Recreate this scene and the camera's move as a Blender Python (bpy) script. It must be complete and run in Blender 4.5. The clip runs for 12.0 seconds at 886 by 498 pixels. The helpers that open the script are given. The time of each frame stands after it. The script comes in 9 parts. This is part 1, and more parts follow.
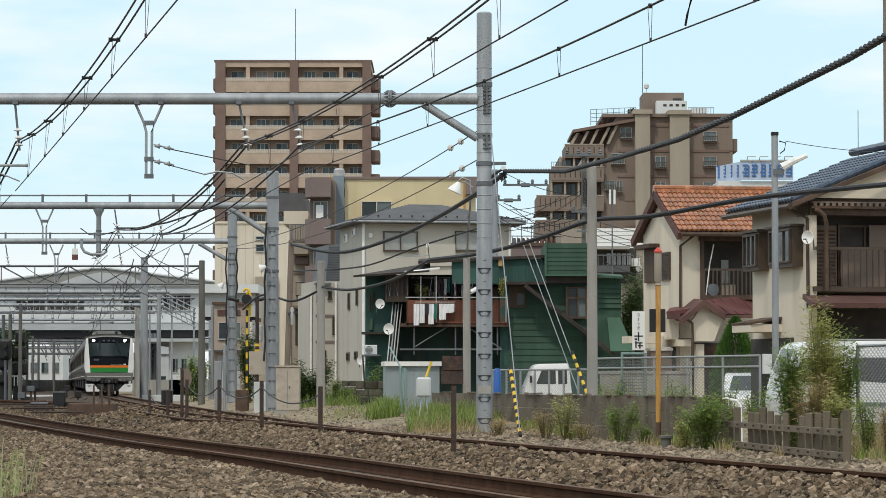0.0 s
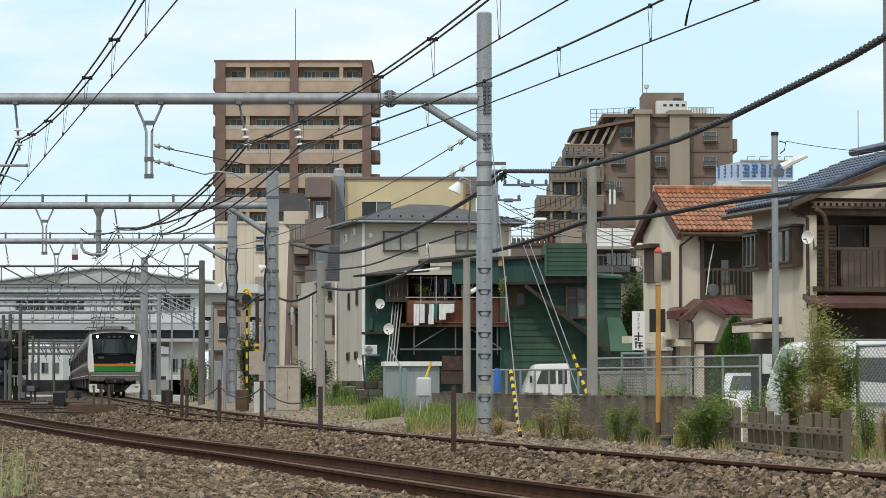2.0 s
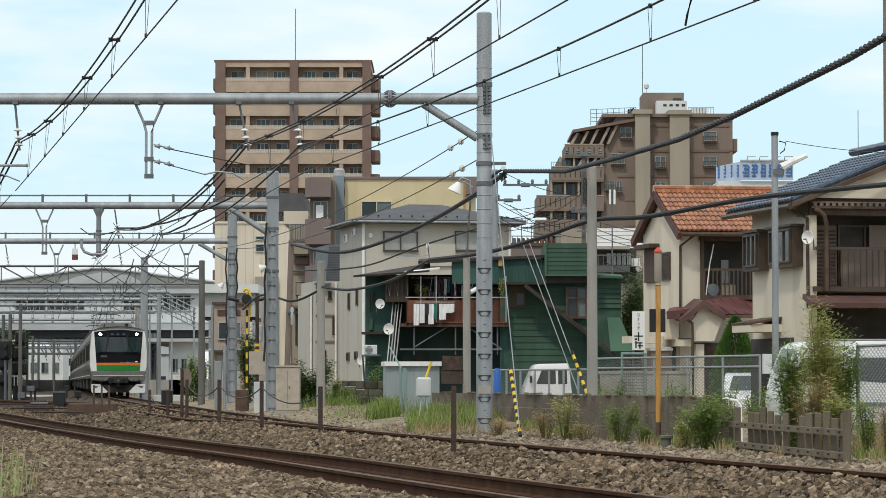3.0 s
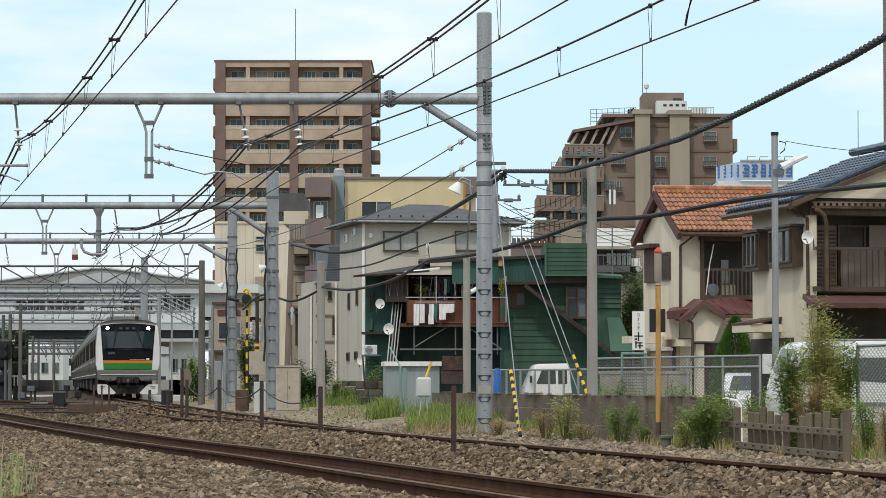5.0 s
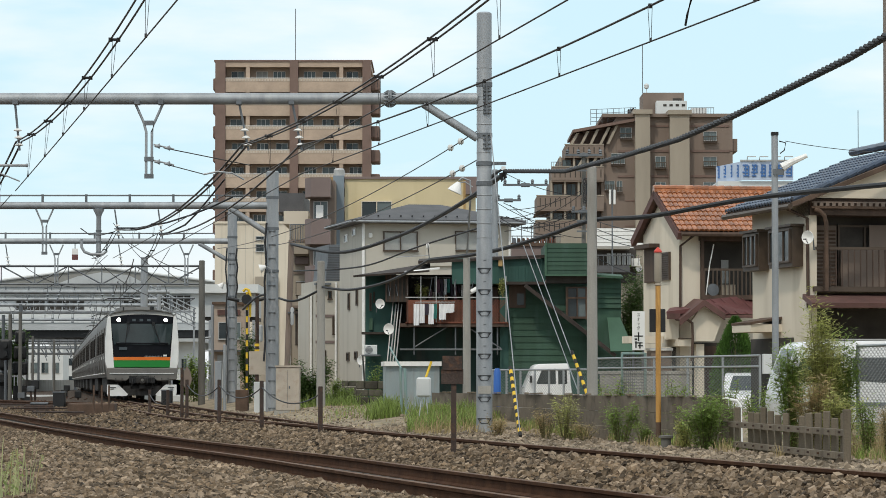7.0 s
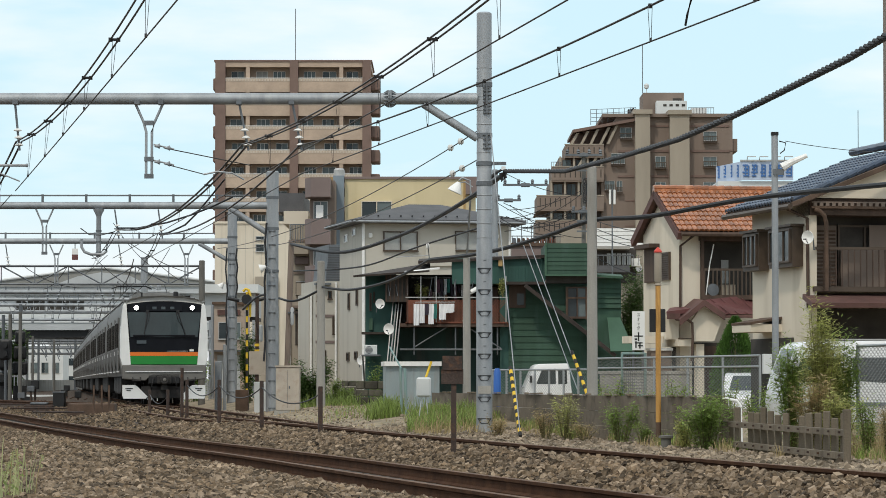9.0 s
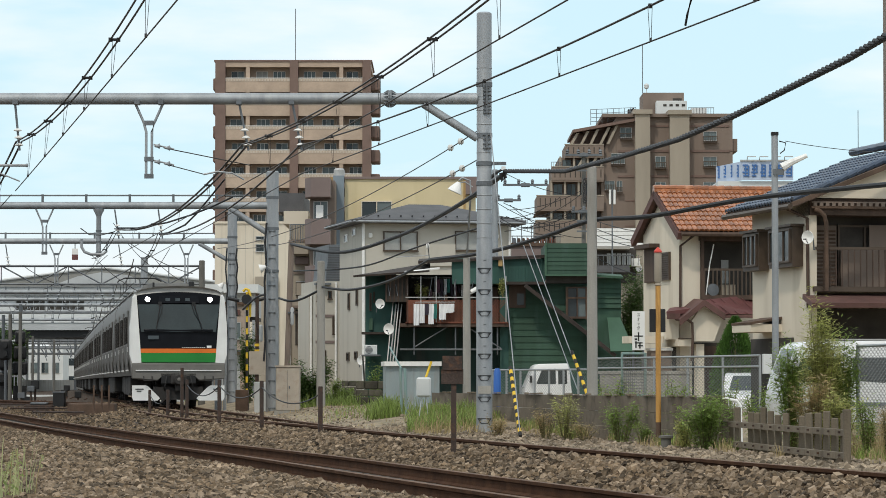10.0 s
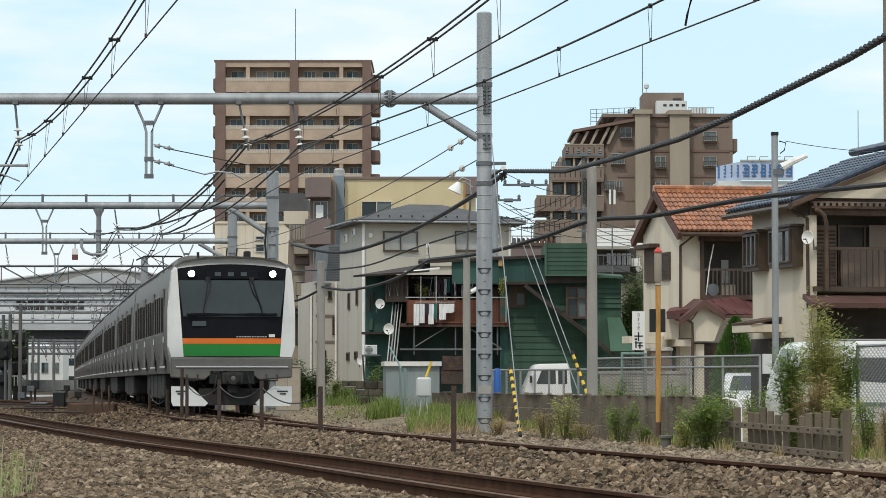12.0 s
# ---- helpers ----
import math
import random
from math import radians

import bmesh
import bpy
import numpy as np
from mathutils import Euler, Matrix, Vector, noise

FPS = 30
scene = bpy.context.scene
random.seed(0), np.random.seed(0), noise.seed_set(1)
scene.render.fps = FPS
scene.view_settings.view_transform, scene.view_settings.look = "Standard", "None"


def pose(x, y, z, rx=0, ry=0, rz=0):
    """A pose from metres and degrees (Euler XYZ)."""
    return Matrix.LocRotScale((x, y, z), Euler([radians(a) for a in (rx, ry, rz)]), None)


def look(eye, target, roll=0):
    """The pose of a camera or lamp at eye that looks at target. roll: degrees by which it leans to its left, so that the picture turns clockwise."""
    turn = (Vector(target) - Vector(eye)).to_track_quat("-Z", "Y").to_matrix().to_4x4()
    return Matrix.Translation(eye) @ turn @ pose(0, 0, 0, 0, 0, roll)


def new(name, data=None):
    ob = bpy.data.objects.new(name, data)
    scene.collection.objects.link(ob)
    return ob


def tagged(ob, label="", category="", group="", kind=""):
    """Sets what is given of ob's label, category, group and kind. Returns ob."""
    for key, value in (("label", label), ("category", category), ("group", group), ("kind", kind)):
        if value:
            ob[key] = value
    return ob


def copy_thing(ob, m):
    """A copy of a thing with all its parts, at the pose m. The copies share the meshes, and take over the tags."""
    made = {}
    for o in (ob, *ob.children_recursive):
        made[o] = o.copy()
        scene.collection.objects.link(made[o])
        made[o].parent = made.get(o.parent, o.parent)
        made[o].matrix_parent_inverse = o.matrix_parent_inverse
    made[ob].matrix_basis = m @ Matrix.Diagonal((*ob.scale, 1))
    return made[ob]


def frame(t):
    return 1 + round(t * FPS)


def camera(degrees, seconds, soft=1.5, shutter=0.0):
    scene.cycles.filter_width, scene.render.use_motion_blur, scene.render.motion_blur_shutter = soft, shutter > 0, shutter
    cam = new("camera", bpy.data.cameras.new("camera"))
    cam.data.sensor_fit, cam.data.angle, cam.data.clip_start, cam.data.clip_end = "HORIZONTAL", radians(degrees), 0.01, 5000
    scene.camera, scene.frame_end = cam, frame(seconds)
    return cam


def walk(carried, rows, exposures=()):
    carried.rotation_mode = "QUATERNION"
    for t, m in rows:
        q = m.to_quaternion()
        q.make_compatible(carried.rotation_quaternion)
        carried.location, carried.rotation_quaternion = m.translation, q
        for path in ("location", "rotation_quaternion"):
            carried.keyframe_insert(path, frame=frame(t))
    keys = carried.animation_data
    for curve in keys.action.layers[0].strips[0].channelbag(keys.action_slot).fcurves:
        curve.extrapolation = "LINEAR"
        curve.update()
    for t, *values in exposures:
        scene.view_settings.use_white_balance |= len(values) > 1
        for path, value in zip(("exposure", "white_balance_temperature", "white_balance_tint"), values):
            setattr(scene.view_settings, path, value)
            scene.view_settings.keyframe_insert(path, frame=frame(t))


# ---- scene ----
# ---- camera: stands still, long lens, a little above rail height ----
cam = camera(15.6, 12.0, soft=0.85)
EYE = (0, 0, 0.75)
STAND = pose(0, 0, 0.75, 92.362, 0, 0)
walk(cam, [(0, STAND), (12, STAND)], exposures=[(0, 0.0), (12, 0.0)])

# ---- light: bright hazy sky with thin cloud, soft high sun from behind the camera ----
SUN_DIR = Vector((-0.25, -0.62, 0.80)).normalized()
world = bpy.data.worlds.new("world")
scene.world = world
world.use_nodes = True
wn, wl = world.node_tree.nodes, world.node_tree.links
wn.clear()
w_out = wn.new("ShaderNodeOutputWorld")
w_bg = wn.new("ShaderNodeBackground")
w_sky = wn.new("ShaderNodeTexSky")
w_sky.sky_type = "NISHITA"
w_sky.sun_disc = False
w_sky.sun_elevation = math.asin(SUN_DIR.z)
w_sky.sun_rotation = math.atan2(SUN_DIR.x, SUN_DIR.y)
w_sky.air_density, w_sky.dust_density, w_sky.ozone_density = 1.0, 0.4, 2.0
w_haze = wn.new("ShaderNodeMix")
w_haze.data_type = "RGBA"
w_haze.inputs["Factor"].default_value = 0.86
w_haze.inputs["B"].default_value = (7.0, 9.5, 10.5, 1)
wl.new(w_sky.outputs["Color"], w_haze.inputs["A"])
# thin broken cloud, gathering into a white sheet higher up
w_co = wn.new("ShaderNodeTexCoord")
w_map = wn.new("ShaderNodeMapping")
w_map.inputs["Scale"].default_value = (2.6, 2.6, 11.0)
w_map.inputs["Location"].default_value = (0.3, 0.2, 0.55)
w_noise = wn.new("ShaderNodeTexNoise")
w_noise.inputs["Scale"].default_value = 3.4
w_noise.inputs["Detail"].default_value = 6
w_noise.inputs["Roughness"].default_value = 0.5
w_sep = wn.new("ShaderNodeSeparateXYZ")
w_rise = wn.new("ShaderNodeMapRange")
w_rise.inputs["From Min"].default_value, w_rise.inputs["From Max"].default_value = 0.085, 0.125
w_rise.inputs["To Min"].default_value, w_rise.inputs["To Max"].default_value = 0.0, 0.13
w_add = wn.new("ShaderNodeMath")
w_ramp = wn.new("ShaderNodeValToRGB")
w_ramp.color_ramp.elements[0].position, w_ramp.color_ramp.elements[1].position = 0.46, 0.70
w_mix = wn.new("ShaderNodeMix")
w_mix.data_type = "RGBA"
w_mix.inputs["B"].default_value = (9.9, 10.3, 10.6, 1)
wl.new(w_co.outputs["Generated"], w_map.inputs["Vector"])
wl.new(w_co.outputs["Generated"], w_sep.inputs["Vector"])
wl.new(w_sep.outputs["Z"], w_rise.inputs["Value"])
wl.new(w_map.outputs["Vector"], w_noise.inputs["Vector"])
wl.new(w_noise.outputs["Fac"], w_add.inputs[0])
wl.new(w_rise.outputs["Result"], w_add.inputs[1])
wl.new(w_add.outputs[0], w_ramp.inputs["Fac"])
wl.new(w_ramp.outputs["Color"], w_mix.inputs["Factor"])
wl.new(w_haze.outputs["Result"], w_mix.inputs["A"])
w_low = wn.new("ShaderNodeMapRange")
w_low.interpolation_type = "SMOOTHSTEP"
w_low.inputs["From Min"].default_value, w_low.inputs["From Max"].default_value = 0.064, 0.030
w_low.inputs["To Min"].default_value, w_low.inputs["To Max"].default_value = 0.0, 0.8
w_white = wn.new("ShaderNodeMix")
w_white.data_type = "RGBA"
w_white.inputs["B"].default_value = (9.7, 9.9, 9.9, 1)
wl.new(w_sep.outputs["Z"], w_low.inputs["Value"])
wl.new(w_low.outputs["Result"], w_white.inputs["Factor"])
wl.new(w_mix.outputs["Result"], w_white.inputs["A"])
wl.new(w_white.outputs["Result"], w_bg.inputs["Color"])
w_bg.inputs["Strength"].default_value = 0.10
wl.new(w_bg.outputs["Background"], w_out.inputs["Surface"])
sun_data = bpy.data.lights.new("sun", "SUN")
sun_data.energy, sun_data.angle, sun_data.color = 1.5, radians(4.0), (1.0, 0.90, 0.76)
sun = new("sun", sun_data)
sun.matrix_basis = look(SUN_DIR * 60, (0, 0, 0))


# ---- materials ----
def mat(name, color, rough=0.75, metal=0.0, var=0.25, scale=3.0, bump=0.15, fine=40.0, spec=0.4, stain=None, stain_amt=0.4, rand=0.0, streak=False):
    """Plain surface: large stains, fine grain and relief; rand varies each separate piece."""
    m = bpy.data.materials.new(name)
    m.use_nodes = True
    n, l = m.node_tree.nodes, m.node_tree.links
    b = n["Principled BSDF"]
    b.inputs["Roughness"].default_value = rough
    b.inputs["Metallic"].default_value = metal
    b.inputs["Specular IOR Level"].default_value = spec
    co = n.new("ShaderNodeTexCoord")
    mp = n.new("ShaderNodeMapping")
    if streak:
        mp.inputs["Scale"].default_value = (1.0, 1.0, 0.18)
    l.new(co.outputs["Object"], mp.inputs["Vector"])
    big = n.new("ShaderNodeTexNoise")
    big.inputs["Scale"].default_value, big.inputs["Detail"].default_value = scale, 6
    small = n.new("ShaderNodeTexNoise")
    small.inputs["Scale"].default_value, small.inputs["Detail"].default_value = fine, 3
    l.new(mp.outputs["Vector"], big.inputs["Vector"])
    l.new(co.outputs["Object"], small.inputs["Vector"])
    c0 = tuple(max(0, c * (1 - var)) for c in color)
    c1 = tuple(min(1, c * (1 + var * 0.7)) for c in color)
    r1 = n.new("ShaderNodeValToRGB")
    r1.color_ramp.elements[0].position, r1.color_ramp.elements[1].position = 0.3, 0.7
    r1.color_ramp.elements[0].color, r1.color_ramp.elements[1].color = (*c0, 1), (*c1, 1)
    l.new(big.outputs["Fac"], r1.inputs["Fac"])
    out = r1.outputs["Color"]
    if stain:
        st = n.new("ShaderNodeTexNoise")
        st.inputs["Scale"].default_value, st.inputs["Detail"].default_value = scale * 2.3, 8
        l.new(mp.outputs["Vector"], st.inputs["Vector"])
        sr = n.new("ShaderNodeValToRGB")
        sr.color_ramp.elements[0].position, sr.color_ramp.elements[1].position = 0.52, 0.70
        sr.color_ramp.elements[1].color = (stain_amt, stain_amt, stain_amt, 1)
        l.new(st.outputs["Fac"], sr.inputs["Fac"])
        mx = n.new("ShaderNodeMix")
        mx.data_type = "RGBA"
        mx.inputs["B"].default_value = (*stain, 1)
        l.new(sr.outputs["Color"], mx.inputs["Factor"])
        l.new(out, mx.inputs["A"])
        out = mx.outputs["Result"]
    g = n.new("ShaderNodeMix")
    g.data_type, g.blend_type = "RGBA", "MULTIPLY"
    g.inputs["Factor"].default_value = min(1.0, var * 1.2)
    l.new(out, g.inputs["A"])
    l.new(small.outputs["Fac"], g.inputs["B"])
    gain = n.new("ShaderNodeMix")
    gain.data_type, gain.blend_type = "RGBA", "MULTIPLY"
    gain.inputs["Factor"].default_value = 1.0
    k = 1.0 / (1.0 - 0.5 * min(1.0, var * 1.2))
    gain.inputs["B"].default_value = (k, k, k, 1)
    l.new(g.outputs["Result"], gain.inputs["A"])
    out = gain.outputs["Result"]
    if rand:
        hs = n.new("ShaderNodeHueSaturation")
        add = n.new("ShaderNodeMath")
        add.operation = "MULTIPLY_ADD"
        if rand > 0:
            src = n.new("ShaderNodeObjectInfo").outputs["Random"]
        else:
            src = n.new("ShaderNodeNewGeometry").outputs["Random Per Island"]
        add.inputs[1].default_value, add.inputs[2].default_value = 2 * abs(rand), 1 - abs(rand)
        l.new(src, add.inputs[0])
        l.new(add.outputs[0], hs.inputs["Value"])
        l.new(out, hs.inputs["Color"])
        out = hs.outputs["Color"]
    l.new(out, b.inputs["Base Color"])
    if bump:
        bp = n.new("ShaderNodeBump")
        bp.inputs["Strength"].default_value, bp.inputs["Distance"].default_value = bump, 0.02
        l.new(small.outputs["Fac"], bp.inputs["Height"])
        l.new(bp.outputs["Normal"], b.inputs["Normal"])
    return m


def glass(name, tint=(0.03, 0.04, 0.045), rough=0.12):
    """Window glass with a dark room behind it."""
    return mat(name, tint, rough, 0.0, 0.3, 0.8, 0.0, spec=0.35)


def leaf_mat(name, color, rand):
    """Leaves: some light passes through them."""
    m = mat(name, color, 0.6, 0.0, 0.25, 2.0, 0.0, rand=rand)
    n, l = m.node_tree.nodes, m.node_tree.links
    b = n["Principled BSDF"]
    tr = n.new("ShaderNodeBsdfTranslucent")
    mx = n.new("ShaderNodeMixShader")
    mx.inputs["Fac"].default_value = 0.4
    l.new(b.inputs["Base Color"].links[0].from_socket, tr.inputs["Color"])
    l.new(b.outputs["BSDF"], mx.inputs[1])
    l.new(tr.outputs["BSDF"], mx.inputs[2])
    l.new(mx.outputs["Shader"], n["Material Output"].inputs["Surface"])
    return m


def glow(name, color, power):
    m = bpy.data.materials.new(name)
    m.use_nodes = True
    b = m.node_tree.nodes["Principled BSDF"]
    b.inputs["Base Color"].default_value = (*color, 1)
    b.inputs["Emission Color"].default_value = (*color, 1)
    b.inputs["Emission Strength"].default_value = power
    return m


M = dict(
    ballast=mat("ballast", (0.145, 0.103, 0.065), 0.95, var=0.42, scale=1.2, bump=0.6, fine=25, rand=-0.7, stain=(0.24, 0.187, 0.135), stain_amt=0.6),
    # far darker than the stones: shade of the gaps is in the colour
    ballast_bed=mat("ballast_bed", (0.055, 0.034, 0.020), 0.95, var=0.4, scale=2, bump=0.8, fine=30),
    ballast_light=mat("ballast_light", (0.265, 0.20, 0.14), 0.95, var=0.35, scale=1.2, bump=0.6, fine=25, rand=-0.45),
    pale_stone=mat("pale_stone", (0.245, 0.195, 0.142), 0.95, var=0.35, scale=0.9, bump=0.6, fine=25, rand=-0.5),
    soil=mat("soil", (0.28, 0.222, 0.152), 0.95, var=0.45, scale=0.9, bump=0.5, fine=18, stain=(0.10, 0.12, 0.05), stain_amt=0.5),
    rail_side=mat("rail_side", (0.068, 0.033, 0.018), 0.9, 0.0, var=0.35, scale=4, bump=0.3, fine=50, spec=0.12),
    rail_top=mat("rail_top", (0.135, 0.08, 0.05), 0.7, 0.0, spec=0.2, var=0.3, scale=3, bump=0.05),
    step_dark=mat("step_dark", (0.055, 0.058, 0.062), 0.8, 0.0, var=0.25, scale=4, bump=0.1, spec=0.2),
    sleeper=mat("sleeper", (0.2, 0.18, 0.16), 0.9, var=0.3, scale=4, bump=0.4),
    galv=mat("galv", (0.30, 0.32, 0.34), 0.55, 0.35, var=0.22, scale=2.0, bump=0.1, fine=30, streak=True, stain=(0.42, 0.43, 0.44), stain_amt=0.5),
    galv_dark=mat("galv_dark", (0.145, 0.158, 0.172), 0.55, 0.35, var=0.25, scale=2.0, bump=0.1, streak=True),
    concrete=mat("concrete", (0.34, 0.33, 0.305), 0.9, var=0.22, scale=1.6, bump=0.3, streak=True, stain=(0.16, 0.15, 0.13), stain_amt=0.5),
    pole_grey=mat("pole_grey", (0.15, 0.145, 0.132), 0.9, var=0.3, scale=1.8, bump=0.3, streak=True, stain=(0.08, 0.075, 0.068), stain_amt=0.6),
    old_concrete=mat("old_concrete", (0.18, 0.148, 0.108), 0.92, var=0.3, scale=2.2, bump=0.4, streak=True, stain=(0.10, 0.075, 0.05), stain_amt=0.75, rand=0.12),
    wall_board=mat("wall_board", (0.158, 0.130, 0.099), 0.92, var=0.32, scale=1.6, bump=0.4, stain=(0.075, 0.06, 0.045), stain_amt=0.75, rand=0.05),
    cable=mat("cable", (0.018, 0.019, 0.022), 0.6, var=0.3, scale=10, bump=0.1),
    copper=mat("copper", (0.05, 0.045, 0.045), 0.5, 0.4, var=0.2, scale=10, bump=0.0),
    porcelain=mat("porcelain", (0.75, 0.75, 0.73), 0.25, var=0.08, scale=5, bump=0.0),
    white=mat("white", (0.78, 0.78, 0.76), 0.5, var=0.07, scale=3, bump=0.04, stain=(0.5, 0.48, 0.44), stain_amt=0.3),
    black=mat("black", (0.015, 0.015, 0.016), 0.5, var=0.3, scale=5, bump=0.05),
    iron=mat("iron", (0.06, 0.042, 0.035), 0.8, 0.1, var=0.35, scale=6, bump=0.3, stain=(0.13, 0.06, 0.03), stain_amt=0.6),
    yellow=mat("yellow", (0.72, 0.48, 0.04), 0.6, var=0.15, scale=6, bump=0.05),
    orange_pole=mat("orange_pole", (0.52, 0.28, 0.075), 0.6, var=0.25, scale=5, bump=0.1, streak=True, stain=(0.22, 0.10, 0.03), stain_amt=0.6),
    glass=glass("glass"),
    glass_pale=glass("glass_pale", (0.12, 0.15, 0.155)),
    # pale cloth grey, also used for sky reflected in the grey house's panes
    curtain_and_sheen=mat("curtain_and_sheen", (0.36, 0.37, 0.36), 0.9, var=0.2, scale=2.0, bump=0.1),
    alu=mat("alu", (0.42, 0.42, 0.41), 0.45, 0.4, var=0.1, scale=4, bump=0.02),
    bronze=mat("bronze", (0.085, 0.062, 0.046), 0.5, 0.3, var=0.15, scale=4, bump=0.02),
    # near-black that stands in for the shade inside rooms, slots and recesses
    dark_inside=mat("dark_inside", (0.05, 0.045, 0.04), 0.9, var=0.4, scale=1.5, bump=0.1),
)


# ---- mesh helpers ----
def box(bm, x0, x1, y0, y1, z0, z1):
    v = [bm.verts.new(p) for p in ((x0, y0, z0), (x1, y0, z0), (x1, y1, z0), (x0, y1, z0), (x0, y0, z1), (x1, y0, z1), (x1, y1, z1), (x0, y1, z1))]
    for q in ((0, 3, 2, 1), (4, 5, 6, 7), (0, 1, 5, 4), (1, 2, 6, 5), (2, 3, 7, 6), (3, 0, 4, 7)):
        bm.faces.new([v[i] for i in q])
    return bm


def prism(bm, pts, a0, a1, axis="y"):
    """A flat outline (two coordinates) pushed out along an axis from a0 to a1."""
    def at(p, a):
        return {"x": (a, p[0], p[1]), "y": (p[0], a, p[1]), "z": (p[0], p[1], a)}[axis]
    lo = [bm.verts.new(at(p, a0)) for p in pts]
    hi = [bm.verts.new(at(p, a1)) for p in pts]
    n = len(pts)
    bm.faces.new(lo)
    bm.faces.new(hi[::-1])
    for i in range(n):
        bm.faces.new((lo[i], hi[i], hi[(i + 1) % n], lo[(i + 1) % n]))
    return bm


def slab(bm, corners, thick):
    """A board with four corners in space, thickened along its own normal (downwards)."""
    c = [Vector(p) for p in corners]
    nrm = (c[1] - c[0]).cross(c[3] - c[0]).normalized()
    if nrm.z < 0:
        nrm = -nrm
    top = [bm.verts.new(p) for p in c]
    bot = [bm.verts.new(p - nrm * thick) for p in c]
    bm.faces.new(top)
    bm.faces.new(bot[::-1])
    for i in range(len(c)):
        j = (i + 1) % len(c)
        bm.faces.new((top[i], bot[i], bot[j], top[j]))
    return bm


def tube(bm, pts, r, sides=8, r_end=None):
    """A round bar through points; it may taper."""
    pts = [Vector(p) for p in pts]
    rings = []
    n = len(pts)
    for i, p in enumerate(pts):
        t = (pts[min(i + 1, n - 1)] - pts[max(i - 1, 0)])
        if t.length < 1e-9:
            t = Vector((0, 0, 1))
        t.normalize()
        a = t.cross(Vector((0, 0, 1)) if abs(t.z) < 0.95 else Vector((1, 0, 0))).normalized()
        b = t.cross(a)
        rr = r if r_end is None else r + (r_end - r) * i / max(1, n - 1)
        rings.append([bm.verts.new(p + (a * math.cos(2 * math.pi * k / sides) + b * math.sin(2 * math.pi * k / sides)) * rr) for k in range(sides)])
    for q, w in zip(rings, rings[1:]):
        for k in range(sides):
            bm.faces.new((q[k], q[(k + 1) % sides], w[(k + 1) % sides], w[k]))
    bm.faces.new(rings[0][::-1])
    bm.faces.new(rings[-1])
    return bm


def lathe(bm, base, prof, sides=14, axis="z"):
    """A turned shape: prof lists (radius, height)."""
    rings = []
    for r, h in prof:
        ring = []
        for k in range(sides):
            a = 2 * math.pi * k / sides
            u, v = r * math.cos(a), r * math.sin(a)
            p = {"z": (u, v, h), "y": (u, h, v), "x": (h, u, v)}[axis]
            ring.append(bm.verts.new(Vector(base) + Vector(p)))
        rings.append(ring)
    for q, w in zip(rings, rings[1:]):
        for k in range(sides):
            bm.faces.new((q[k], q[(k + 1) % sides], w[(k + 1) % sides], w[k]))
    bm.faces.new(rings[0][::-1])
    bm.faces.new(rings[-1])
    return bm


def soften(bm, w=0.02, seg=1):
    bmesh.ops.bevel(bm, geom=bm.edges[:], offset=w, segments=seg, affect="EDGES", profile=0.5)
    return bm


def part(name, bm, material, parent=None, label="", smooth=False):
    """Links a bmesh as one mesh object under a thing or a part."""
    bmesh.ops.recalc_face_normals(bm, faces=bm.faces[:])
    me = bpy.data.meshes.new(name)
    bm.to_mesh(me)
    bm.free()
    me.materials.append(material)
    if smooth:
        me.shade_smooth()
        me.set_sharp_from_angle(angle=radians(35))
    ob = new(name, me)
    if parent is not None:
        ob.parent = parent
    if label:
        ob["label"] = label
    return ob


def bx(name, material, parent, x0, x1, y0, y1, z0, z1, label="", bevel=0.0):
    bm = box(bmesh.new(), x0, x1, y0, y1, z0, z1)
    if bevel:
        soften(bm, bevel)
    return part(name, bm, material, parent, label)


def bar(name, material, parent, pts, r, sides=8, label="", r_end=None):
    return part(name, tube(bmesh.new(), pts, r, sides, r_end), material, parent, label, smooth=True)


def thing(name, label, category, m=None, group="", kind=""):
    e = new(name)
    e.empty_display_size = 0.2
    if m is not None:
        e.matrix_basis = m
    return tagged(e, label, category, group, kind)


def solo(name, bm, material, label, category, group="", kind="", smooth=False):
    return tagged(part(name, bm, material, None, "", smooth), label, category, group, kind)


def sag(a, b, drop, n=14):
    a, b = Vector(a), Vector(b)
    return [a.lerp(b, i / n) - Vector((0, 0, 4 * drop * (i / n) * (1 - i / n))) for i in range(n + 1)]


# ---- the lines of the two tracks ----
def line_far(y):
    """Centre line of the track on which the train comes."""
    return 3.177 - 0.11979 * y + 8.42 * math.exp(-y / 40) - 0.37 * math.exp(-((y - 78) / 22) ** 2)


def line_near(y):
    u = min(1.0, max(0.0, (y - 39) / 15))
    return line_far(y) - 3.15 - 0.36 * u * u * (3 - 2 * u) - 0.0006 * max(0, min(y, 100) - 36) ** 2 - 0.0768 * max(0, min(y, 170) - 100)


Z_FAR, Z_NEAR = 0.0, -0.18


def cant(y):
    """How far the rail away from the camera lies below the other one on the curve."""
    u = min(1.0, max(0.0, (82 - y) / 34))
    return 0.115 * u * u * (3 - 2 * u)


def lot_height(x, y):
    """Ground between the line and the houses: it climbs a little away from the track."""
    u = min(1.0, max(0.0, (x - line_far(y) - 1.9) / 3.6))
    v = min(1.0, max(0.0, (y - 64) / 20))
    return -0.45 + 0.42 * u * u * (3 - 2 * u) * v * v * (3 - 2 * v)


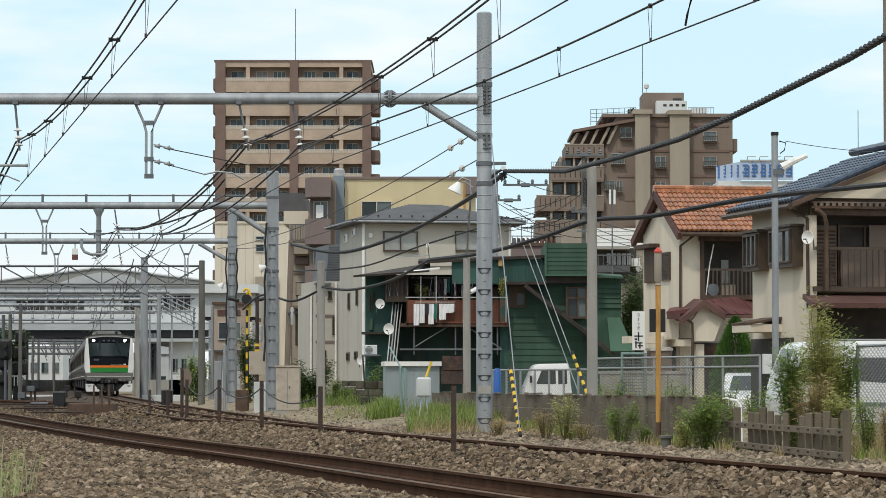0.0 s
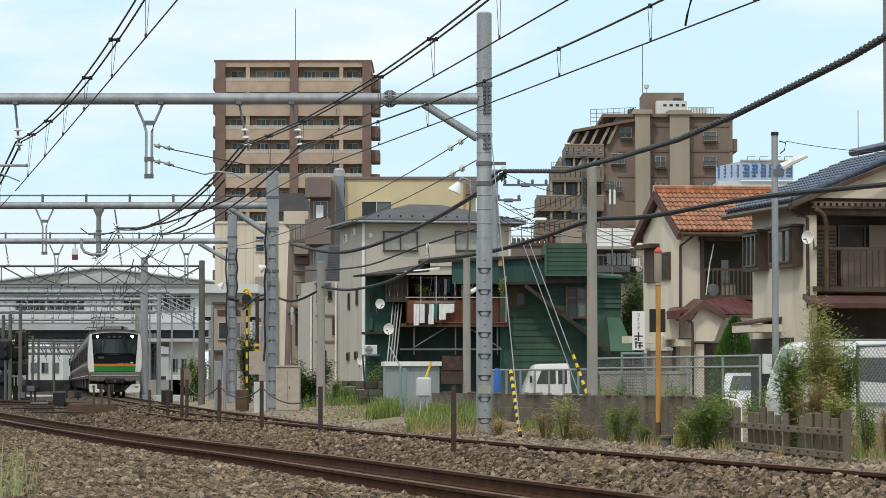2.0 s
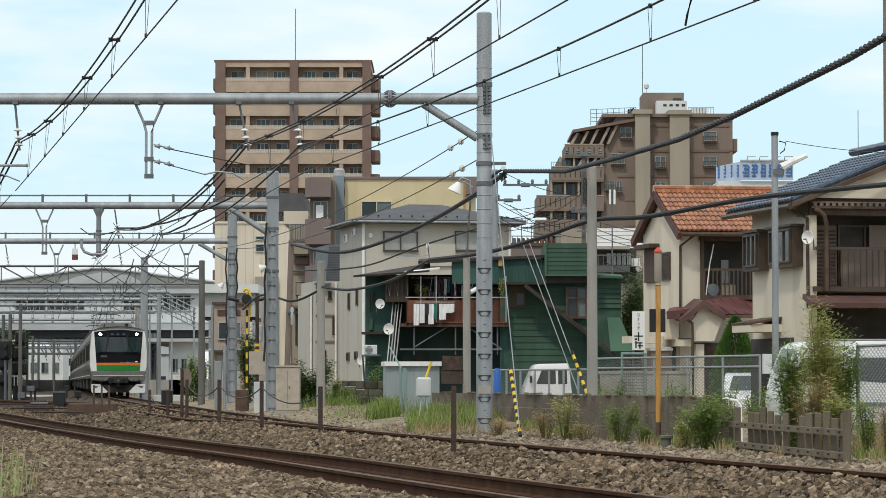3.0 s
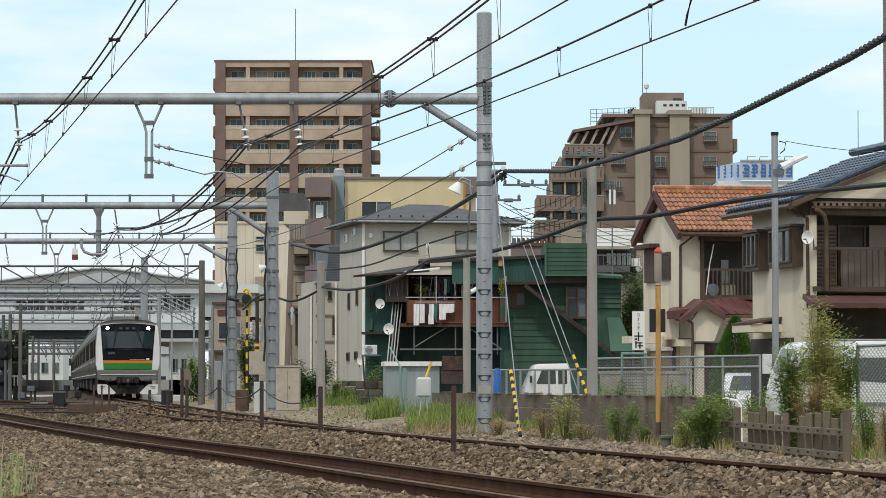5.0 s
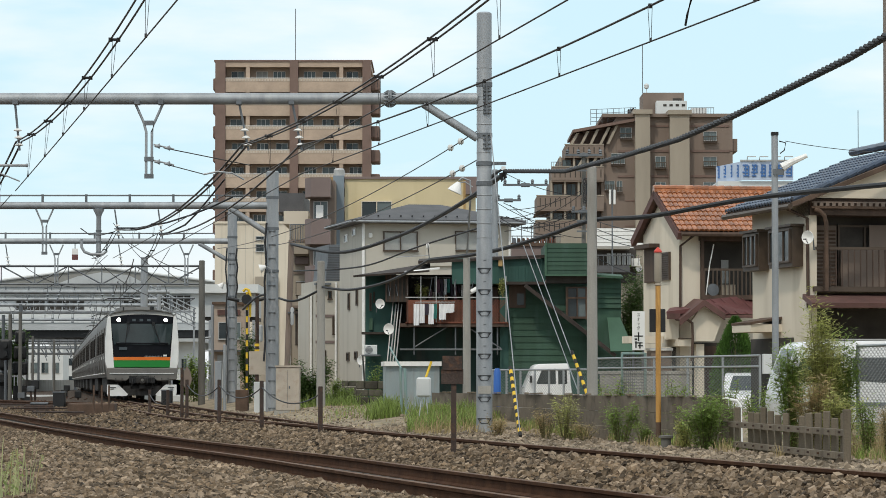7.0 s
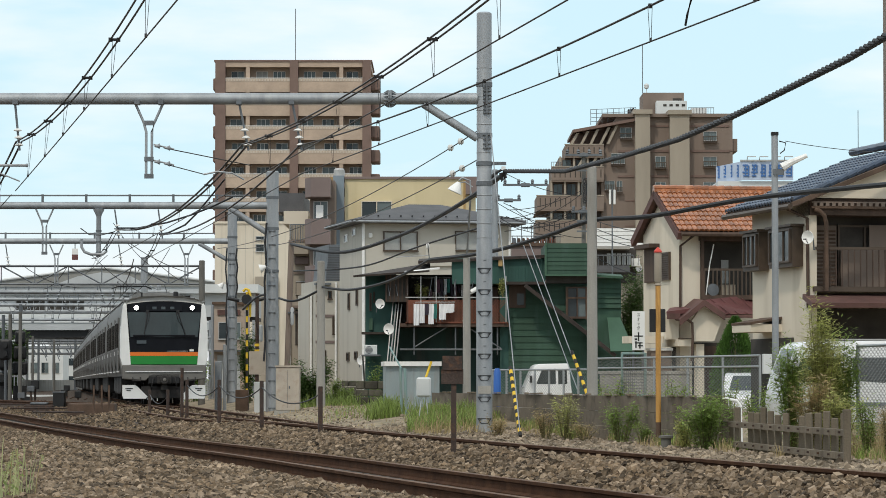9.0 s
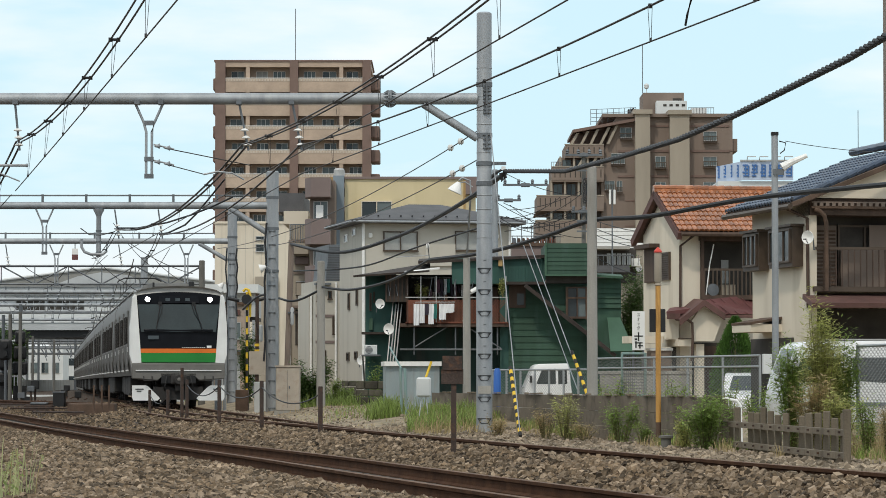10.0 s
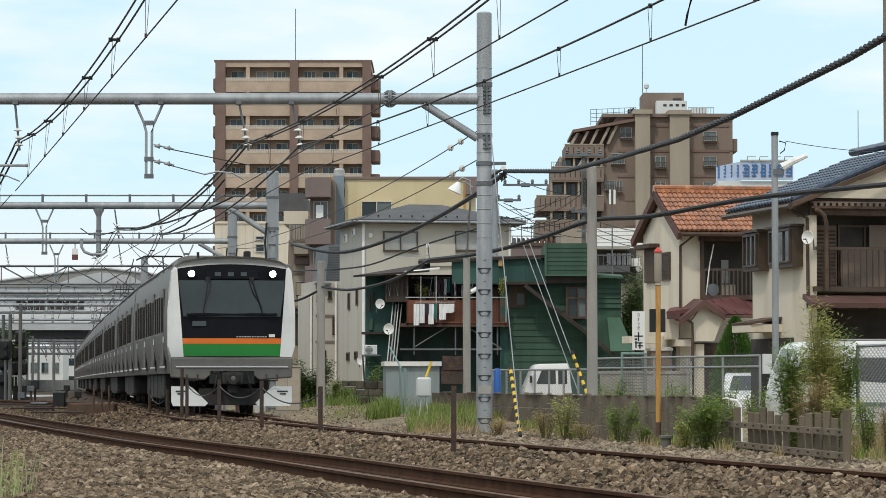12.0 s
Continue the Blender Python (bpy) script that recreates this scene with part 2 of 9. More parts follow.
# ---- ground, ballast and tracks ----
def bed_height(x, y):
    a, b = line_near(y), line_far(y)
    za, zb = Z_NEAR - 0.15, Z_FAR - 0.14
    if x < a - 0.9:
        h = za + 0.09 * min(1, (a - 0.9 - x) / 0.5)
    elif x < a + 0.75:
        h = za - 0.09 * min(1, max(0, (x - a + 0.75) / 0.3))
    elif x < a + 1.05:
        h = za - 0.09 + 0.09 * (x - a - 0.75) / 0.3
    elif x < b - 0.9:
        u = (x - a - 1.0) / (b - 0.9 - a - 1.0)
        h = za + (zb + 0.07 - za) * u * u * (3 - 2 * u)
    elif x < b + 1.2:
        h = zb - cant(y) * min(1, max(0, (x - b + 0.5) / 1.1)) + 0.03
    else:
        h = max(-0.45, zb - cant(y) + 0.05 - (x - b - 1.2) * 0.3)
    return h


def strip(name, lo, hi, ys, n, height, material, label, category):
    bm = bmesh.new()
    rows = []
    for y in ys:
        x0, x1 = lo(y), hi(y)
        rows.append([bm.verts.new((x0 + (x1 - x0) * i / n, y, height(x0 + (x1 - x0) * i / n, y))) for i in range(n + 1)])
    for p, q in zip(rows, rows[1:]):
        for i in range(n):
            bm.faces.new((p[i], p[i + 1], q[i + 1], q[i]))
    return solo(name, bm, material, label, category, kind="structure")


ground_bm = bmesh.new()
edges = [-3000, -400, -100, -40, -15, 0, 15, 40, 100, 400, 3000]
depth = [-3000, -300, -40, 0, 25, 50, 80, 120, 200, 400, 900, 4000]
gv = [[ground_bm.verts.new((x, y, -0.46)) for x in edges] for y in depth]
for p, q in zip(gv, gv[1:]):
    for i in range(len(edges) - 1):
        ground_bm.faces.new((p[i], p[i + 1], q[i + 1], q[i]))
solo("ground", ground_bm, M["soil"], "flat town ground with packed soil and short weeds", "ground", kind="structure")

YS = [4 + 2 * i for i in range(60)] + [126 + 8 * i for i in range(40)]
# bed under the stones, coloured dark for the shade between them
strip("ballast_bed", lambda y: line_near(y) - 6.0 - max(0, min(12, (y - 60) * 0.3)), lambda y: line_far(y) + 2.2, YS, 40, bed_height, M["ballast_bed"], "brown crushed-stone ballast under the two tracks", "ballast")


def stones(name, count, y0, y1, pick, height, size, material, label, seed, power=1.0):
    """Loose broken stones, each one a faceted lump of its own."""
    rng = np.random.default_rng(seed)
    base = np.array([(-1, -1, -1), (1, -1, -1), (1, 1, -1), (-1, 1, -1), (-1, -1, 1), (1, -1, 1), (1, 1, 1), (-1, 1, 1)], float)
    quads = np.array([(0, 3, 2, 1), (4, 5, 6, 7), (0, 1, 5, 4), (1, 2, 6, 5), (2, 3, 7, 6), (3, 0, 4, 7)])
    verts = np.zeros((count * 8, 3))
    for i in range(count):
        y = y0 + (y1 - y0) * rng.random() ** power
        x = pick(y, rng.random())
        if abs(x - line_near(y)) < 0.66 and y < 75 or abs(x - line_far(y) + 0.5655) < 0.09:
            x = line_near(y) - 0.75 - 4 * rng.random()
        s = size * (0.42 + 1.05 * rng.random() ** 1.4)
        v = base * (1 + rng.uniform(-0.45, 0.25, (8, 3)))
        v[4:, :2] *= rng.uniform(0.45, 0.95)
        v *= np.array((1, rng.uniform(0.55, 1), rng.uniform(0.5, 0.95))) * s * 0.5
        a, b, c = rng.uniform(-0.6, 0.6), rng.uniform(-0.6, 0.6), rng.uniform(0, 6.28)
        r = np.array(Euler((a, b, c)).to_matrix())
        v = v @ r.T
        verts[i * 8:i * 8 + 8] = v + (x, y, height(x, y) + s * rng.uniform(-0.05, 0.42))
    faces = (quads[None] + 8 * np.arange(count)[:, None, None]).reshape(-1, 4)
    me = bpy.data.meshes.new(name)
    me.from_pydata(verts.tolist(), [], faces.tolist())
    me.materials.append(material)
    return tagged(new(name, me), label, "gravel", kind="stuff")


stones("ballast_stones", 122000, 22, 70, lambda y, u: line_near(y) - 5.2 + u * (line_far(y) - line_near(y) + 5.2 + 0.6), bed_height, 0.053, M["ballast"],
       "angular brown-grey ballast stones heaped between and beside the rails", 3, 1.5)
stones("ballast_stones", 20000, 22, 70, lambda y, u: line_near(y) - 5.2 + u * (line_far(y) - line_near(y) + 5.2 + 0.6), lambda x, y: bed_height(x, y) + 0.008, 0.055, M["ballast_light"],
       "paler ballast stones lying on top", 13, 1.5)
stones("ballast_stones", 15000, 60, 130, lambda y, u: line_near(y) - 4 + u * (line_far(y) - line_near(y) + 5.0), bed_height, 0.075, M["ballast"],
       "angular tan-grey ballast stones farther down the line", 4, 1.3)
stones("shoulder_stones", 30000, 24, 92, lambda y, u: line_far(y) + 0.72 + u * (min(1.31 + (78 - y) * 0.183 - 0.1, 0.14 * y + 1.0, line_far(y) + 2.7 + 9 * min(1, max(0, (77 - y) / 10))) - line_far(y) - 0.72), lambda x, y: max(bed_height(x, y), lot_height(x, y)) - 0.005, 0.078, M["pale_stone"],
       "grey-brown crushed stones on the outer track shoulder", 5, 1.3)


def rail_line(name, centre, side, zt, ys, label, drop=None):
    """One rail: foot, web and head swept along the track."""
    prof = [(-0.064, -0.153), (0.064, -0.153), (0.064, -0.140), (0.012, -0.122), (0.010, -0.045), (0.034, -0.034), (0.034, -0.004), (0.028, 0.0), (-0.028, 0.0), (-0.034, -0.004), (-0.034, -0.034), (-0.010, -0.045), (-0.012, -0.122), (-0.064, -0.140)]
    bm = bmesh.new()
    rings = []
    for y in ys:
        x = centre(y)
        h = math.atan2(centre(y + 0.5) - centre(y - 0.5), 1)
        rings.append([bm.verts.new((x + (side * 0.5655 + u) * math.cos(h), y - (side * 0.5655 + u) * math.sin(h), zt - (drop(y) if drop else 0) + w)) for u, w in prof])
    n = len(prof)
    for p, q in zip(rings, rings[1:]):
        for k in range(n):
            f = bm.faces.new((p[k], p[(k + 1) % n], q[(k + 1) % n], q[k]))
            f.material_index = 1 if k in (6, 7, 8) else 0
    ob = solo(name, bm, M["rail_side"], label, "rail", group="rails", kind="structure")
    ob.data.materials.append(M["rail_top"])
    return ob


RAIL_YS = [2 + 1.5 * i for i in range(90)] + [140 + 6 * i for i in range(60)]
for side in (-1, 1):
    rail_line("rail", line_near, side, Z_NEAR, RAIL_YS, "rust-brown steel rail of the curved track beside the camera")
    rail_line("rail", line_far, side, Z_FAR, RAIL_YS, "rust-brown steel rail carrying the arriving train", cant if side > 0 else None)

sl_bm = bmesh.new()
prism(sl_bm, [(-1.0, -0.30), (1.0, -0.30), (1.0, -0.165), (0.35, -0.19), (-0.35, -0.19), (-1.0, -0.165)], -0.12, 0.12)
sleeper_proto = solo("sleeper", sl_bm, M["sleeper"], "weathered concrete sleeper sunk in ballast", "sleeper", group="sleepers")
sleeper_proto.matrix_basis = pose(line_far(24), 24, Z_FAR, 0, 0, 12)
for centre, zt in ((line_far, Z_FAR), (line_near, Z_NEAR)):
    y = 24.7
    while y < 110:
        h = math.degrees(math.atan2(centre(y - 0.5) - centre(y + 0.5), 1))
        copy_thing(sleeper_proto, pose(centre(y), y, zt, 0, 0, h))
        y += 0.66

def extra_rail(y):
    """Line of an extra rail added to the left of the train's track."""
    u = min(1.0, max(0.0, (y - 62) / 6))
    return line_far(y) - 0.93 * u * u * (3 - 2 * u)


rail_line("rail", extra_rail, -1, Z_FAR - 0.02, [62 + 1.5 * i for i in range(24)], "rust-brown extra rail added beside the train's track")
# sidings that fan out towards the station
for off in (-4.2, -8.6):
    for side in (-1, 1):
        rail_line("rail", lambda y, o=off: line_near(y) + o * min(1, max(0, (y - 85) / 45)), side, Z_NEAR + 0.06, [95 + 4 * i for i in range(70)], "dark rail of a siding fanning out towards the station")
for side in (-1, 1):
    rail_line("rail", lambda y: line_far(y) + (line_near(y) - line_far(y)) * min(1, max(0, (y - 100) / 60)), side, Z_FAR - 0.01, [103 + 3 * i for i in range(20)], "dark rail of the crossover between the tracks")
stones("siding_stones", 7000, 75, 190, lambda y, u: line_near(y) - 4 - 12 * u, bed_height, 0.16, M["ballast"], "dark brown ballast among the station sidings", 8, 1.2)
# plain wall added on the never-seen side, to darken the train's reflections
bm = bmesh.new()
prism(bm, [(-30, -60), (-29.6, -60), (-75.0, 560), (-75.4, 560)], -0.45, 5.5, "z")
solo("wall_west", bm, M["dark_inside"], "plain dark unseen wall added for the train's side to reflect", "wall", kind="structure")

# packed lot between the line and the houses
bm = bmesh.new()
rows = []
for j in range(41):
    y = 60 + 2.6 * j
    rows.append([bm.verts.new((line_far(y) + 2.2 + 0.9 * i, y, lot_height(line_far(y) + 2.2 + 0.9 * i, y) + 0.005)) for i in range(32)])
for p, q in zip(rows, rows[1:]):
    for i in range(31):
        bm.faces.new((p[i], p[i + 1], q[i + 1], q[i]))
solo("lot", bm, M["soil"], "pale trodden earth lot between the track and the houses", "ground", kind="structure")


stones("lot_stones", 1900, 66, 108, lambda y, u: line_far(y) + 2.3 + u * min(7.0, 3.4 + (y - 66) * 0.12), lambda x, y: lot_height(x, y) + 0.004, 0.055, M["pale_stone"],
       "scattered pebbles on the trodden earth lot", 17, 1.0)


# ---- the train: stainless commuter cars on the far track ----
M.update(
    steel=mat("steel", (0.125, 0.118, 0.108), 0.5, 0.35, var=0.12, scale=2.0, bump=0.03, fine=30),
    mask_white=mat("mask_white", (0.74, 0.75, 0.74), 0.35, var=0.05, scale=3, bump=0.0),
    mask_roof=mat("mask_roof", (0.40, 0.39, 0.37), 0.5, var=0.1, scale=3, bump=0.0),
    mask_grey=mat("mask_grey", (0.165, 0.158, 0.146), 0.5, 0.2, var=0.12, scale=3, bump=0.02),
    band_orange=mat("band_orange", (0.72, 0.17, 0.02), 0.4, var=0.05, scale=3, bump=0.0),
    band_green=mat("band_green", (0.015, 0.22, 0.035), 0.4, var=0.06, scale=3, bump=0.0),
    train_glass=mat("train_glass", (0.025, 0.04, 0.044), 0.06, var=0.3, scale=1.0, bump=0.0, spec=0.5),
    steel_pale=mat("steel_pale", (0.17, 0.162, 0.15), 0.45, 0.35, var=0.12, scale=2.0, bump=0.02),
    side_glass=mat("side_glass", (0.026, 0.023, 0.021), 0.3, var=0.2, scale=1.5, bump=0.0, spec=0.04),
    train_black=mat("train_black", (0.010, 0.011, 0.014), 0.15, var=0.2, scale=2, bump=0.0, spec=0.06),
    roof_grey=mat("roof_grey", (0.20, 0.20, 0.195), 0.7, var=0.2, scale=2, bump=0.1),
    under=mat("under", (0.035, 0.033, 0.032), 0.85, var=0.35, scale=3, bump=0.2),
    rubber_hose=mat("rubber_hose", (0.016, 0.016, 0.017), 0.7, var=0.3, scale=6, bump=0.1),
    lamp=glow("lamp", (1.0, 0.98, 0.92), 14.0),
    led=glow("led", (0.05, 0.065, 0.075), 0.10),
)

M["side_glass"].node_tree.nodes["Principled BSDF"].inputs["IOR"].default_value = 1.01

# half outline of a car body, from sill to roof crown
BODY = [(1.385, 0.96), (1.42, 1.25), (1.475, 1.55), (1.475, 2.35), (1.45, 2.9), (1.40, 3.32), (1.33, 3.47), (1.15, 3.57), (0.7, 3.66), (0.0, 3.69)]


def body_mesh(y0, y1):
    bm = bmesh.new()
    out = [(x, z) for x, z in BODY] + [(-x, z) for x, z in BODY[-2::-1]]
    prism(bm, out, y0, y1)
    return bm


def wheelset(parent, y):
    for yy in (y - 1.05, y + 1.05):
        bm = bmesh.new()
        for s in (-1, 1):
            lathe(bm, (s * 0.56, yy, 0.43), [(0.2, -0.07), (0.43, -0.065), (0.43, 0.06), (0.2, 0.07)], 20, "x")
        tube(bm, [(-0.7, yy, 0.43), (0.7, yy, 0.43)], 0.07)
        part("wheelset", bm, M["under"], parent)
    bm = bmesh.new()
    for s in (-1, 1):
        prism(bm, [(y - 1.6, 0.55), (y - 1.2, 0.75), (y - 0.4, 0.68), (y + 0.4, 0.68), (y + 1.2, 0.75), (y + 1.6, 0.55), (y + 1.2, 0.36), (y + 0.5, 0.30), (y - 0.5, 0.30), (y - 1.2, 0.36)], s * 0.82 - 0.06, s * 0.82 + 0.06, "x")
    box(bm, -0.85, 0.85, y - 0.2, y + 0.2, 0.45, 0.75)
    part("bogie_frame", bm, M["under"], parent)


def side_fittings(car, front):
    """Doors, windows, band and grab marks along both sides; car runs from y = 0 (its front) to y = 19.6."""
    doors = [2.75, 7.6, 12.5, 17.4] if front else [2.3, 7.25, 12.2, 17.15]
    for s in (-1, 1):
        for yd in doors:
            bm = bmesh.new()
            for k in (-1, 1):
                box(bm, min(s * 1.462, s * 1.485), max(s * 1.462, s * 1.485), yd + (0.015 if k > 0 else -0.64), yd + (0.64 if k > 0 else -0.015), 1.16, 2.98)
            d = part("door", bm, M["steel"], car)
            bm = bmesh.new()
            for k in (-1, 1):
                box(bm, min(s * 1.48, s * 1.49), max(s * 1.48, s * 1.49), yd + k * 0.32 - 0.22, yd + k * 0.32 + 0.22, 1.95, 2.78)
            part("door_window", bm, M["side_glass"], d)
            bx("door_sill", M["mask_white"], d, min(s * 1.45, s * 1.51), max(s * 1.45, s * 1.51), yd - 0.65, yd + 0.65, 1.10, 1.14)
            bx("door_edge", M["mask_white"], d, min(s * 1.484, s * 1.50), max(s * 1.484, s * 1.50), yd - 0.72, yd - 0.62, 1.70, 1.84)
        spans = [(a + 0.9, b - 0.9) for a, b in zip(doors, doors[1:])]
        for a, b in spans:
            third = (b - a) / 3
            for k in range(3):
                bx("side_window", M["side_glass"], car, min(s * 1.452, s * 1.480), max(s * 1.452, s * 1.480), a + third * k + 0.10, a + third * (k + 1) - 0.10, 1.95, 2.82)
            bx("window_band", M["steel_pale"], car, min(s * 1.450, s * 1.477), max(s * 1.450, s * 1.477), a - 0.04, b + 0.04, 1.90, 2.87)
        bm = bmesh.new()
        tube(bm, [(s * 1.36, 0.3, 3.50), (s * 1.36, 19.4, 3.50)], 0.03, 6)
        part("gutter", bm, M["roof_grey"], car)


def under_gear(car, y0, y1):
    rng = random.Random(9)
    y = y0
    while y < y1 - 1:
        w = rng.uniform(0.8, 2.0)
        bx("underfloor_box", M["under"], car, -1.3, 1.3, y, min(y + w, y1), rng.uniform(0.32, 0.5), 0.98, bevel=0.03)
        y += w + rng.uniform(0.15, 0.4)
    for yb in (3.0, 16.6):
        wheelset(car, yb)


def roof_gear(car, pantograph=False):
    for yc in ((9.0,) if not pantograph else (8.0,)):
        bm = bmesh.new()
        prism(bm, [(-0.95, 3.60), (0.95, 3.60), (0.85, 3.90), (0.6, 3.97), (-0.6, 3.97), (-0.85, 3.90)], yc - 1.9, yc + 1.9)
        part("cooling_unit", bm, M["roof_grey"], car, "grey roof cooling unit")
    if pantograph:
        bm = bmesh.new()
        yp = 15.5
        box(bm, -0.7, 0.7, yp - 0.7, yp + 0.7, 3.85, 3.92)
        tube(bm, [(0, yp + 0.6, 3.92), (0, yp - 0.7, 4.5)], 0.035)
        tube(bm, [(0, yp - 0.7, 4.5), (0, yp + 0.35, 5.05)], 0.025)
        for dy in (-0.2, 0.2):
            tube(bm, [(-0.9, yp + 0.35 + dy, 4.93), (-0.62, yp + 0.35 + dy, 5.06), (0.62, yp + 0.35 + dy, 5.06), (0.9, yp + 0.35 + dy, 4.93)], 0.022)
        part("pantograph", bm, M["black"], car, "raised black pantograph")


def make_lead():
    car = thing("train_car", "stainless-steel leading commuter car, orange and green bands, headlights lit", "train", group="cars of the train")
    part("body", body_mesh(0.55, 19.5), M["steel"], car, "brushed stainless-steel car body", smooth=True)
    # front cap: bulging crown and mask
    bm = bmesh.new()
    full = [(x, z) for x, z in BODY] + [(-x, z) for x, z in BODY[-2::-1]]
    back = [bm.verts.new((x, 0.56, z)) for x, z in full]
    mid = [bm.verts.new((x * 0.998, 0.12 + 0.10 * (x / 1.475) ** 2, z)) for x, z in full]
    fr = [bm.verts.new((x * 0.985, 0.02 + 0.13 * (x / 1.475) ** 2 + max(0, z - 3.2) * 0.5, z - (0.05 if z > 3.3 else 0))) for x, z in full]
    n = len(full)
    for p, q in ((back, mid), (mid, fr)):
        for k in range(n - 1):
            bm.faces.new((p[k], p[k + 1], q[k + 1], q[k]))
    bm.faces.new(fr)
    bm.faces.new(back[::-1])
    part("front_shell", bm, M["mask_roof"], car, "pale grey front shell under the mask")
    # curved front plates, stacked from sill to roof
    def plate(name, z0, z1, half0, half1, off, material, steps=10, label="", arch=0.0):
        b = bmesh.new()
        f0, f1 = [], []
        for i in range(steps + 1):
            u = -1 + 2 * i / steps
            for z, half, row in ((z0, half0, f0), (z1, half1, f1)):
                x = u * half
                if row is f1:
                    z = z1 - arch * u * u
                row.append(b.verts.new((x, -off + 0.02 + 0.13 * (x / 1.475) ** 2 + max(0, z - 3.2) * 0.42 - 0.008, z)))
        for i in range(steps):
            b.faces.new((f0[i], f0[i + 1], f1[i + 1], f1[i]))
        r = bmesh.ops.extrude_face_region(b, geom=b.faces[:])
        bmesh.ops.translate(b, verts=[e for e in r["geom"] if isinstance(e, bmesh.types.BMVert)], vec=(0, 0.06, 0))
        return part(name, b, material, car, label)
    plate("black_mask", 1.62, 3.50, 1.15, 1.34, 0.012, M["train_black"], label="glossy black front mask", arch=0.12)
    plate("windscreen", 2.28, 3.12, 1.13, 1.24, 0.022, M["train_glass"], label="wide dark windscreen")
    plate("destination_display", 3.16, 3.38, 0.62, 0.60, 0.020, M["train_black"])
    plate("orange_stripe", 1.645, 1.775, 1.155, 1.17, 0.026, M["band_orange"], label="orange stripe")
    plate("green_stripe", 1.36, 1.64, 1.12, 1.155, 0.026, M["band_green"], label="green stripe")
    for s in (-1, 1):
        b = bmesh.new()
        pts = [(s * 1.12, 1.34), (s * 1.40, 1.34), (s * 1.475, 1.6), (s * 1.475, 2.4), (s * 1.43, 3.0), (s * 1.39, 3.34), (s * 1.33, 3.43), (s * 1.27, 3.40)]
        fr_, bk_ = [], []
        for x, z in pts:
            yy = -0.035 + 0.13 * (x / 1.475) ** 2 + max(0, z - 3.2) * 0.3
            fr_.append(b.verts.new((x, yy, z)))
            bk_.append(b.verts.new((x * 1.004, 0.50, z)))
        b.faces.new(fr_)
        for k in range(len(pts)):
            j = (k + 1) % len(pts)
            b.faces.new((fr_[k], fr_[j], bk_[j], bk_[k]))
        b.faces.new(bk_[::-1])
        part("white_pillar", b, M["mask_white"], car, "white slanted front corner pillar")
        b = bmesh.new()
        lathe(b, (s * 0.945, 0.06, 3.27), [(0.105, -0.04), (0.11, 0.0), (0.10, 0.08)], 18, "y")
        h = part("headlight", b, M["train_black"], car)
        b = bmesh.new()
        lathe(b, (s * 0.945, 0.03, 3.27), [(0.04, -0.035), (0.075, -0.02), (0.086, 0.02)], 18, "y")
        part("lens", b, M["lamp"], h, "lit white headlight")
    # bumper sill with bright line, coupler, skirts
    b = bmesh.new()
    prism(b, [(-1.42, 1.33), (1.42, 1.33), (1.40, 0.86), (0.62, 0.80), (0.5, 0.98), (-0.5, 0.98), (-0.62, 0.80), (-1.40, 0.86)], -0.02, 0.5)
    soften(b, 0.03)
    part("bumper", b, M["mask_grey"], car, "grey front sill")
    bx("step_trim", M["mask_white"], car, -1.30, 1.30, -0.06, 0.02, 1.10, 1.125, "bright metal step")
    b = bmesh.new()
    box(b, -0.52, 0.52, -0.02, 0.3, 0.72, 1.02)
    part("coupler_pocket", b, M["black"], car)
    b = bmesh.new()
    box(b, -0.24, 0.24, -0.32, 0.1, 0.70, 0.98)
    soften(b, 0.05, 2)
    lathe(b, (0, -0.30, 0.84), [(0.13, -0.12), (0.15, -0.10), (0.15, 0.05)], 16, "y")
    box(b, -0.1, 0.1, -0.2, 0.2, 0.5, 0.72)
    c = part("coupler", b, M["under"], car, "grey automatic coupler")
    b = bmesh.new()
    lathe(b, (0, -0.43, 0.84), [(0.02, -0.01), (0.055, 0.0), (0.06, 0.02)], 14, "y")
    part("coupler_cone", b, M["mask_grey"], c)
    for s in (-1, 1):
        b = bmesh.new()
        pts = [(s * 0.62, 0.20), (s * 1.36, 0.20), (s * 1.40, 0.30), (s * 1.40, 0.66), (s * 0.98, 0.66), (s * 0.90, 0.62), (s * 0.55, 0.27)]
        prism(b, pts, 0.05, 0.13)
        k = part("skirt", b, M["mask_white"], car, "white front skirt plate")
        bx("vent_slot", M["black"], k, min(s * 1.05, s * 1.30), max(s * 1.05, s * 1.30), 0.035, 0.06, 0.53, 0.56)
        bx("vent_slot", M["black"], k, min(s * 1.12, s * 1.26), max(s * 1.12, s * 1.26), 0.035, 0.06, 0.47, 0.50)
        # windscreen reflections put in as dark double arms hanging from the glass top
        top_x, low_x = (-0.56, -0.68) if s < 0 else (0.46, 0.72)
        mid_x = top_x + (low_x - top_x) * 0.35
        wp = bar("wiper", M["black"], car, [(top_x, -0.03, 3.14), (mid_x, -0.05, 2.86), (low_x, -0.045, 2.34)], 0.017, 6)
        bar("wiper_link", M["black"], wp, [(top_x - s * 0.07, -0.03, 3.12), (mid_x - s * 0.07, -0.05, 2.84), (low_x - s * 0.02, -0.045, 2.50)], 0.011, 6)
        bx("wiper_pivot", M["black"], wp, top_x - 0.06, top_x + 0.05, -0.03, 0.06, 3.08, 3.20)
    # dark dashboard ledge and seat backs that show low behind the glass
    b = bmesh.new()
    box(b, -1.05, 1.05, -0.012, 0.05, 2.285, 2.36)
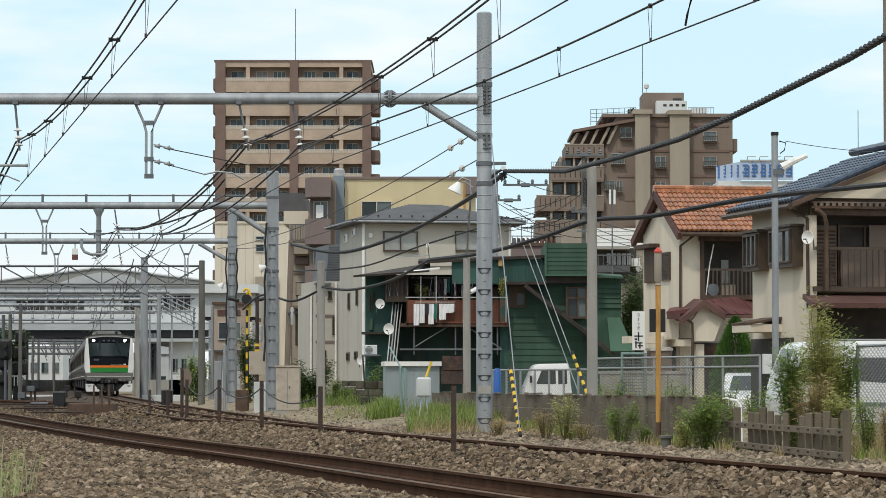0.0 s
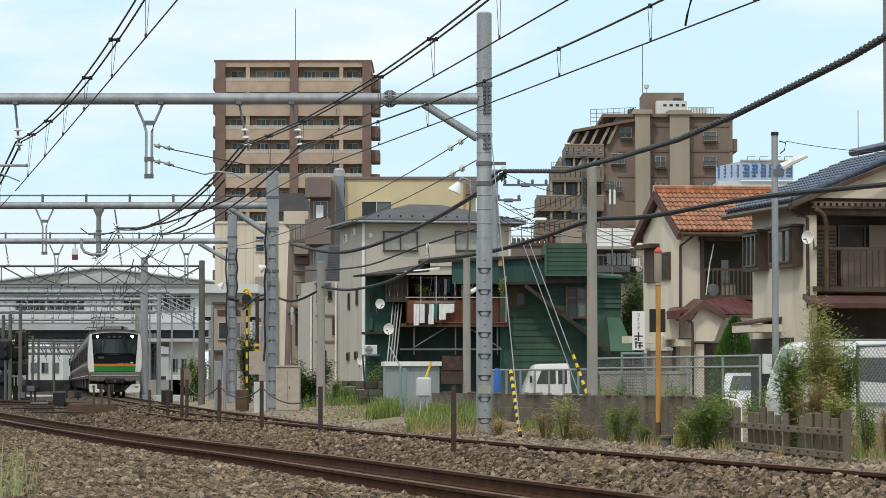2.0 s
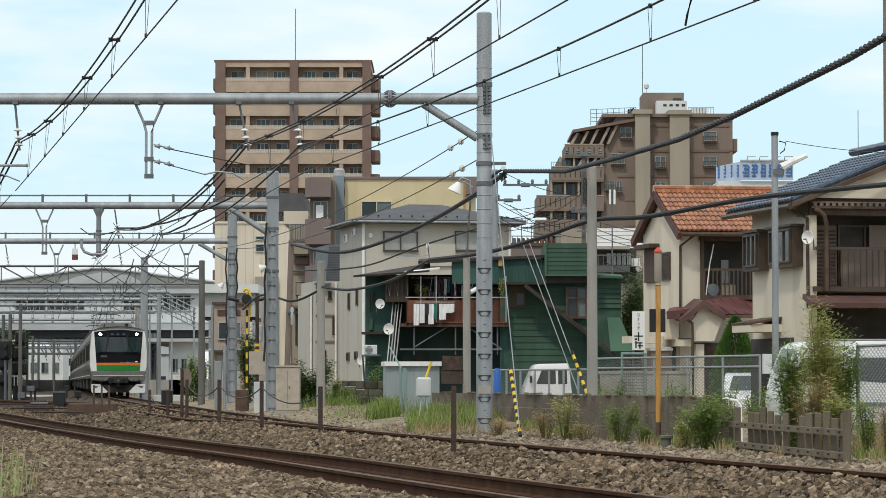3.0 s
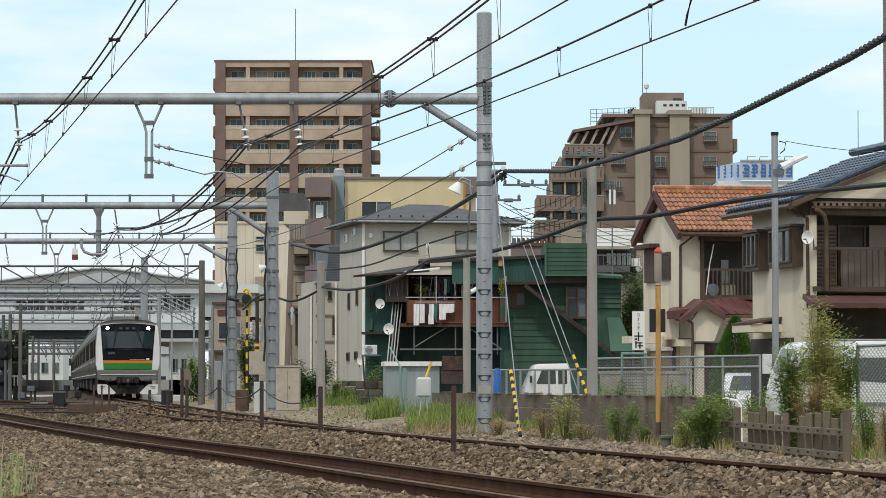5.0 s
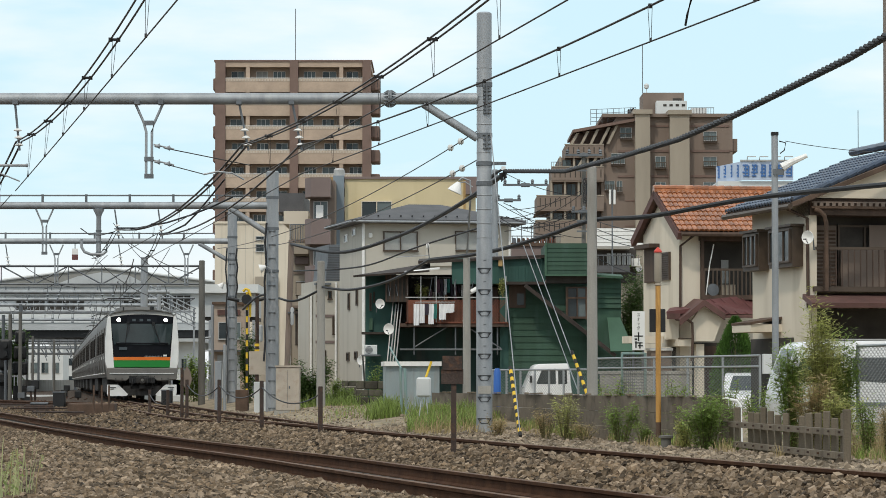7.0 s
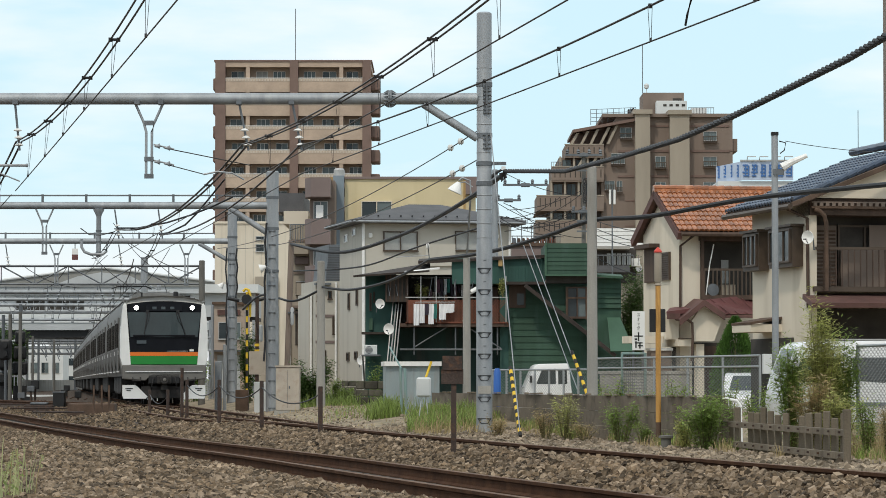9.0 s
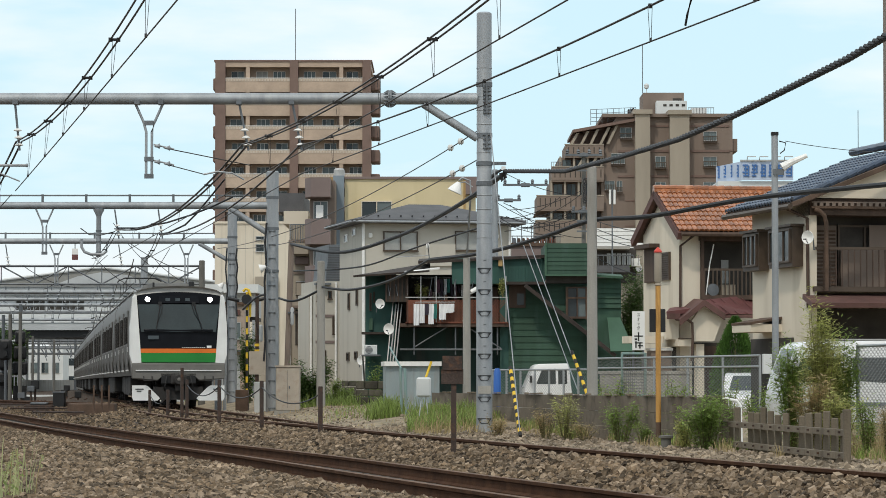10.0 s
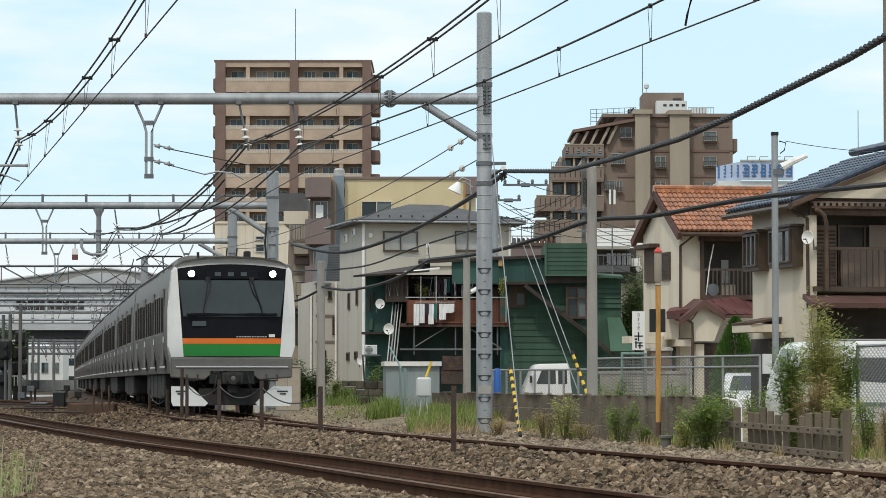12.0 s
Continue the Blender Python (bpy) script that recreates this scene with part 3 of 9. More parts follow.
    soften(b, 0.015)
    part("dashboard", b, M["train_black"], car)
    for s in (-1, 1):
        bar("step_iron", M["under"], car, [(s * 1.05, -0.03, 0.93), (s * 1.05, -0.10, 0.80), (s * 0.80, -0.10, 0.80), (s * 0.80, -0.03, 0.93)], 0.018, 6)
        bar("air_hose", M["rubber_hose"], car, [(s * 0.36, -0.05, 0.92), (s * 0.40, -0.22, 0.72), (s * 0.44, -0.20, 0.55), (s * 0.42, -0.04, 0.50)], 0.026, 8)
    bx("plough_beam", M["under"], car, -0.75, 0.75, 0.15, 0.4, 0.22, 0.62)
    for i in range(3):
        bx("display_word", M["led"], car, -0.40 + 0.30 * i, -0.26 + 0.30 * i, -0.035 + 0.045, 0.06, 3.22, 3.31)
    bx("number_display", M["led"], car, -0.92, -0.60, 0.012, 0.06, 2.06, 2.17)
    for i in range(12):
        bx("small_word", M["mask_white"], car, 0.10 + 0.06 * i, 0.145 + 0.06 * i, -0.012, 0.06, 1.80, 1.815)
    bx("company_mark", M["mask_white"], car, 0.86, 1.0, 0.025, 0.09, 1.80, 1.87)
    b = bmesh.new()
    box(b, -0.75, -0.69, 1.2, 1.3, 3.60, 3.82)
    part("roof_aerial", b, M["black"], car)
    b = bmesh.new()
    lathe(b, (0.45, 1.4, 3.62), [(0.22, 0), (0.20, 0.05), (0.09, 0.08), (0.085, 0.22), (0.06, 0.24)], 12)
    part("roof_horn", b, M["black"], car)
    side_fittings(car, True)
    under_gear(car, 5.2, 14.4)
    roof_gear(car)
    return car


def make_trailer(pantograph):
    car = thing("train_car", "stainless-steel commuter car with sliding doors and green band", "train", group="cars of the train")
    part("body", body_mesh(0.0, 19.5), M["steel"], car, "brushed stainless-steel car body", smooth=True)
    bx("gangway", M["black"], car, -0.6, 0.6, -0.5, 0.02, 1.0, 3.1)
    side_fittings(car, False)
    under_gear(car, 5.2, 14.4)
    roof_gear(car, pantograph)
    return car


lead_car = make_lead()
trailers = [make_trailer(True), make_trailer(False)]
trailers += [copy_thing(trailers[i % 2], pose(0, 0, 0)) for i in range(7)]


def motions():
    """Train: starts 195 m off at 8 m/s and gains 0.32 m/s each second."""
    table = []
    s, y = 0.0, 60.0
    while y < 460:
        table.append((s, y))
        s += 0.25 * math.hypot(1, (line_far(y + 0.25) - line_far(y)) / 0.25)
        y += 0.25
    ss, yy = np.array([a for a, _ in table]), np.array([b for _, b in table])
    s_of = lambda depth_m: float(np.interp(depth_m, yy, ss))
    y_of = lambda dist: float(np.interp(dist, ss, yy))
    for i, car in enumerate([lead_car, *trailers]):
        rows = []
        for k in range(25):
            t = k * 0.5
            front = s_of(195.0) - (8.07 * t + 0.16 * t * t) * 1.008 + 20.0 * i
            ya, yb = y_of(front), y_of(front + 19.5)
            a, b = Vector((line_far(ya), ya, Z_FAR)), Vector((line_far(yb), yb, Z_FAR))
            rows.append((t, pose(a.x, a.y, a.z, 0, 0, math.degrees(math.atan2(-(b.x - a.x), b.y - a.y)))))
        walk(car, rows)


# ---- overhead line: portal poles, beams, insulators, wires ----
M.update(
    guard_black=mat("guard_black", (0.02, 0.02, 0.02), 0.6, var=0.2, scale=6, bump=0.05),
    insul=mat("insul", (0.62, 0.62, 0.60), 0.3, var=0.1, scale=6, bump=0.0),
    red_sign=mat("red_sign", (0.55, 0.06, 0.04), 0.5, var=0.1, scale=4, bump=0.0),
    blue_plastic=mat("blue_plastic", (0.03, 0.12, 0.42), 0.4, var=0.1, scale=4, bump=0.0),
    box_beige=mat("box_beige", (0.42, 0.37, 0.31), 0.7, var=0.15, scale=2, bump=0.1, stain=(0.25, 0.15, 0.09), stain_amt=0.35),
    teal_rust=mat("teal_rust", (0.20, 0.30, 0.29), 0.7, var=0.2, scale=2, bump=0.15, stain=(0.22, 0.12, 0.07), stain_amt=0.5, streak=True),
)


def pipe_pole(x, y, zb, zt, r, bands, label):
    p = thing("portal_pole", label, "railway pole", pose(x, y, zb), group="portal poles")
    h = zt - zb
    b = bmesh.new()
    lathe(b, (0, 0, 0), [(r * 1.06, 0), (r * 1.06, h * 0.45), (r, h * 0.452), (r, h - 0.03), (r * 0.8, h)], 20)
    part("shaft", b, M["galv"], p, smooth=True)
    for z in bands:
        b = bmesh.new()
        lathe(b, (0, 0, z - zb), [(r + 0.008, -0.05), (r + 0.014, -0.045), (r + 0.014, 0.045), (r + 0.008, 0.05)], 20)
        part("clamp_band", b, M["galv_dark"], p)
    z = 0.31
    while z < (3.75 if r < 0.2 else h * 0.80):
        b = bmesh.new()
        if r > 0.2:
            box(b, -r * 0.55, r * 0.55, -r - 0.022, -r * 0.7, z, z + 0.022)
            for s in (-1, 1):
                box(b, s * r * 0.5 - 0.015, s * r * 0.5 + 0.015, -r - 0.09, -r * 0.7, z - 0.02, z + 0.03)
            part("step", b, M["galv_dark"], p)
            z += 0.467
            continue
        for s in (-1, 1):
            prism(b, [(s * r * 0.92, z + 0.105), (s * r * 0.78, z + 0.105), (s * r * 0.36, z), (s * r * 0.50, z)], -r - 0.012, -r * 0.45)
        box(b, -r * 0.9, r * 0.9, -r - 0.014, -r * 0.4, z + 0.098, z + 0.114)
        box(b, -r * 0.45, r * 0.45, -r - 0.012, -r * 0.7, z - 0.006, z + 0.010)
        part("step", b, M["step_dark"], p, "dark steel step bracket")
        if r < 0.2:
            bx("bolt", M["galv_dark"], p, -0.02, 0.04, -r - 0.012, -r * 0.8, z + 0.27, z + 0.29)
        z += 0.467
    while r < 0.2 and z < h - 1.2:
        b = lathe(bmesh.new(), (0, 0, z), [(r + 0.002, -0.012), (r + 0.009, 0.0), (r + 0.002, 0.012)], 20)
        part("seam_ring", b, M["galv"], p)
        z += 0.31
    return p


def lattice_splice(parent, zlo, zhi, r):
    plate = bx("splice_plate", M["galv_dark"], parent, 0.028, 0.072, -r - 0.05, -r + 0.03, zlo, zhi)
    n = int((zhi - zlo) / 0.075)
    for i in range(n + 1):
        z = zlo + (zhi - zlo) * i / n
        bx("rung", M["galv_dark"], plate, -0.03, 0.15, -r - 0.045, -r * 0.3, z - 0.012, z + 0.012)
    return plate


def portal_beam(x0, x1, y, z, r, joints, label, rod=True):
    t = thing("portal_beam", label, "railway gantry", pose(0, y, z), group="portal beams")
    bar("pipe", M["galv"], t, [(x0, 0, 0), (x1, 0, 0)], r, 16)
    for xj in joints:
        b = bmesh.new()
        lathe(b, (xj - 0.022, 0, 0), [(r, -0.018), (r + 0.065, -0.018), (r + 0.065, 0.018), (r, 0.018)], 18, "x")
        lathe(b, (xj + 0.022, 0, 0), [(r, -0.018), (r + 0.065, -0.018), (r + 0.065, 0.018), (r, 0.018)], 18, "x")
        fl = part("flange", b, M["galv_dark"], t, "bolted pipe flange")
        for k in range(12):
            a = 2 * math.pi * (k + 0.5) / 12
            ca, sa = math.cos(a), math.sin(a)
            b = bmesh.new()
            prism(b, [(-0.15, r - 0.005), (-0.04, r - 0.005), (-0.04, r + 0.06), (-0.06, r + 0.06)], -0.007, 0.007)
            prism(b, [(0.15, r - 0.005), (0.04, r - 0.005), (0.04, r + 0.06), (0.06, r + 0.06)], -0.007, 0.007)
            rb = part("rib", b, M["galv"], fl)
            rb.matrix_basis = pose(xj, 0, 0, math.degrees(a), 0, 0)
    if rod:
        bar("signal_rod", M["galv_dark"], t, [(x0, 0, r + 0.22), (x1 - 0.6, 0, r + 0.22)], 0.03, 6)
        n = 10
        for i in range(n):
            xx = x0 + (x1 - x0 - 1) * (i + 0.5) / n
            b = bmesh.new()
            box(b, xx - 0.04, xx + 0.04, -0.04, 0.04, r - 0.02, r + 0.26)
            part("rod_bracket", b, M["galv_dark"], t)
    return t


def brace(parent, x0, z0, x1, z1, r):
    bar("brace", M["galv"], parent, [(x0, 0, z0), (x1, 0, z1)], r, 12)


def y_hanger(x, y, z, drop, label="galvanised Y-shaped drop bracket under the beam"):
    """Forked drop bracket that carries the arms."""
    t = thing("drop_bracket", label, "bracket", pose(x, y, z), group="drop brackets")
    for s in (-1, 1):
        b = bmesh.new()
        tube(b, [(s * 0.30, 0, 0), (s * 0.22, 0, -0.18), (s * 0.12, 0, -0.40), (s * 0.062, 0, -0.62), (s * 0.062, 0, -drop)], 0.03, 8)
        part("leg", b, M["galv"], t, smooth=True)
    for zz in (-0.42, -drop * 0.75, -drop + 0.03):
        bx("tie_plate", M["galv_dark"], t, -0.10, 0.10, -0.04, 0.04, zz - 0.05, zz + 0.05)
    return t


def insulator_string(x, y, z, n=3, lean=0.04, label="hanging insulator string with white porcelain discs"):
    t = thing("insulator_string", label, "insulator", pose(x, y, z), group="insulator strings")
    bar("rod", M["galv_dark"], t, [(0, 0, 0), (lean * 5, 0, -1.0)], 0.026, 8)
    for i in range(n):
        zz = -0.56 - 0.16 * i
        b = bmesh.new()
        lathe(b, (-lean * zz * 5, 0, zz), [(0.028, 0.045), (0.085, 0.012), (0.095, -0.004), (0.035, -0.022)], 14)
        part("disc", b, M["porcelain" if n > 2 else "galv"], t)
    return t


def wire(name, pts, r, label, material="copper", category="wire", group="overhead wires", sides=6):
    return solo(name, tube(bmesh.new(), pts, r, sides), M[material], label, category, group, smooth=True)


def catenary(a_m, b_m, a_c, b_c, twin, drops, sagm, tag, thick=0.016):
    """One span: messenger (twin or single) above the contact wire, with droppers."""
    a_m, b_m, a_c, b_c = map(Vector, (a_m, b_m, a_c, b_c))
    offs = (-0.06, 0.06) if twin else (0.0,)
    mes = sag(a_m, b_m, sagm, 24)
    for o in offs:
        wire("messenger_wire", [p + Vector((o, 0, 0)) for p in mes], thick, "dark twisted messenger wire above " + tag)
    con = sag(a_c, b_c, 0.02, 8)
    wire("contact_wire", con, 0.011, "thin contact wire over " + tag)
    for u in drops:
        k = u * 24
        i = min(23, int(k))
        p = mes[i].lerp(mes[i + 1], k - i)
        q = a_c.lerp(b_c, min(1, max(0, (p.y - a_c.y) / (b_c.y - a_c.y))))
        t = thing("dropper", "thin dropper with clamps between messenger and contact wire", "wire", pose(0, 0, 0), group="droppers")
        b = bmesh.new()
        tube(b, [p + Vector((0.03, 0, 0)), q + Vector((0.008, 0, 0))], 0.004, 4)
        tube(b, [p - Vector((0.03, 0, 0)), q - Vector((0.008, 0, 0))], 0.004, 4)
        box(b, q.x - 0.014, q.x + 0.014, q.y - 0.05, q.y + 0.05, q.z - 0.02, q.z + 0.03)
        part("strand", b, M["copper"], t)
        b = bmesh.new()
        for o in offs:
            box(b, p.x + o - 0.024, p.x + o + 0.024, p.y - 0.05, p.y + 0.05, p.z - 0.028, p.z + 0.028)
        if twin:
            box(b, p.x - 0.07, p.x + 0.07, p.y - 0.02, p.y + 0.02, p.z - 0.02, p.z + 0.02)
        part("clamp", b, M["black"], t)


P1, P2, P3 = 70.6, 111.0, 142.0
pole1 = pipe_pole(0.902, P1, -0.45, 8.854, 0.165, (7.264, 6.148, 5.529, 5.096), "tall galvanised steel pipe pole with step irons beside the track")
lattice_splice(pole1, 6.63 + 0.45, 7.19 + 0.45, 0.165)
lattice_splice(pole1, 5.86 + 0.45, 6.15 + 0.45, 0.165)
pole2 = pipe_pole(-5.86, P2, -0.45, 8.011, 0.21, (7.096, 6.027, 4.57), "grey galvanised portal pole with step irons and cables")
pole3 = pipe_pole(-9.258, P3, -0.45, 8.371, 0.21, (7.127, 6.133), "grey galvanised portal pole farther down the line")

beam1 = portal_beam(-14.0, 0.755, P1, 6.954, 0.128, (-1.163,), "thick galvanised pipe beam across the tracks", rod=False)
brace(beam1, -0.42, -0.12, 0.754, 6.086 - 6.954, 0.09)
for xx in (-4.465, -3.315, -9.351, -6.692, -6.172):
    bx("pipe_saddle", M["galv_dark"], beam1, xx - 0.06, xx + 0.06, -0.131, 0.131, -0.134, -0.03)
beam2 = portal_beam(-22.0, -6.021, P2, 6.824, 0.125, (), "galvanised pipe beam with a rod along its top")
brace(beam2, -7.302, -0.1, -6.058, 5.891 - 6.824, 0.10)
beam3 = portal_beam(-30.0, -9.412, P3, 6.953, 0.12, (), "galvanised pipe beam with a rod along its top")
brace(beam3, -10.728, -0.1, -9.484, 6.133 - 6.953, 0.09)

hang1 = y_hanger(-6.431, P1, 6.843, 1.616)
for zz in (5.95 - 6.843, 5.603 - 6.843):
    b = bmesh.new()
    tube(b, [(0.10, 0, zz), (0.55, 0, zz - 0.1)], 0.02, 6)
    for k in (0.2, 0.42):
        lathe(b, (k, 0, zz - 0.18 * k), [(0.02, -0.08), (0.034, -0.02), (0.062, 0.03), (0.02, 0.05)], 12, "x")
    part("arm_insulator", b, M["galv"], hang1, "grey post insulators on the bracket")
wire("pull_off_wire", [(-6.107, P1, 5.876), (-4.375, P1 + 3, 5.691)], 0.012, "thin pull-off wire from the drop bracket")
wire("pull_off_wire", [(-6.106, P1, 5.529), (-5.215, P1, 5.294)], 0.012, "thin pull-off wire from the drop bracket")
b = bmesh.new()
tube(b, [(-5.24, P1, 5.294), (-4.931, P1, 5.356), (-4.597, P1, 5.319), (-4.35, P1, 5.182)], 0.022, 6)
solo("steady_arm", b, M["galv"], "curved galvanised steady arm holding the contact wire", "bracket", "steady arms", smooth=True)
insulator_string(-4.453, P1, 6.818)
insulator_string(-3.29, P1, 6.818)
insulator_string(-9.363, P1, 6.818, lean=0.02)
b = bmesh.new()
tube(b, [(-14, P1, 5.492), (-9.072, P1, 5.492)], 0.03, 8)
tube(b, [(-9.072, P1 - 0.01, 5.492), (-9.121, P1 - 0.01, 5.492)], 0.04, 8)
solo("steady_arm", b, M["galv"], "straight galvanised steady arm beside the beam", "bracket", "steady arms")
bar_pts = [(-9.689, P1, 5.319), (-9.255, P1, 5.145)]
solo("registration_arm", tube(bmesh.new(), bar_pts, 0.018, 6), M["galv"], "slanting registration arm at the contact wire", "bracket", "steady arms")
for xh, dr in ((-13.692, 1.552), (-16.702, 1.59)):
    y_hanger(xh, P2, 6.707, dr)
t = thing("drop_tube", "single galvanised drop tube with a flared head under the beam", "bracket", pose(-11.83, P2, 5.15), group="drop brackets")
part("tube", lathe(bmesh.new(), (0, 0, 0), [(0.085, 0), (0.085, 1.28), (0.11, 1.36), (0.19, 1.52), (0.19, 1.56)], 16), M["galv"], t, smooth=True)
for zq in (0.05, 0.42, 0.80):
    part("band", lathe(bmesh.new(), (0, 0, zq), [(0.088, -0.03), (0.102, -0.03), (0.102, 0.03), (0.088, 0.03)], 16), M["galv_dark"], t)
for xh in (-16.986, -11.274):
    y_hanger(xh, P3, 6.804, 1.786)
for xh, gy_ in ((-11.283, 0), (-9.788, 0), (-19.221, 1), (-14.254, 1)):
    insulator_string(xh, P3 if gy_ else P2, 6.804 if gy_ else 6.688, lean=0.03)

# catenary over the train's track, an overlapping span beside it, and the one over the near track
FAR_DROPS = (0.1, 0.22, 0.33, 0.44, 0.56, 0.68, 0.79, 0.9)
catenary((-4.34, P1, 5.95), (3.13, 30, 6.76), (-4.30, P1, 5.12), (3.13, 30, 5.45), True, FAR_DROPS, 0.57, "the train's track")
catenary((-3.16, P1, 5.92), (5.55, 30, 6.16), (-3.14, P1, 5.29), (5.55, 30, 5.32), False, FAR_DROPS, 0.36, "the overlapping span")
catenary((-9.27, P1, 6.02), (-1.43, 30, 6.92), (-9.35, P1, 4.935), (-1.43, 30, 5.57), True, FAR_DROPS, 0.7, "the near track")
catenary((-16.58, P2, 5.891), (-9.284, P1, 6), (-16.77, P2, 5.113), (-9.439, P1, 4.848), True, (0.2, 0.4, 0.6, 0.8), 0.3, "the near track between the portals", 0.024)
catenary((-11.222, P2, 6.027), (-4.352, P1, 5.925), (-11.335, P2, 5.016), (-4.276, P1, 5.133), True, (0.2, 0.4, 0.6, 0.8), 0.62, "the train's track between the portals", 0.024)
catenary((-9.746, P2, 5.832), (-3.165, P1, 5.901), (-10.131, P2, 5.016), (-2.917, P1, 5.405), False, (0.3, 0.6), 0.5, "the overlapping span between the portals", 0.024)
catenary((-13.135, P3, 6.183), (-9.746, P2, 5.832), (-13.504, P3, 5.487), (-10.131, P2, 5.016), True, (0.3, 0.6), 0.2, "the train's track past the second portal")
catenary((-15.369, P3, 6.183), (-11.28, P2, 5.891), (-15.739, P3, 5.487), (-11.529, P2, 5.113), True, (0.3, 0.6), 0.2, "the near track past the second portal")
def jumper(knots, r):
    return wire("jumper", knots, r, "heavy dark jumper cable swinging under the second portal", "cable", "wire", "overhead wires", 6)


jumper([(-11.14, 110.6, 6.03), (-10.4, 110.0, 6.0), (-9.3, 109.0, 6.14), (-8.4, 107.6, 6.32), (-7.6, 106.2, 6.52), (-6.8, 104.5, 6.75)], 0.030)
jumper([(-9.70, 110.6, 5.82), (-9.35, 110.0, 5.84), (-8.70, 109.0, 6.06), (-8.25, 108.0, 6.38), (-7.80, 107.0, 6.78), (-7.10, 105.0, 7.35)], 0.030)
jumper([(-12.4, 110.5, 6.02), (-12.1, 110.5, 5.80), (-11.7, 110.4, 5.78), (-11.2, 110.4, 5.90)], 0.020)
# anchor wires with ball insulators at the tall pole
for pa, pb, us in (((0.754, P1, 6.248), (-9.071, 130, 6.133), (0.036, 0.059)), ((0.754, P1, 5.616), (-8.276, 130, 6.133), (0.036, 0.059))):
    pts = sag(pa, pb, 0.5, 20)
    wire("anchor_wire", pts, 0.012, "thin anchored wire running back from the tall pole")
    for u in us:
        p = Vector(pts[0]).lerp(Vector(pts[2]), u * 10)
        b = bmesh.new()
        lathe(b, (0, 0, 0), [(0.02, -0.07), (0.06, -0.05), (0.08, -0.02), (0.05, 0.0), (0.08, 0.02), (0.06, 0.05), (0.02, 0.07)], 14, "x")
        o = solo("ball_insulator", b, M["insul"], "grey ball insulator on an anchored wire", "insulator", "ball insulators", smooth=True)
        o.matrix_basis = pose(p.x, p.y, p.z, 0, 0, 20)

# heavy twisted feeder cable from the pole towards the camera, and service cables
def twisted(name, pts, r, label):
    b = bmesh.new()
    pts = [Vector(p) for p in pts]
    seg = []
    for p, q in zip(pts, pts[1:]):
        n = max(2, int((q - p).length / 0.12))
        seg += [p.lerp(q, i / n) for i in range(n)]
    seg.append(pts[-1])
    for k in range(3):
        tube(b, [p + Vector((math.cos(i * 0.9 + k * 2.094), 0, math.sin(i * 0.9 + k * 2.094))) * r * 0.55 for i, p in enumerate(seg)], r * 0.62, 6)
    return solo(name, b, M["cable"], label, "cable", "cables", smooth=True)


clamp_p = (1.347, P1, 5.368)
twisted("feeder_cable", [clamp_p] + [(2.42, 64, 4.936), (3.209, 58, 4.808), (3.825, 52.5, 4.7), (4.293, 47.5, 4.682), (4.642, 43, 4.687), (4.895, 39, 4.664), (5.08, 35.5, 4.681)], 0.045, "thick black twisted feeder cable sagging from the tall pole")
def smooth_cable(name, knots, r, label):
    """A hanging cable through a few knots, rounded between them."""
    k = [Vector(p) for p in knots]
    pts = []
    for i in range(len(k) - 1):
        p0, p1, p2, p3 = k[max(i - 1, 0)], k[i], k[i + 1], k[min(i + 2, len(k) - 1)]
        for j in range(8):
            t = j / 8
            pts.append(0.5 * ((2 * p1) + (p2 - p0) * t + (2 * p0 - 5 * p1 + 4 * p2 - p3) * t * t + (3 * p1 - p0 - 3 * p2 + p3) * t ** 3))
    pts.append(k[-1])
    return wire(name, pts, r, label, "cable", "cable", "cables", 8)


smooth_cable("service_cable", [(1.347, P1, 5.306), (0.224, 80, 5.043), (-1.352, 92, 4.882), (-3.346, 104, 4.929), (-5.457, 116, 5.716)], 0.055, "thick black cable hanging from the tall pole to the next one")
smooth_cable("service_cable", [(8.486, 58, 4.351), (6.227, 64, 4.409), (4.354, 68, 4.245), (3.304, 71, 4.312), (2.278, 74, 4.073), (1.037, 78, 3.884), (-0.352, 84, 3.934)], 0.05, "black cable running past the poles towards the houses")
smooth_cable("service_cable", [(-0.352, 84, 3.934), (-1.512, 92, 3.642), (-2.866, 100, 3.614), (-3.965, 106, 3.878)], 0.04, "black cable hanging along the houses")
smooth_cable("service_cable", [(1.117, 84, 4.817), (-0.708, 92, 4.608), (-2.543, 101, 4.367), (-5.215, 113, 4.638)], 0.025, "thin black cable hanging along the houses")
smooth_cable("service_cable", [(-3.872, 106, 3.878), (-5.075, 110, 3.516), (-6.412, 115, 3.863), (-7.732, 125, 3.565)], 0.04, "black cable hanging between the poles")
wire("service_wire", sag((7.747, 73, 6.204), (8.858, 62, 5.143), 0.05), 0.008, "thin black wire from the lamp pole to the roof", "cable", "cable", "cables")
# bracket arm that holds the cable at the tall pole
t = thing("cable_bracket", "steel cable bracket with black loops on the tall pole", "bracket", pose(1.038, P1, 5.529))
bx("arm", M["galv_dark"], t, 0, 0.345, -0.03, 0.03, -0.03, 0.04)
bar("loop", M["cable"], t, [(0.0, 0, -0.32), (0.12, 0, -0.2), (0.28, 0, -0.12), (0.33, 0, -0.3), (0.26, 0, -0.38), (0.22, 0, -0.2)], 0.035, 8)
bx("cleat", M["porcelain"], t, 0.24, 0.33, -0.05, 0.05, -0.14, -0.06)
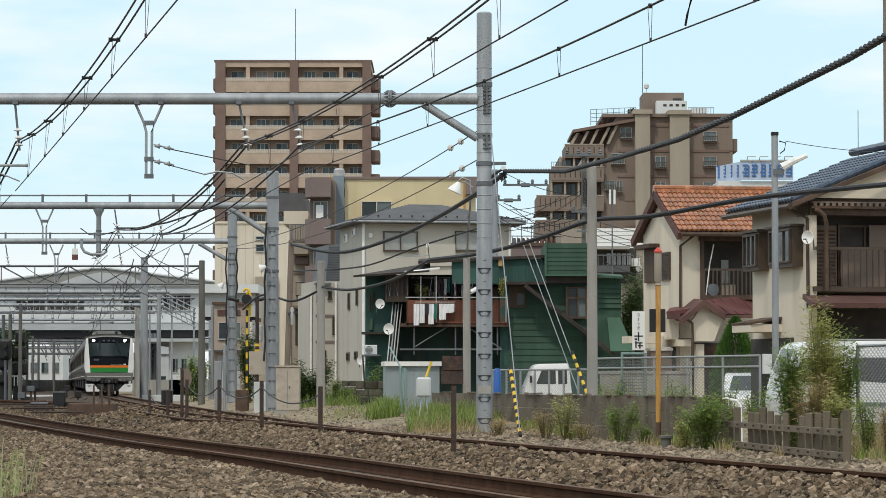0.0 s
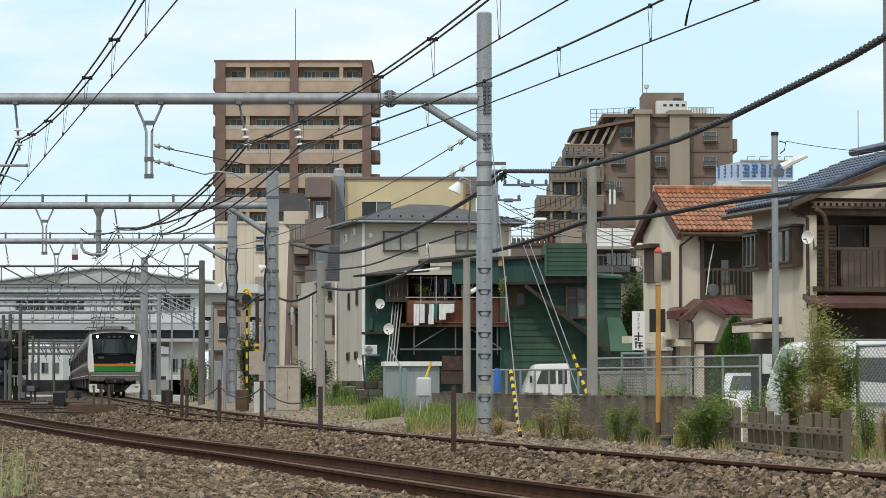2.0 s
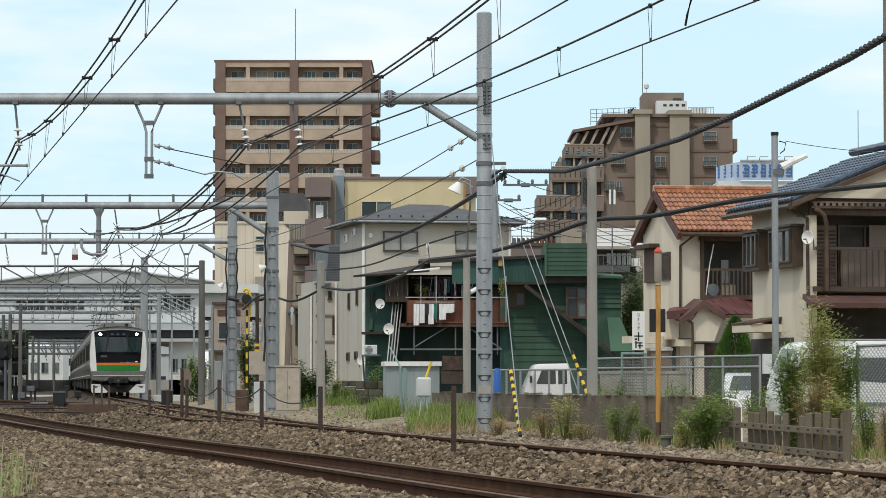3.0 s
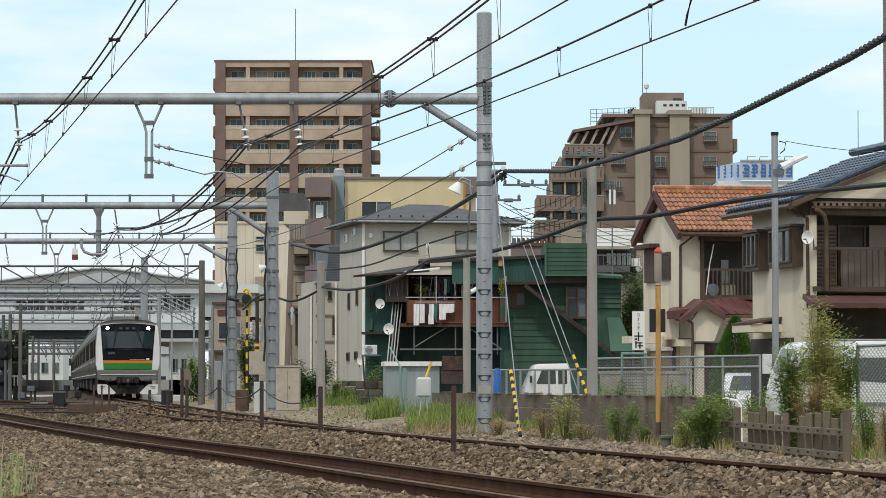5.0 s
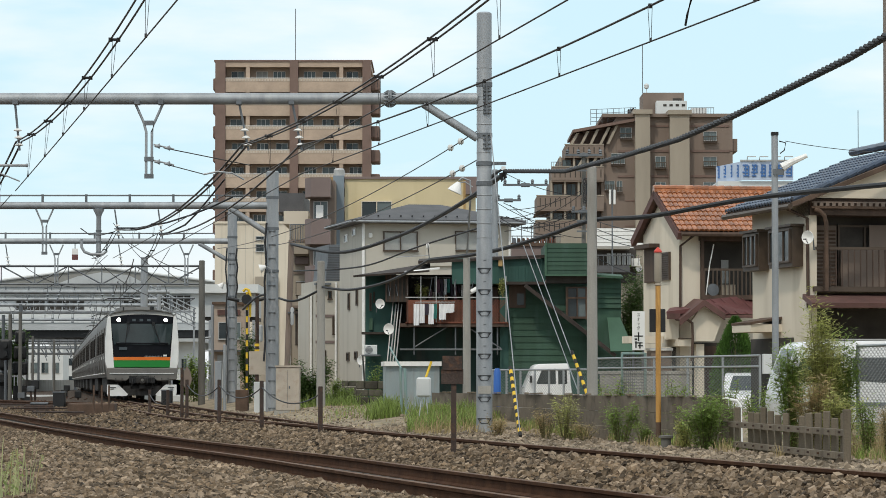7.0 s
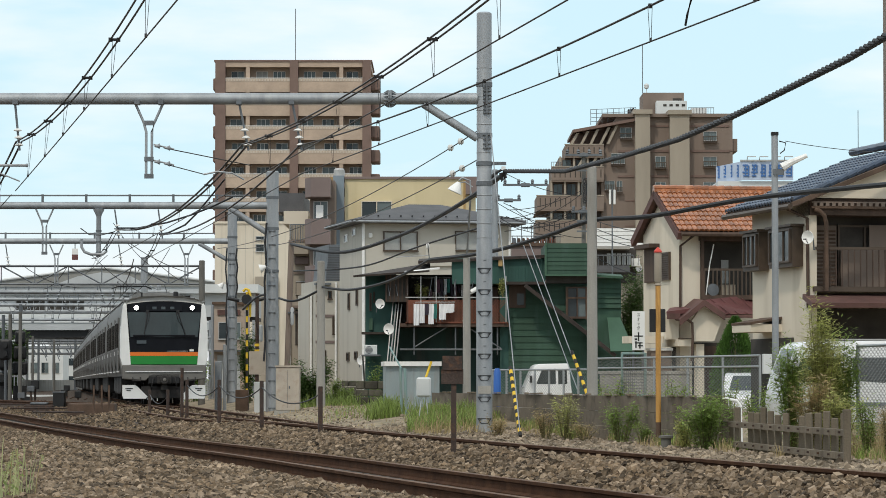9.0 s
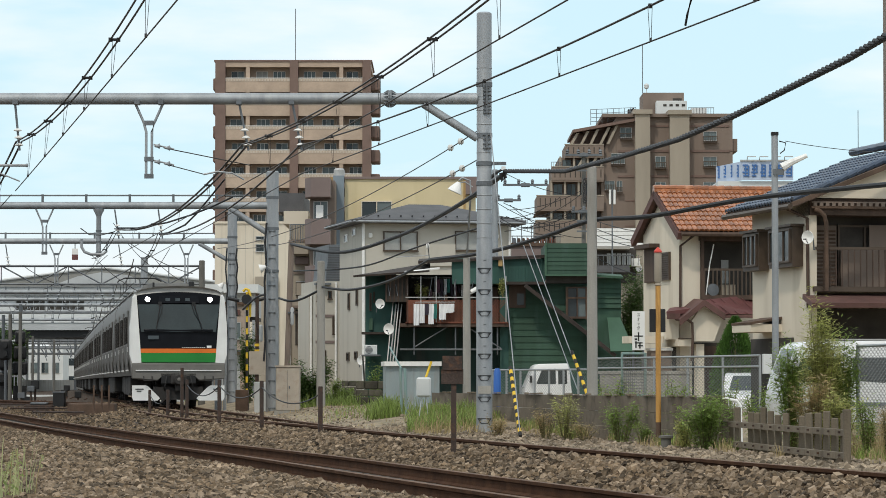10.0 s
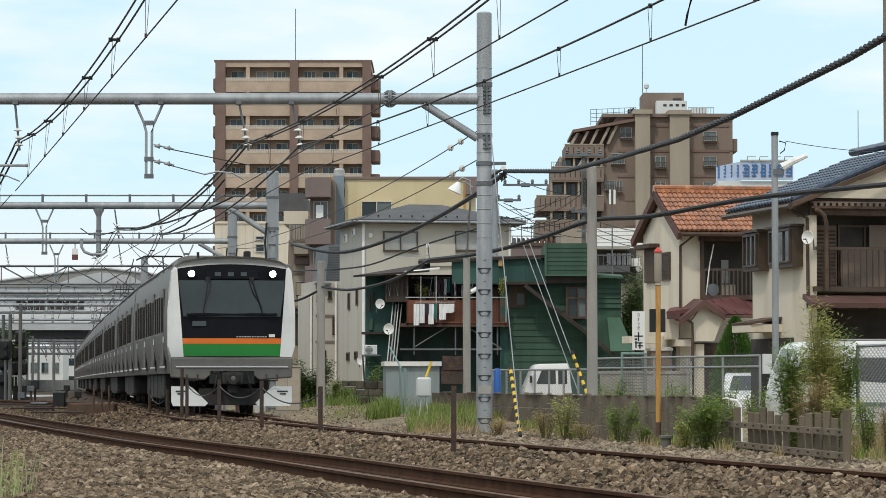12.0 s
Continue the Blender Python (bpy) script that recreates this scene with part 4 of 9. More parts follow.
# plate on the pole
pp = bx("pole_plate", M["concrete"], pole1, -0.14, 0.14, -0.20, -0.172, 0.504 + 0.45, 0.676 + 0.45, "small white number plate with a black mark")


# ---- buildings ----
M.update(
    tile_beige=mat("tile_beige", (0.43, 0.335, 0.26), 0.7, var=0.16, scale=0.5, bump=0.25, fine=5),
    tile_brown=mat("tile_brown", (0.175, 0.118, 0.098), 0.7, var=0.15, scale=0.7, bump=0.2, fine=12),
    grille_pale=mat("grille_pale", (0.50, 0.44, 0.37), 0.7, var=0.12, scale=0.7, bump=0.1),
    taupe=mat("taupe", (0.205, 0.160, 0.132), 0.8, var=0.12, scale=0.5, bump=0.15, streak=True),
    taupe_pale=mat("taupe_pale", (0.33, 0.29, 0.235), 0.85, var=0.15, scale=0.6, bump=0.15, streak=True),
    yellow_wall=mat("yellow_wall", (0.62, 0.53, 0.335), 0.85, var=0.08, scale=0.5, bump=0.1, streak=True, stain=(0.45, 0.37, 0.2), stain_amt=0.35),
    cream_wall=mat("cream_wall", (0.66, 0.595, 0.49), 0.85, var=0.05, scale=0.6, bump=0.1, streak=True, stain=(0.42, 0.36, 0.27), stain_amt=0.35),
    grey_wall=mat("grey_wall", (0.485, 0.46, 0.405), 0.85, var=0.07, scale=0.6, bump=0.12, streak=True, stain=(0.30, 0.28, 0.25), stain_amt=0.3),
    mauve=mat("mauve", (0.20, 0.155, 0.145), 0.8, var=0.1, scale=0.7, bump=0.1),
    pink_wall=mat("pink_wall", (0.40, 0.325, 0.27), 0.85, var=0.15, scale=0.8, bump=0.1, streak=True),
    slate=mat("slate", (0.085, 0.085, 0.09), 0.7, var=0.2, scale=1.5, bump=0.3, fine=14),
    slate_blue=mat("slate_blue", (0.13, 0.145, 0.16), 0.7, var=0.15, scale=1.5, bump=0.15),
    blue_grey=mat("blue_grey", (0.20, 0.25, 0.29), 0.6, var=0.12, scale=1.5, bump=0.1, streak=True),
    ochre=mat("ochre", (0.42, 0.28, 0.12), 0.7, var=0.15, scale=2, bump=0.1),
    green_board=mat("green_board", (0.033, 0.078, 0.052), 0.75, var=0.22, scale=1.4, bump=0.2, streak=True, stain=(0.06, 0.11, 0.09), stain_amt=0.5, rand=0.10),
    green_pale=mat("green_pale", (0.05, 0.108, 0.07), 0.7, var=0.18, scale=1.2, bump=0.15, streak=True, rand=0.08),
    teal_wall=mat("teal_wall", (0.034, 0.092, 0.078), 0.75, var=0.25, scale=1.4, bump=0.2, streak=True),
    # teal_wall darkened for the shade under the balcony, with brown stains
    teal_shaded=mat("teal_shaded", (0.018, 0.042, 0.037), 0.85, var=0.35, scale=1.6, bump=0.2, streak=True, stain=(0.04, 0.035, 0.03), stain_amt=0.5),
    cloth_plum_wall=mat("cloth_plum_wall", (0.11, 0.07, 0.08), 0.9, var=0.3, scale=4, bump=0.2),
    roof_dark=mat("roof_dark", (0.04, 0.031, 0.027), 0.9, var=0.35, scale=2, bump=0.2, stain=(0.09, 0.075, 0.06), stain_amt=0.35),
    lattice=mat("lattice", (0.17, 0.06, 0.035), 0.75, var=0.25, scale=5, bump=0.15),
    wood_dark=mat("wood_dark", (0.075, 0.048, 0.035), 0.75, var=0.3, scale=5, bump=0.2, streak=True),
    orange_tile=mat("orange_tile", (0.33, 0.125, 0.055), 0.22, var=0.38, scale=2.0, bump=0.2, fine=14, rand=0.28, stain=(0.40, 0.23, 0.14), stain_amt=0.4),
    blue_tile=mat("blue_tile", (0.055, 0.08, 0.125), 0.32, var=0.25, scale=2.0, bump=0.1, rand=0.2),
    maroon=mat("maroon", (0.13, 0.05, 0.048), 0.6, var=0.2, scale=2, bump=0.1),
    sign_face=mat("sign_face", (0.42, 0.50, 0.64), 0.5, var=0.12, scale=1.5, bump=0.02),
    rust_red=mat("rust_red", (0.115, 0.058, 0.05), 0.75, var=0.3, scale=2, bump=0.2, stain=(0.07, 0.045, 0.035), stain_amt=0.6),
    sign_blue=mat("sign_blue", (0.05, 0.14, 0.36), 0.5, var=0.1, scale=3, bump=0.0),
    station=mat("station", (0.42, 0.44, 0.45), 0.6, var=0.12, scale=0.4, bump=0.05),
    station_dark=mat("station_dark", (0.24, 0.24, 0.225), 0.7, var=0.15, scale=0.4, bump=0.05),
    station_pale=mat("station_pale", (0.60, 0.62, 0.62), 0.6, var=0.1, scale=0.4, bump=0.05),
    rust=mat("rust", (0.105, 0.068, 0.048), 0.85, var=0.35, scale=3, bump=0.3),
)
TURN = 12.0


def ring(bm, a0, a1, b0, b1, w, c0, c1, axis):
    """A rectangular frame of width w in one piece, from c0 to c1 along the axis."""
    def at(a, b, c):
        return (a, c, b) if axis == "y" else (c, a, b)
    loops = []
    for c in (c0, c1):
        for q in (0, w):
            loops.append([bm.verts.new(at(a, b, c)) for a, b in ((a0 + q, b0 + q), (a1 - q, b0 + q), (a1 - q, b1 - q), (a0 + q, b1 - q))])
    for p, q in ((0, 1), (1, 3), (3, 2), (2, 0)):
        for i in range(4):
            j = (i + 1) % 4
            bm.faces.new((loops[p][i], loops[p][j], loops[q][j], loops[q][i]))
    return bm


def window(parent, x0, x1, z0, z1, y=0.0, frame="alu", pane="glass", mull=1, proud=0.05, sill=True, name="window"):
    """Framed sliding window standing proud of a wall that faces -y."""
    w = 0.05 if x1 - x0 < 3 else 0.08
    f = part(name, ring(bmesh.new(), x0, x1, z0, z1, w, y - proud, y + 0.01, "y"), M[frame], parent)
    for i in range(mull):
        xm = x0 + (x1 - x0) * (i + 1) / (mull + 1)
        bx("mullion", M[frame], f, xm - w / 2, xm + w / 2, y - proud + 0.01, y + 0.01, z0 + w, z1 - w)
    for i in range(mull + 1):
        xa = x0 + (x1 - x0) * i / (mull + 1) + w / 2
        xb = x0 + (x1 - x0) * (i + 1) / (mull + 1) - w / 2
        bx("pane", M[pane] if (i % 2 == 0 or pane != "glass") else M["glass_pale"], f, xa, xb, y - 0.015, y + 0.005, z0 + w, z1 - w)
    if sill:
        bx("sill", M[frame], f, x0 - 0.03, x1 + 0.03, y - proud - 0.05, y - proud, z0 - 0.03, z0 + 0.02)
    return f


def side_window(parent, y0, y1, z0, z1, x=0.0, frame="alu", pane="glass", mull=1, proud=0.05):
    """The same on a wall that faces -x."""
    w = 0.05
    f = part("window", ring(bmesh.new(), y0, y1, z0, z1, w, x - proud, x + 0.01, "x"), M[frame], parent)
    for i in range(mull):
        ym = y0 + (y1 - y0) * (i + 1) / (mull + 1)
        bx("mullion", M[frame], f, x - proud + 0.01, x + 0.01, ym - w / 2, ym + w / 2, z0 + w, z1 - w)
    bx("pane", M[pane], f, x - 0.015, x + 0.005, y0 + w, y1 - w, z0 + w, z1 - w)
    return f


# tower of flats, thirteen storeys
def tower():
    t = thing("apartment_tower", "tall beige and brown tiled apartment tower with recessed balconies", "apartment building", pose(-27.247, 386, 0))
    W = 18.614
    top = 39.217
    s = 0.06744
    bx("core", M["tile_beige"], t, 0.2, W - 0.2, 1.7, 14, -0.4, top - 0.3)
    bx("roof", M["tile_beige"], t, 0, W, -0.05, 14, top - 11 * s, top - 1.5 * s)
    bx("parapet", M["tile_brown"], t, -0.15, W + 0.15, -0.2, 14.2, top - 1.5 * s, top + 0.1)
    for a, c in ((0, 18), (132, 147), (261, 276)):
        bx("pier", M["tile_brown"], t, a * s, c * s, -0.25, 1.8, -0.4, top - 1.5 * s)
    for a, c in ((54, 61), (220, 227)):
        bx("thin_pier", M["tile_beige"], t, a * s, c * s, -0.02, 1.8, -0.4, top - 3 * s)
    rng = random.Random(5)
    for k in range(13):
        z1 = top - (13 + 42.6 * k) * s
        zr = z1 - 17 * s
        z0 = z1 - 42.6 * s
        for a, c in ((18, 132), (147, 261)):
            bx("balcony_wall", M["tile_beige"], t, a * s, c * s, -0.08, 0.10, z0 + 0.02, zr - 2.5 * s)
            bx("balcony_floor", M["tile_beige"], t, a * s, c * s, 0.10, 1.75, z0 + 0.02, z0 + 0.3)
            bx("balcony_rail", M["white"], t, a * s, c * s, -0.05, 0.0, zr - 0.06, zr)
            bx("rail_grille", M["grille_pale"], t, a * s, c * s, -0.11, -0.08, zr - 6.5 * s, zr - 0.10)
            for q in range(int((c - a) / 5)):
                bx("grille_slot", M["tile_beige"], t, (a + 2 + 5 * q) * s, (a + 4.2 + 5 * q) * s, -0.125, -0.11, zr - 5.5 * s, zr - 0.20)
        for a, c in ((19, 53), (62, 131), (148, 219), (228, 260)):
            n = 1 if c - a < 40 else 2
            for i in range(n):
                wd = (c - a) / n
                xa = (a + wd * i + wd * rng.uniform(0.12, 0.3)) * s
                xb = xa + wd * s * rng.uniform(0.58, 0.70)
                window(t, xa, xb, z0 + 0.35, z0 + 2.62, 1.69, "white", rng.choice(("curtain_and_sheen", "glass_pale", "glass_pale", "glass", "glass")), rng.choice((1, 2)), 0.05, False)
            if rng.random() < 0.4:
                bx("heat_pump", M["white"], t, (c - 12) * s, (c - 6) * s, 0.5, 1.0, z0 + 0.3, z0 + 1.1)
        for x0, x1 in ((-0.35, 0.05), (W - 0.05, W + 1.05)):
            b = bmesh.new()
            box(b, x0, x1, 1.0, 6.0, z0 + 0.3, z0 + 1.75)
            soften(b, 0.12, 2)
            part("end_balcony", b, M["tile_brown"], t)
    bar("mast", M["galv_dark"], t, [(9.442, 3, top), (9.442, 3, top + 6.609)], 0.05, 6)
    bx("roof_tank", M["station_pale"], t, 11.465, 12.477, 4, 6, top, top + 0.45)
    for a in (165, 168, 187):
        bar("roof_rail", M["alu"], t, [(a * s, 4, top), (a * s, 4, top + 0.55)], 0.04, 5)
    lathe_bm = lathe(bmesh.new(), (5.53, 4, top + 0.1), [(0.02, -0.1), (0.25, 0.0), (0.3, 0.25), (0.02, 0.3)], 10)
    part("roof_dish", lathe_bm, M["white"], t)


tower()


def flats():
    """Stepped brown block with two pale shafts."""
    d = 370.0
    t = thing("apartment_block", "stepped taupe apartment block with pale stair shafts and roof tanks", "apartment building", pose(10.796, 370, 0))
    s = 0.06497
    zz = lambda gy: 0.75 + (677 - gy) * s * 1.012
    X_ = lambda gx: (gx - 945) * s
    bx("main_body", M["taupe"], t, 9.096, 22.415, 0, 16, -0.4, 31.322)
    bx("roof_edge", M["taupe"], t, 7.472, 22.805, -0.5, 16.3, 31.125, 31.519)
    # wall that leans back under the top eave, and the eave itself
    b = bmesh.new()
    prism(b, [(7.34, -0.4), (9.09, -0.4), (9.09, 31.1), (8.97, 31.1), (7.34, zz(285))], 0.0, 15)
    part("leaning_wall", b, M["taupe"], t)
    b = bmesh.new()
    prism(b, [(X_(1007), zz(243)), (X_(1117), zz(223)), (X_(1117), zz(218)), (X_(1007), zz(238))], -1.2, 15)
    part("sloping_eave", b, M["tile_brown"], t)
    b = bmesh.new()
    prism(b, [(X_(998), zz(268)), (X_(1012), zz(243)), (X_(1085), zz(229)), (X_(1085), zz(268))], 1.3, 14)
    part("top_recess", b, M["tile_brown"], t)
    # left terraces: solid slotted parapets, deep recesses with columns, each storey wider than the one above
    for x0, yp0, yp1, yc in ((994, 264, 284, 262), (970, 303, 326, 284), (944, 353, 377, 326), (942, 396, 420, 377), (942, 439, 463, 420), (942, 482, 506, 463)):
        bx("terrace_parapet", M["taupe"], t, X_(x0), X_(1062), -0.9, -0.7, zz(yp1), zz(yp0))
        bx("parapet_cap", M["taupe_pale"], t, X_(x0) - 0.08, X_(1062), -0.96, -0.64, zz(yp0), zz(yp0) + 0.1)
        bx("parapet_return", M["taupe"], t, X_(x0), X_(x0) + 0.2, -0.7, 9, zz(yp1), zz(yp0))
        bx("terrace_floor", M["taupe"], t, X_(x0), X_(1062), -0.86, 14, zz(yp1) - 0.15, zz(yp1))
        for q in range(int((1060 - x0) / 9)):
            bx("parapet_slot", M["dark_inside"], t, X_(x0 + 5 + 9 * q), X_(x0 + 6.6 + 9 * q), -0.915, -0.9, zz(yp1 - 5), zz(yp0 + 4))
        xr = max(x0 + 14, 968)
        bx("terrace_room", M["taupe"], t, X_(xr), 7.4, 1.3, 14, zz(yp1), zz(yc))
        for q in range(int((1060 - xr) / 24) + 1):
            bx("terrace_column", M["taupe_pale"], t, X_(xr + 24 * q), X_(xr + 3.5 + 24 * q), -0.6, -0.3, zz(yp0), zz(yc))
            if xr + 6 + 24 * q < 1040:
                window(t, X_(xr + 6 + 24 * q), X_(xr + 22 + 24 * q), zz(yp1) + 0.1, zz(yc) - 0.25, 1.29, "bronze", "glass" if q % 2 else "glass_pale", 1, 0.05, False)
    b = bmesh.new()
    for q in range(6):
        tube(b, [(X_(970 + 4 * q), -0.8, zz(303)), (X_(970 + 4 * q), -0.8, zz(294))], 0.03, 5)
    tube(b, [(X_(970), -0.8, zz(294)), (X_(990), -0.8, zz(294))], 0.035, 5)
    part("terrace_rail", b, M["galv_dark"], t)
    # slanting buttresses of the top storeys
    for xa, xb, ya, yb in ((1014, 998, 243, 270), (1032, 1014, 240, 274), (1049, 1031, 237, 274), (1069, 1050, 233, 270), (1083, 1067, 230, 262), (1028, 1013, 281, 304), (1051, 1036, 278, 304)):
        b = bmesh.new()
        prism(b, [(X_(xa), zz(ya)), (X_(xa + 5), zz(ya)), (X_(xb + 5), zz(yb)), (X_(xb), zz(yb))], -0.7, 0.4)
        part("buttress", b, M["taupe_pale"], t)
    for xa, xb, yt in ((1117, 1143, 205), (1178, 1212, 206)):
        bx("stair_shaft", M["taupe_pale"], t, X_(xa), X_(xb), -1.6, 2, -0.4, zz(yt))
        bx("shaft_cap", M["taupe_pale"], t, X_(xa) - 0.25, X_(xb) + 0.25, -1.9, 2, zz(yt) - 0.4, zz(yt) + 0.1)
    for gx0, gx1, gy0, gy1 in ((1091, 1112, 233, 251), (1075, 1100, 278, 296), (1153, 1172, 283, 302), (1064, 1082, 326, 341), (1153, 1172, 328, 346), (1238, 1262, 240, 256), (1238, 1262, 284, 300), (1085, 1095, 326, 345), (1238, 1262, 328, 344)):
        window(t, X_(gx0), X_(gx1), zz(gy1), zz(gy0), 0.0, "alu", "glass_pale", 1, 0.1)
        b = bmesh.new()
        for q in range(7):
            xq = X_(gx0) + (X_(gx1) - X_(gx0)) * q / 6
            box(b, xq - 0.03, xq + 0.03, -0.62, -0.57, zz(gy1) - 0.2, zz(gy1) + 0.5)
        box(b, X_(gx0), X_(gx1), -0.63, -0.56, zz(gy1) + 0.45, zz(gy1) + 0.52)
        box(b, X_(gx0), X_(gx1), -0.63, -0.02, zz(gy1) - 0.25, zz(gy1) - 0.17)
        part("window_guard", b, M["bronze"], t)
    for gy in (274, 318, 362, 406):
        bx("storey_line", M["tile_brown"], t, 17.412, 22.415, -0.06, 0.02, zz(gy), zz(gy) + 0.15)
        bx("storey_line", M["tile_brown"], t, 10.070, 11.175, -0.06, 0.02, zz(gy), zz(gy) + 0.15)
        bx("storey_line", M["tile_brown"], t, 12.864, 15.138, -0.06, 0.02, zz(gy), zz(gy) + 0.15)
    for ga, gb in ((1087, 1116), (1141, 1177), (1211, 1284)):
        for gy in (240, 284, 328):
            bx("panel_lintel", M["tile_brown"], t, X_(ga), X_(gb), -0.10, 0.02, zz(gy - 8), zz(gy - 8) + 0.22)
    for gy in (252, 296, 340):
        bx("end_balcony", M["taupe"], t, 22.285, 23.000, 0.5, 8, zz(gy + 22), zz(gy))
    bx("penthouse", M["taupe"], t, 12.474, 17.217, 5, 12, 31.322, 34.412, "taupe lift house")
    bx("penthouse_vent", M["dark_inside"], t, 15.918, 16.957, 4.95, 5.02, 33.295, 33.755)
    u = bx("cooling_plant", M["station_pale"], t, 13.839, 17.347, 2.2, 4.9, 31.651, 33.229, "pale rooftop plant box", 0.05)
    for q in range(4):
        bx("louvre", M["dark_inside"], u, X_(1170 + 11 * q), X_(1176 + 11 * q), 2.17, 2.22, 32.571, 32.834)
    bx("water_tank", M["station_pale"], t, 17.867, 19.621, 2, 5, 31.651, 32.440, "pale roof tank", 0.1)
    for q in range(5):
        bx("roof_drum", M["black"], t, X_(1108 + 4 * q), X_(1111 + 4 * q), 3, 4, 31.651, zz(195 + abs(q - 2)))
    b = bmesh.new()
    for q in range(9):
        tube(b, [(X_(1040 + 10 * q), 0.5, zz(228 - 1.8 * q)), (X_(1040 + 10 * q), 0.5, zz(200 - 0.3 * q))], 0.035, 5)
    for hh in (0, 7, 14, 21):
        tube(b, [(6.172, 0.5, zz(201 + hh)), (11.370, 0.5, zz(197 + hh))], 0.03, 5)
    part("roof_fence", b, M["galv_dark"], t)
    b = bmesh.new()
    for q in range(10):
        tube(b, [(X_(1212 + 5 * q), 0.2, 31.519), (X_(1212 + 5 * q), 0.2, 32.243)], 0.03, 5)
    tube(b, [(17.347, 0.2, 32.243), (20.336, 0.2, 32.243)], 0.04, 5)
    part("roof_rail", b, M["galv_dark"], t)
    bar("mast", M["galv_dark"], t, [(12.474, 6, 34.412), (12.474, 6, 40.132)], 0.05, 6)
    b = bmesh.new()
    lathe(b, (12.929, 6, 34.412), [(0.04, 0), (0.04, 0.5), (0.25, 0.6), (0.3, 1.0), (0.04, 1.2)], 10)
    part("aerial_dish", b, M["station_pale"], t)


flats()

# a far tower that only shows its balcony ends at the edge of view
t = thing("apartment_tower", "edge of a distant brown apartment tower with stacked balconies", "apartment building", pose(46.703, 330, 0))
bx("wall", M["taupe"], t, 0, 12, 0.5, 12, -0.4, 42.235)
for k in range(14):
    bx("balcony", M["tile_brown"], t, -0.634, 8, -0.6, 0.5, 38.747 - 2.72 * k, 39.793 - 2.72 * k)

# shop sign on a roof behind the houses
t = thing("roof_sign", "pale roof sign box with blue lettering bars", "sign", pose(17.561, 190, 0, 0, 0, 0))
for nm, x0, x1, lean in (("left_face", -1.361, 0.0, 1), ("front_face", 0.0, 3.054, 0)):
    b = bmesh.new()
    if lean:
        slabpts = [(x0, 1.6, 12.545), (0, 0, 12.645), (0, 0, 13.745), (x0, 1.6, 13.545)]
        slab(b, slabpts, 0.12)
    else:
        box(b, x0, x1, 0, 0.12, 12.645, 13.745)
    face = part(nm, b, M["sign_face"], t, "pale blue sign face")
    n = 6 if not lean else 4
    for i in range(n):
        wd = (x1 - x0) / n
        xa = x0 + wd * i + wd * 0.12
        yo = 1.6 * xa / x0 - 0.16 if lean else -0.03
        zb = 12.812
        zt = 13.578
        b = bmesh.new()
        rs_ = random.Random(40 + i + 10 * lean)
        for q in range(4):
            zq = zb + (zt - zb) * (0.06 + 0.27 * q)
            wl_, wr_ = rs_.uniform(0, 0.2), rs_.uniform(0.55, 0.78)
            box(b, xa + wd * wl_, xa + wd * wr_, yo - 0.03, yo, zq, zq + 0.085)
        for q in range(2):
            xq = xa + wd * rs_.uniform(0.1 + 0.35 * q, 0.3 + 0.35 * q)
            box(b, xq, xq + 0.08, yo - 0.032, yo, zb + rs_.uniform(0, 0.3), zt - rs_.uniform(0, 0.1))
        part("lettering", b, M["sign_blue"], face)
bx("base_wall", M["station_pale"], t, -1.361, 3.054, 0.2, 9, -0.4, 12.612 - 0.02)
bx("rim", M["alu"], t, -0.06639, 3.087, -0.06, 0.16, 13.745, 13.845)
b = bmesh.new()
for q in range(4):
    xq = 0.332 + q * 0.73
    tube(b, [(xq, -0.02, 13.811), (xq, -0.3, 14.011), (xq + 0.5, -0.3, 14.011)], 0.03, 5)
part("lamp_arms", b, M["alu"], t)


# yellow building behind the grey house
t = thing("yellow_building", "pale yellow rendered building with a flat dark-edged roof", "building", pose(-5.016, 165, 0))
W = 6.688
bx("wall", M["yellow_wall"], t, 0, W, 0, 10, -0.4, 11.138)
bx("roof_edge", M["mauve"], t, -0.1, W + 0.1, -0.12, 10.1, 11.138, 11.254)
bx("window_surround", M["yellow_wall"], t, 0.548, 2.652, -0.06, 0.01, 8.738, 10.183)
window(t, 0.836, 2.422, 9.172, 10.01, -0.06, "cream_wall", "glass", 1, 0.08)
bx("end_pier", M["ochre"], t, 6.054, 6.169, -0.08, 0.0, -0.4, 11.109)
bx("end_bay", M["mauve"], t, 6.169, 6.919, -0.6, 3, 10.328, 11.109)
# vent stack and drain
bx("flue", M["blue_grey"], t, -0.577, -0.02883, -0.5, 0.4, -0.4, 11.282)
b = bmesh.new()
lathe(b, (-0.288, -0.05, 11.282), [(0.28, 0), (0.28, 0.3), (0.2, 0.4)], 12)
part("vent_hood", b, M["alu"], t)
bx("drain_pipe", M["ochre"], t, -0.778, -0.605, -0.3, 0.0, -0.4, 11.225)

# mauve flats with rounded balconies beside it
t = thing("balcony_flats", "narrow mauve block of flats with deep solid balconies", "apartment building", pose(-6.877, 160, 0))
bx("wall", M["taupe"], t, 0.224, 1.454, 1.6, 10, -0.4, 10.851)
for ya, yb in ((314, 348), (387, 432), (470, 515), (550, 595)):
    b = bmesh.new()
    prism(b, [(0, 0.9), (0.35, 0.0), (1.286, 0.0), (1.286, 2.0), (0, 2.0)], 0, 1, "z")
    for v in b.verts:
        v.co.z = 0.75 + (677 - (yb if v.co.z < 0.5 else ya)) * 0.02796
    part("balcony", b, M["mauve"], t, "mauve solid balcony")
